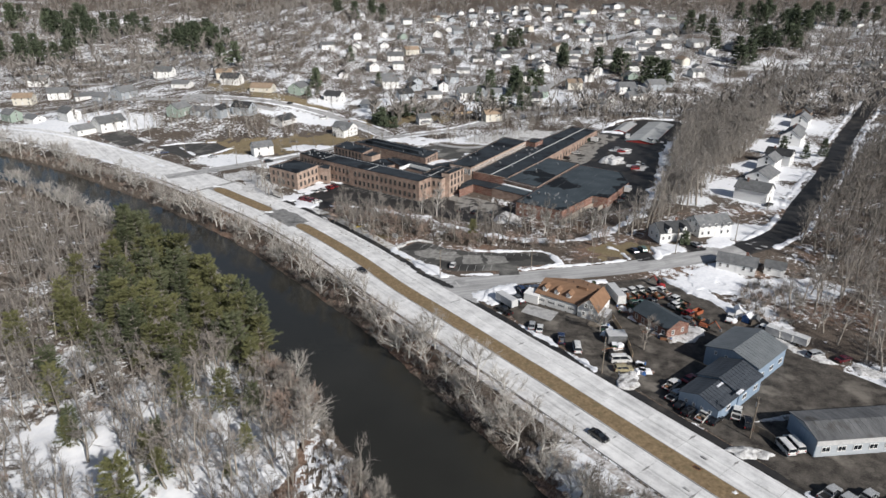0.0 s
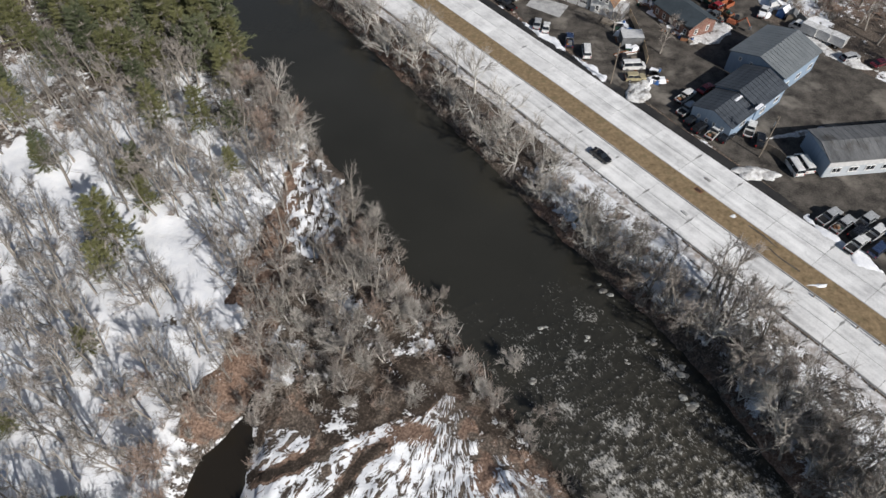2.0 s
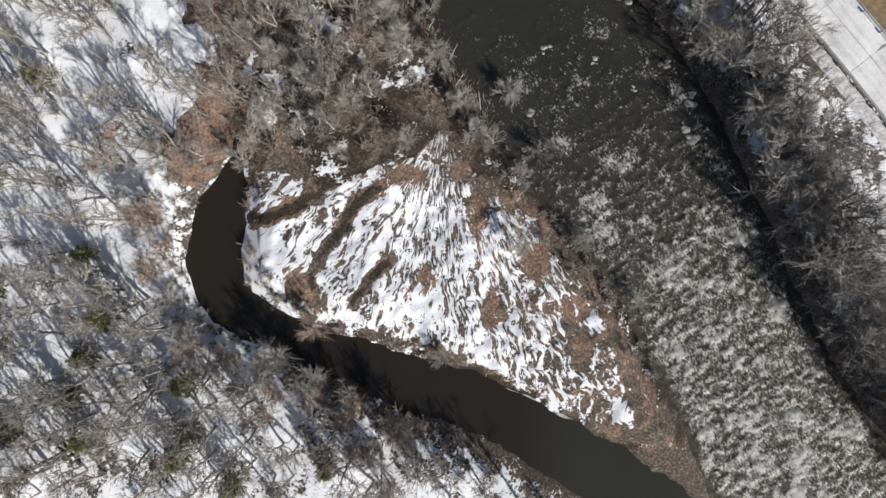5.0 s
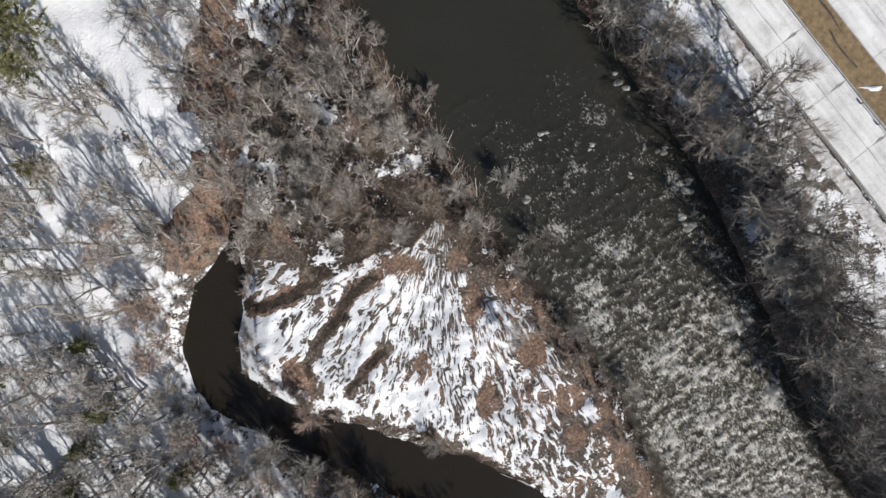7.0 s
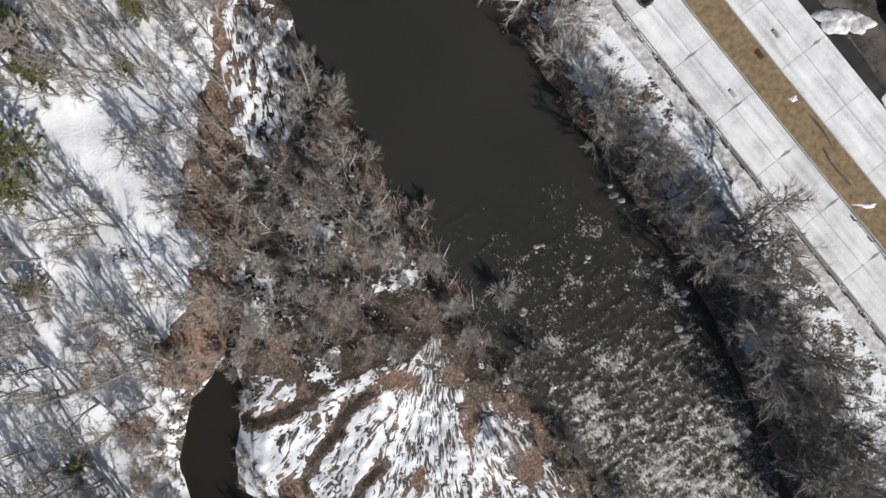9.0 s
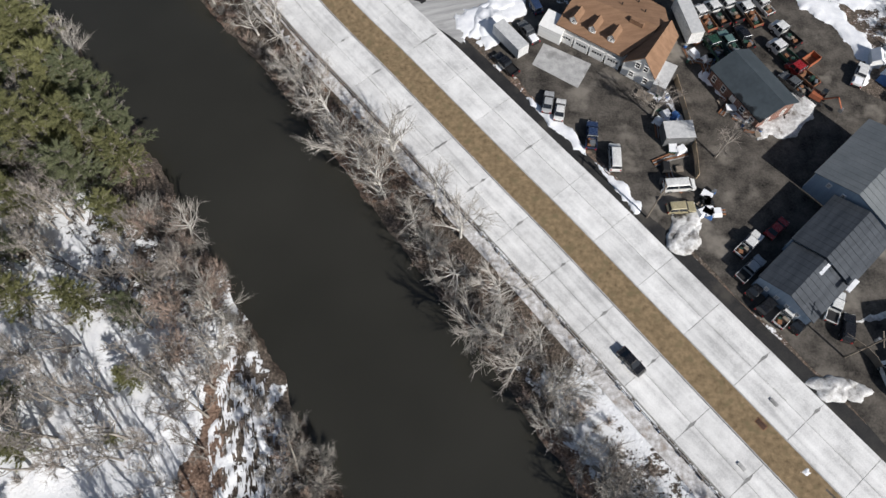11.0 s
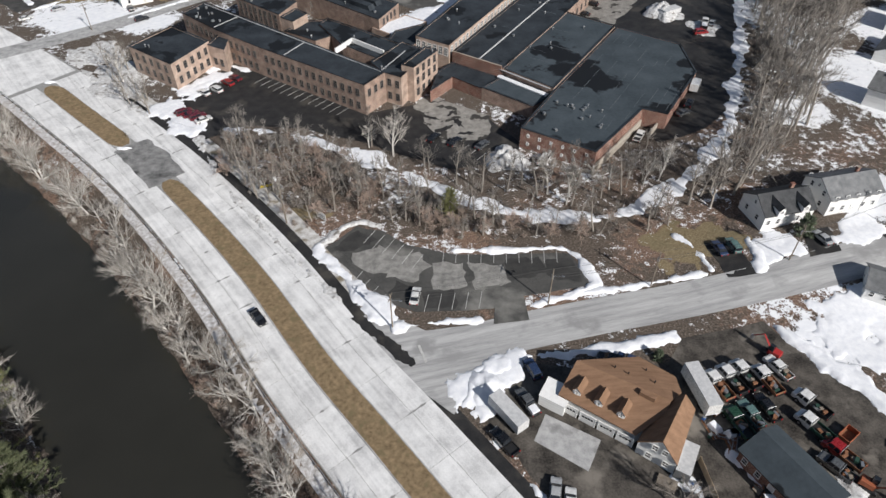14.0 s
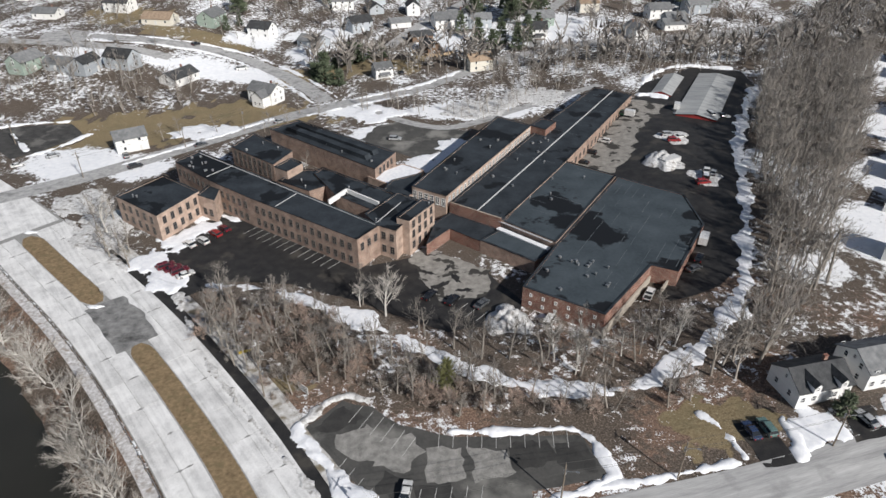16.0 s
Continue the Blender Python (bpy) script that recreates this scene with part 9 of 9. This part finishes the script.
for offset in (-6.4, 6.8, -4.4, 8.9):
    for k in range(0, len(NEAR) - 5, 5):
        if r_tar.random() < 0.62:
            continue
        d = NEAR[k + 1, :2] - NEAR[k, :2]
        d /= np.linalg.norm(d)
        c = NEAR[k, :2] + np.array([-d[1], d[0]]) * (offset + r_tar.uniform(-0.4, 0.4))
        turn, ln = math.atan2(d[1], d[0]) + math.pi / 2, r_tar.uniform(0.5, 1.5)
        z = float(land(*c)) + 0.094
        rim = [(c[0] + math.cos(turn) * u * ln - math.sin(turn) * w, c[1] + math.sin(turn) * u * ln + math.cos(turn) * w) for u, w in ((-1, 0.04), (-0.4, 0.16), (0.1, 0.3), (0.5, 0.14), (1, 0.05), (0.9, -0.06), (0.3, -0.24), (-0.3, -0.12), (-0.9, -0.07))]
        tagged(part("joint_repair", Form().prism(rim[::-1], z - 0.03, z + 0.002), TAR), "dark tar repair across a slab joint", "repair", "joint repairs", "structure")
grate = holder("drain_grate", at(50.9, 90.4, -52, 0.25), "dark rectangular drain grate in the median", "drain", "")
part("frame", Form().box(0, 0, 0, 1.7, 1.0, 0.08), RUST, grate)
for k in range(6):
    part("bar", Form().box(-0.65 + k * 0.26, 0, 0.08, 0.14, 0.85, 0.03), BLACK_TRIM, grate)
for x, y in ((53.5, 93.5), (47.0, 84.6)):
    tagged(part("drain_kerb", Form().box(x, y, 0.05, 1.3, 0.5, 0.22, radians(-52)), PALE_ASPHALT), "small pale concrete drain inlet on the kerb", "drain", "drain inlets")
for off in (-0.7, 0.5):
    pts = along([(57.6 + off, 81.5), (60 + off, 78.5), (62.0 + off * 1.2, 74.5), (65 + off, 70.8)], 0.8)
    f = Form()
    for a, b in zip(pts[:-1], pts[1:]):
        c, v = (a + b) / 2, b - a
        f.box(c[0], c[1], float(land(*c)) + 0.2, 0.85, 0.32, 0.1, math.atan2(v[1], v[0]))
    tagged(part("wheel_rut", f, MUD), "muddy wheel rut across the median grass", "rut", "wheel ruts", "structure")


def board_sign(x, y, turn, w, h, z, paint, label):
    ob = holder("sign", at(x, y, turn), label, "sign", "signs")
    for s in (-0.4, 0.4):
        part("post", Form().box(w * s, 0, 0, 0.1, 0.1, z + h), WOOD, ob)
    part("panel", Form().box(0, 0, z, w, 0.08, h), paint, ob)
    for k in range(3):
        part("text_bar", Form().box(0, -0.05, z + h * (0.2 + 0.27 * k), w * (0.75 - 0.15 * k), 0.02, h * 0.1), BLACK_TRIM, ob)
    return ob


board_sign(-31.5, 223.6, -40, 2.4, 1.3, 0.6, TRIM, "white board sign on posts beside the highway")
board_sign(-20.0, 212.0, -40, 3.0, 1.8, 0.8, TRIM, "large white board sign near the car park")
board_sign(-41.8, 232.6, -40, 1.4, 1.5, 0.6, TRIM, "small white roadside sign on two posts")
board_sign(-76, 246.2, -40, 0.8, 0.8, 1.4, TRIM, "small white sign on the median's tip")
tagged(part("barrier", Form().box(-35.2, 224.9, 0, 3.2, 0.35, 0.5, radians(20), 0, 0.9), SIGN_YELLOW), "low yellow barrier beside the highway", "barrier")
tagged(part("stop_line", Form().box(3.4, 174.0, 0.12, 0.45, 4.2, 0.02, radians(20)), LINE_PAINT), "worn white stop line on the side road", "marking", kind="structure")

# patches of newer and older surface in the car park
PATCH_A, PATCH_B = surface("pale patch", (0.13, 0.128, 0.122), (0.33, 0.322, 0.305), 1.6, 0.85, 0.1, 0.01), surface("black patch", (0.03, 0.03, 0.03), (0.06, 0.059, 0.057), 2.5, 0.8, 0.1, 0.01)
for n, (poly, dark) in enumerate((([(-12, 201), (-6, 203.5), (-1, 199.5), (-4, 194.5), (-11, 196.5)], False), ([(-4, 199), (2, 201.5), (5, 197), (1, 192), (-4, 194)], False), ([(5, 198.5), (12, 198), (12, 191), (5, 190)], False), ([(13, 198), (20, 197), (21, 192), (14, 190.5)], False),
                                  ([(-16.5, 203), (-12, 208.5), (-7, 206), (-12, 201.5)], True), ([(-2, 193), (3, 191), (2, 186), (-4, 188.5)], True), ([(20.5, 199), (28, 199.5), (29, 194.5), (21, 193)], True), ([(29, 199), (35, 199.5), (36, 192.5), (29.5, 193)], True), ([(3, 190), (10, 190), (10, 185.5), (3.4, 185.4)], True))):
    sheet("asphalt_patch", ragged(poly, 1.3, 0.55, 40 + n), PATCH_B if dark else PATCH_A, "black repair patch in the car park" if dark else "pale repair patch in the car park", "patch", 0.058 + 0.003 * n, 4)
for n, (x, y, rx, ry, turn) in enumerate(((8, 250, 3.6, 1.3, 0.7), (12, 253.5, 1.2, 3.0, 0.3), (4.5, 256, 2.8, 0.8, -0.4), (14, 248, 2.6, 0.9, 0.2), (10, 258, 2.2, 0.7, 1.2))):
    rim = [(x + rx * k * math.cos(a) * math.cos(turn) - ry * k * math.sin(a) * math.sin(turn), y + rx * k * math.cos(a) * math.sin(turn) + ry * k * math.sin(a) * math.cos(turn)) for a, k in zip(np.linspace(0, 6.28, 13)[:-1], (1, 0.6, 0.9, 0.5, 1.1, 0.8, 1, 0.55, 0.9, 0.6, 1.05, 0.7))]
    sheet("damp_patch", ragged(rim, 0.7, 0.2, 60 + n), WET_ASPHALT, "damp dark stain on the mill court", "patch", 0.1 + 0.003 * n, 4)


# rocks, ice and drift in the river
def rock(x, y, rx, ry, h, seed, material, label, z=WATER - 0.3, name="rock"):
    r = np.random.RandomState(seed)
    bm = bmesh.new()
    bmesh.ops.create_icosphere(bm, subdivisions=2, radius=1.0)
    for v in bm.verts:
        k = 1 + 0.22 * math.sin(3 * v.co.x + seed) * math.cos(2.7 * v.co.y + seed) + r.uniform(-0.1, 0.1)
        v.co = Vector((v.co.x * rx * k, v.co.y * ry * k, v.co.z * h * k))
    me = bpy.data.meshes.new(name)
    bm.to_mesh(me)
    bm.free()
    me.materials.append(material)
    ob = new(name, me)
    ob.location = (x, y, z)
    return tagged(ob, label, "rock", "river rocks")


ICE = surface("grey river ice", (0.14, 0.14, 0.13), (0.5, 0.5, 0.47), 0.5, 0.6, 0.7, 0.1)
r_rock = random.Random(8)
n = 0
for x, y, s, count in ((30.7, 70.3, 1.6, 5), (37.4, 60, 1.2, 4), (41, 54.1, 1.4, 5), (41.4, 48.9, 1.8, 6), (16.7, 52.5, 1.3, 4), (19.1, 61.5, 1.1, 4), (26.1, 59.8, 0.9, 3), (24.6, 56.7, 0.6, 2), (32.9, 55.8, 0.8, 3), (38, 42, 0.9, 3)):
    for k in range(count):
        size = s * r_rock.uniform(0.3, 0.6)
        n += 1
        rock(x + r_rock.uniform(-1, 1) * s * 0.8, y + r_rock.uniform(-1, 1) * s * 0.8, size, size * r_rock.uniform(0.6, 0.9), size * 0.5, n, ICE if n % 3 else STONE, "ice-crusted rock standing in the rapids" if n % 3 else "wet grey rock standing in the rapids", WATER - 0.1)
sheet("ice_shelf", ragged([(11, 10.2), (16, 8.4), (22.6, 4.8), (23.2, 3.2), (17, 5.6), (11.5, 8.4)], 1.5, 0.15, 90), ICE, "pale ice shelf along the creek's edge", "ice", 0.0, 2)
r_drift = random.Random(31)
for k in range(60):
    u = r_drift.random()
    x, y = -14 + 22 * u + r_drift.uniform(-2.5, 2.5), 78 - 25 * u + r_drift.uniform(-2.5, 2.5)
    a, ln = r_drift.uniform(0.9, 1.9), r_drift.uniform(1.0, 3.0)
    z = float(land(x, y))
    if z < WATER - 0.9:
        continue
    tagged(part("drift_log", Form().rod((x, y, max(z, WATER) + 0.06), (x + math.cos(a) * ln, y + math.sin(a) * ln, max(z, WATER) + 0.25), 0.07, 0.03, 5), (WOOD, PALE_BARK, BARK)[k % 3]), "bleached drift branch lying on the island's shore", "driftwood", "driftwood")

r_reed = np.random.RandomState(41)
reeds = Form()
for k in range(900):
    u = r_reed.uniform(0, 1)
    x, y = -16 + 25 * u + r_reed.uniform(-3, 3), 82 - 31 * u + r_reed.uniform(-2.5, 2.5)
    z = float(land(x, y))
    if WATER - 1.3 < z < WATER + 1.2:
        a, ln = r_reed.normal(1.9, 0.45), r_reed.uniform(0.7, 2.2)
        z = max(z, WATER - 0.1)
        reeds.twig((x, y, z), (x + math.cos(a) * ln, y + math.sin(a) * ln, z + r_reed.uniform(0.15, 0.6)), r_reed.uniform(0.03, 0.07))
tagged(part("reeds", reeds, RED_TWIG), "flattened dead reeds and branches along the shore", "reeds", kind="stuff")

# clutter of the yard
r_junk = random.Random(12)
for k in range(70):
    zone = k % 5
    if zone < 2:
        u = r_junk.random()
        x, y = 45.6 - 1.5 * u + r_junk.uniform(-1.8, 1.8), 149.5 - 22 * u + r_junk.uniform(-1, 1)
    elif zone == 2:
        x, y = 53.5 + r_junk.uniform(-2.6, 2.6), 157.5 + r_junk.uniform(-4, 4)
    elif zone == 3:
        x, y = 49.5 + r_junk.uniform(-1.6, 1.6), 127.5 + r_junk.uniform(-5, 5)
    else:
        u = r_junk.random()
        x, y = 56.4 + 3.8 * u + r_junk.uniform(-1.2, 1.2), 148 - 8 * u + r_junk.uniform(-1, 1)
    kind = r_junk.choice(("pallet", "crate", "drum", "pipe", "tarp"))
    m = at(x, y, r_junk.uniform(0, 180), 0.04)
    if kind == "pallet":
        ob = holder("pallet_stack", m, "stack of weathered timber pallets in the yard", "pallet", "yard clutter")
        for j in range(r_junk.randint(2, 5)):
            part("pallet", Form().box(0, 0, j * 0.16 + 0.1, 1.2, 1.0, 0.04).box(0, -0.4, j * 0.16, 1.2, 0.1, 0.1).box(0, 0, j * 0.16, 1.2, 0.1, 0.1).box(0, 0.4, j * 0.16, 1.2, 0.1, 0.1), WOOD, ob)
    elif kind == "crate":
        ob = holder("storage_bin", m, "rusty steel storage bin standing in the yard", "bin", "yard clutter")
        part("body", Form().box(0, 0, 0, 1.7, 1.2, 0.9, 0, 0, 1.05), r_junk.choice((RUST, TARP_GREEN, STEEL)), ob)
        part("lid", Form().box(0, 0, 0.9, 1.85, 1.35, 0.1), r_junk.choice((BLACK_TRIM, SNOW)), ob)
    elif kind == "drum":
        ob = holder("steel_drum", m, "steel drum standing in the yard", "drum", "yard clutter")
        part("body", Form().rod((0, 0, 0), (0, 0, 0.88), 0.3, 0.3, 12, cap=True), r_junk.choice((TARP_BLUE, RUST, TARP_GREEN)), ob)
        part("rim", Form().rod((0, 0, 0.86), (0, 0, 0.9), 0.31, 0.31, 12, cap=True), STEEL, ob)
    elif kind == "pipe":
        f = Form()
        ob = holder("pipe_rack", m, "bundle of rusty pipes lying in the yard", "pipes", "yard clutter")
        for j in range(6):
            part("pipe", Form().rod((-1.9, j * 0.22 - 0.5, 0.12 + 0.1 * (j % 2)), (1.9, j * 0.22 - 0.5, 0.12 + 0.1 * (j % 2)), 0.09, 0.09, 6, cap=True), RUST if j % 3 else STEEL, ob)
    else:
        tagged(part("covered_load", Form().box(0, 0, 0, 2.4, 1.6, 1.0, 0, 0, 0.7), r_junk.choice((TARP_BLUE, SNOW, BLACK_TRIM)), m=m, smooth=False), "load covered with a sheet in the yard", "load", "yard clutter")


def excavator(x, y, turn, paint, label):
    ob = holder("excavator", at(x, y, turn), label, "excavator", "machines")
    for s in (-0.75, 0.75):
        part("track", Form().swept([(-1.3, 0.15), (-1.0, 0), (1.0, 0), (1.3, 0.15), (1.3, 0.5), (1.0, 0.65), (-1.0, 0.65), (-1.3, 0.5)], s - 0.25, s + 0.25), BLACK_TRIM, ob)
    part("body", Form().box(-0.4, 0, 0.75, 2.2, 1.6, 0.9, 0, 0, 0.92), paint, ob)
    part("cab", Form().box(0.3, 0.35, 1.65, 1.0, 0.85, 1.1, 0, 0, 0.88), GLASS, ob)
    part("boom", Form().rod((0.7, -0.3, 1.3), (2.6, -0.3, 3.4), 0.2, 0.16, 4), paint, ob)
    part("stick", Form().rod((2.6, -0.3, 3.4), (4.2, -0.3, 1.6), 0.15, 0.12, 4), paint, ob)
    part("bucket", Form().box(4.3, -0.3, 0.9, 0.7, 0.8, 0.7, 0, 0, 0.7), STEEL, ob)
    return ob


excavator(67.6, 173.2, 130, glossy("machine red", (0.4, 0.03, 0.03), 0.4), "red boom truck machine beside parked trucks")
excavator(72.8, 147.5, -40, ORANGE_STEEL, "orange excavator behind the brick workshop")
bin_holder = holder("open_skip", at(73.6, 156.2, 35, 0.04), "orange open steel skip in the yard", "skip", "machines")
for s in (-0.95, 0.95):
    part("side", Form().box(0, s, 0.1, 3.2, 0.1, 1.1), ORANGE_STEEL, bin_holder)
for s in (-1.55, 1.55):
    part("end", Form().box(s, 0, 0.1, 0.1, 1.8, 1.1), ORANGE_STEEL, bin_holder)
part("floor", Form().box(0, 0, 0.1, 3.0, 1.8, 0.1), RUST, bin_holder)


def rail_fence(points, height, gap, material, label):
    ob = holder("fence", Matrix.Identity(4), label, "fence", "fences")
    line = along(points, gap)
    z = land(line[:, 0], line[:, 1])
    post = Form().box(0, 0, -0.2, 0.1, 0.1, height + 0.2).mesh("post", material)
    for (x, y), h in zip(line, z):
        part("post", post, None, ob, "", Matrix.Translation((x, y, h)))
    for a, b, h, k in zip(line[:-1], line[1:], z[:-1], z[1:]):
        part("panel", Form().add([(*a, h + 0.1), (*b, k + 0.1), (*b, k + height), (*a, h + height), (a[0] + 0.04, a[1] + 0.04, h + 0.1), (b[0] + 0.04, b[1] + 0.04, k + 0.1), (b[0] + 0.04, b[1] + 0.04, k + height), (a[0] + 0.04, a[1] + 0.04, h + height)],
                                 [(0, 1, 2, 3), (7, 6, 5, 4), (3, 2, 6, 7), (0, 4, 5, 1), (0, 3, 7, 4), (1, 5, 6, 2)]), material, ob)
    return ob


rail_fence([(47.8, 152), (48.4, 145), (48.8, 138), (48.4, 131)], 1.8, 2.3, PALE_WOOD, "pale board fence dividing the works yard")
rail_fence([(66, 103.4), (69, 100.6), (70.2, 97.8)], 1.8, 1.6, WOOD, "weathered board fence beside the steel shed")
rail_fence([(-6, 462), (6, 455), (18, 462)], 1.6, 2.4, PALE_WOOD, "pale board fence round a back garden")
for k, (x, y) in enumerate(((86.5, 152), (88, 150), (85.5, 156), (89.5, 147.6))):
    ob = holder("garden_shed", at(x, y, 40 + 20 * k, 0.02), "small timber shed with a snowy roof", "shed", "small sheds")
    part("wall", gable_shell(2.6, 2.0, 1.8, 0.7), (TARP_BLUE, WOOD, WHITE_WALL, WOOD)[k], ob)
    part("roof", gable_roof(2.6, 2.0, 1.8, 0.7, 0.2, 0.1), (SNOW, WORN_METAL, SNOW, DARK_ROOF)[k], ob)
    on_wall("door", DOOR, ob, (-1.3, -1.0), (1.3, -1.0), 1.3, 0)
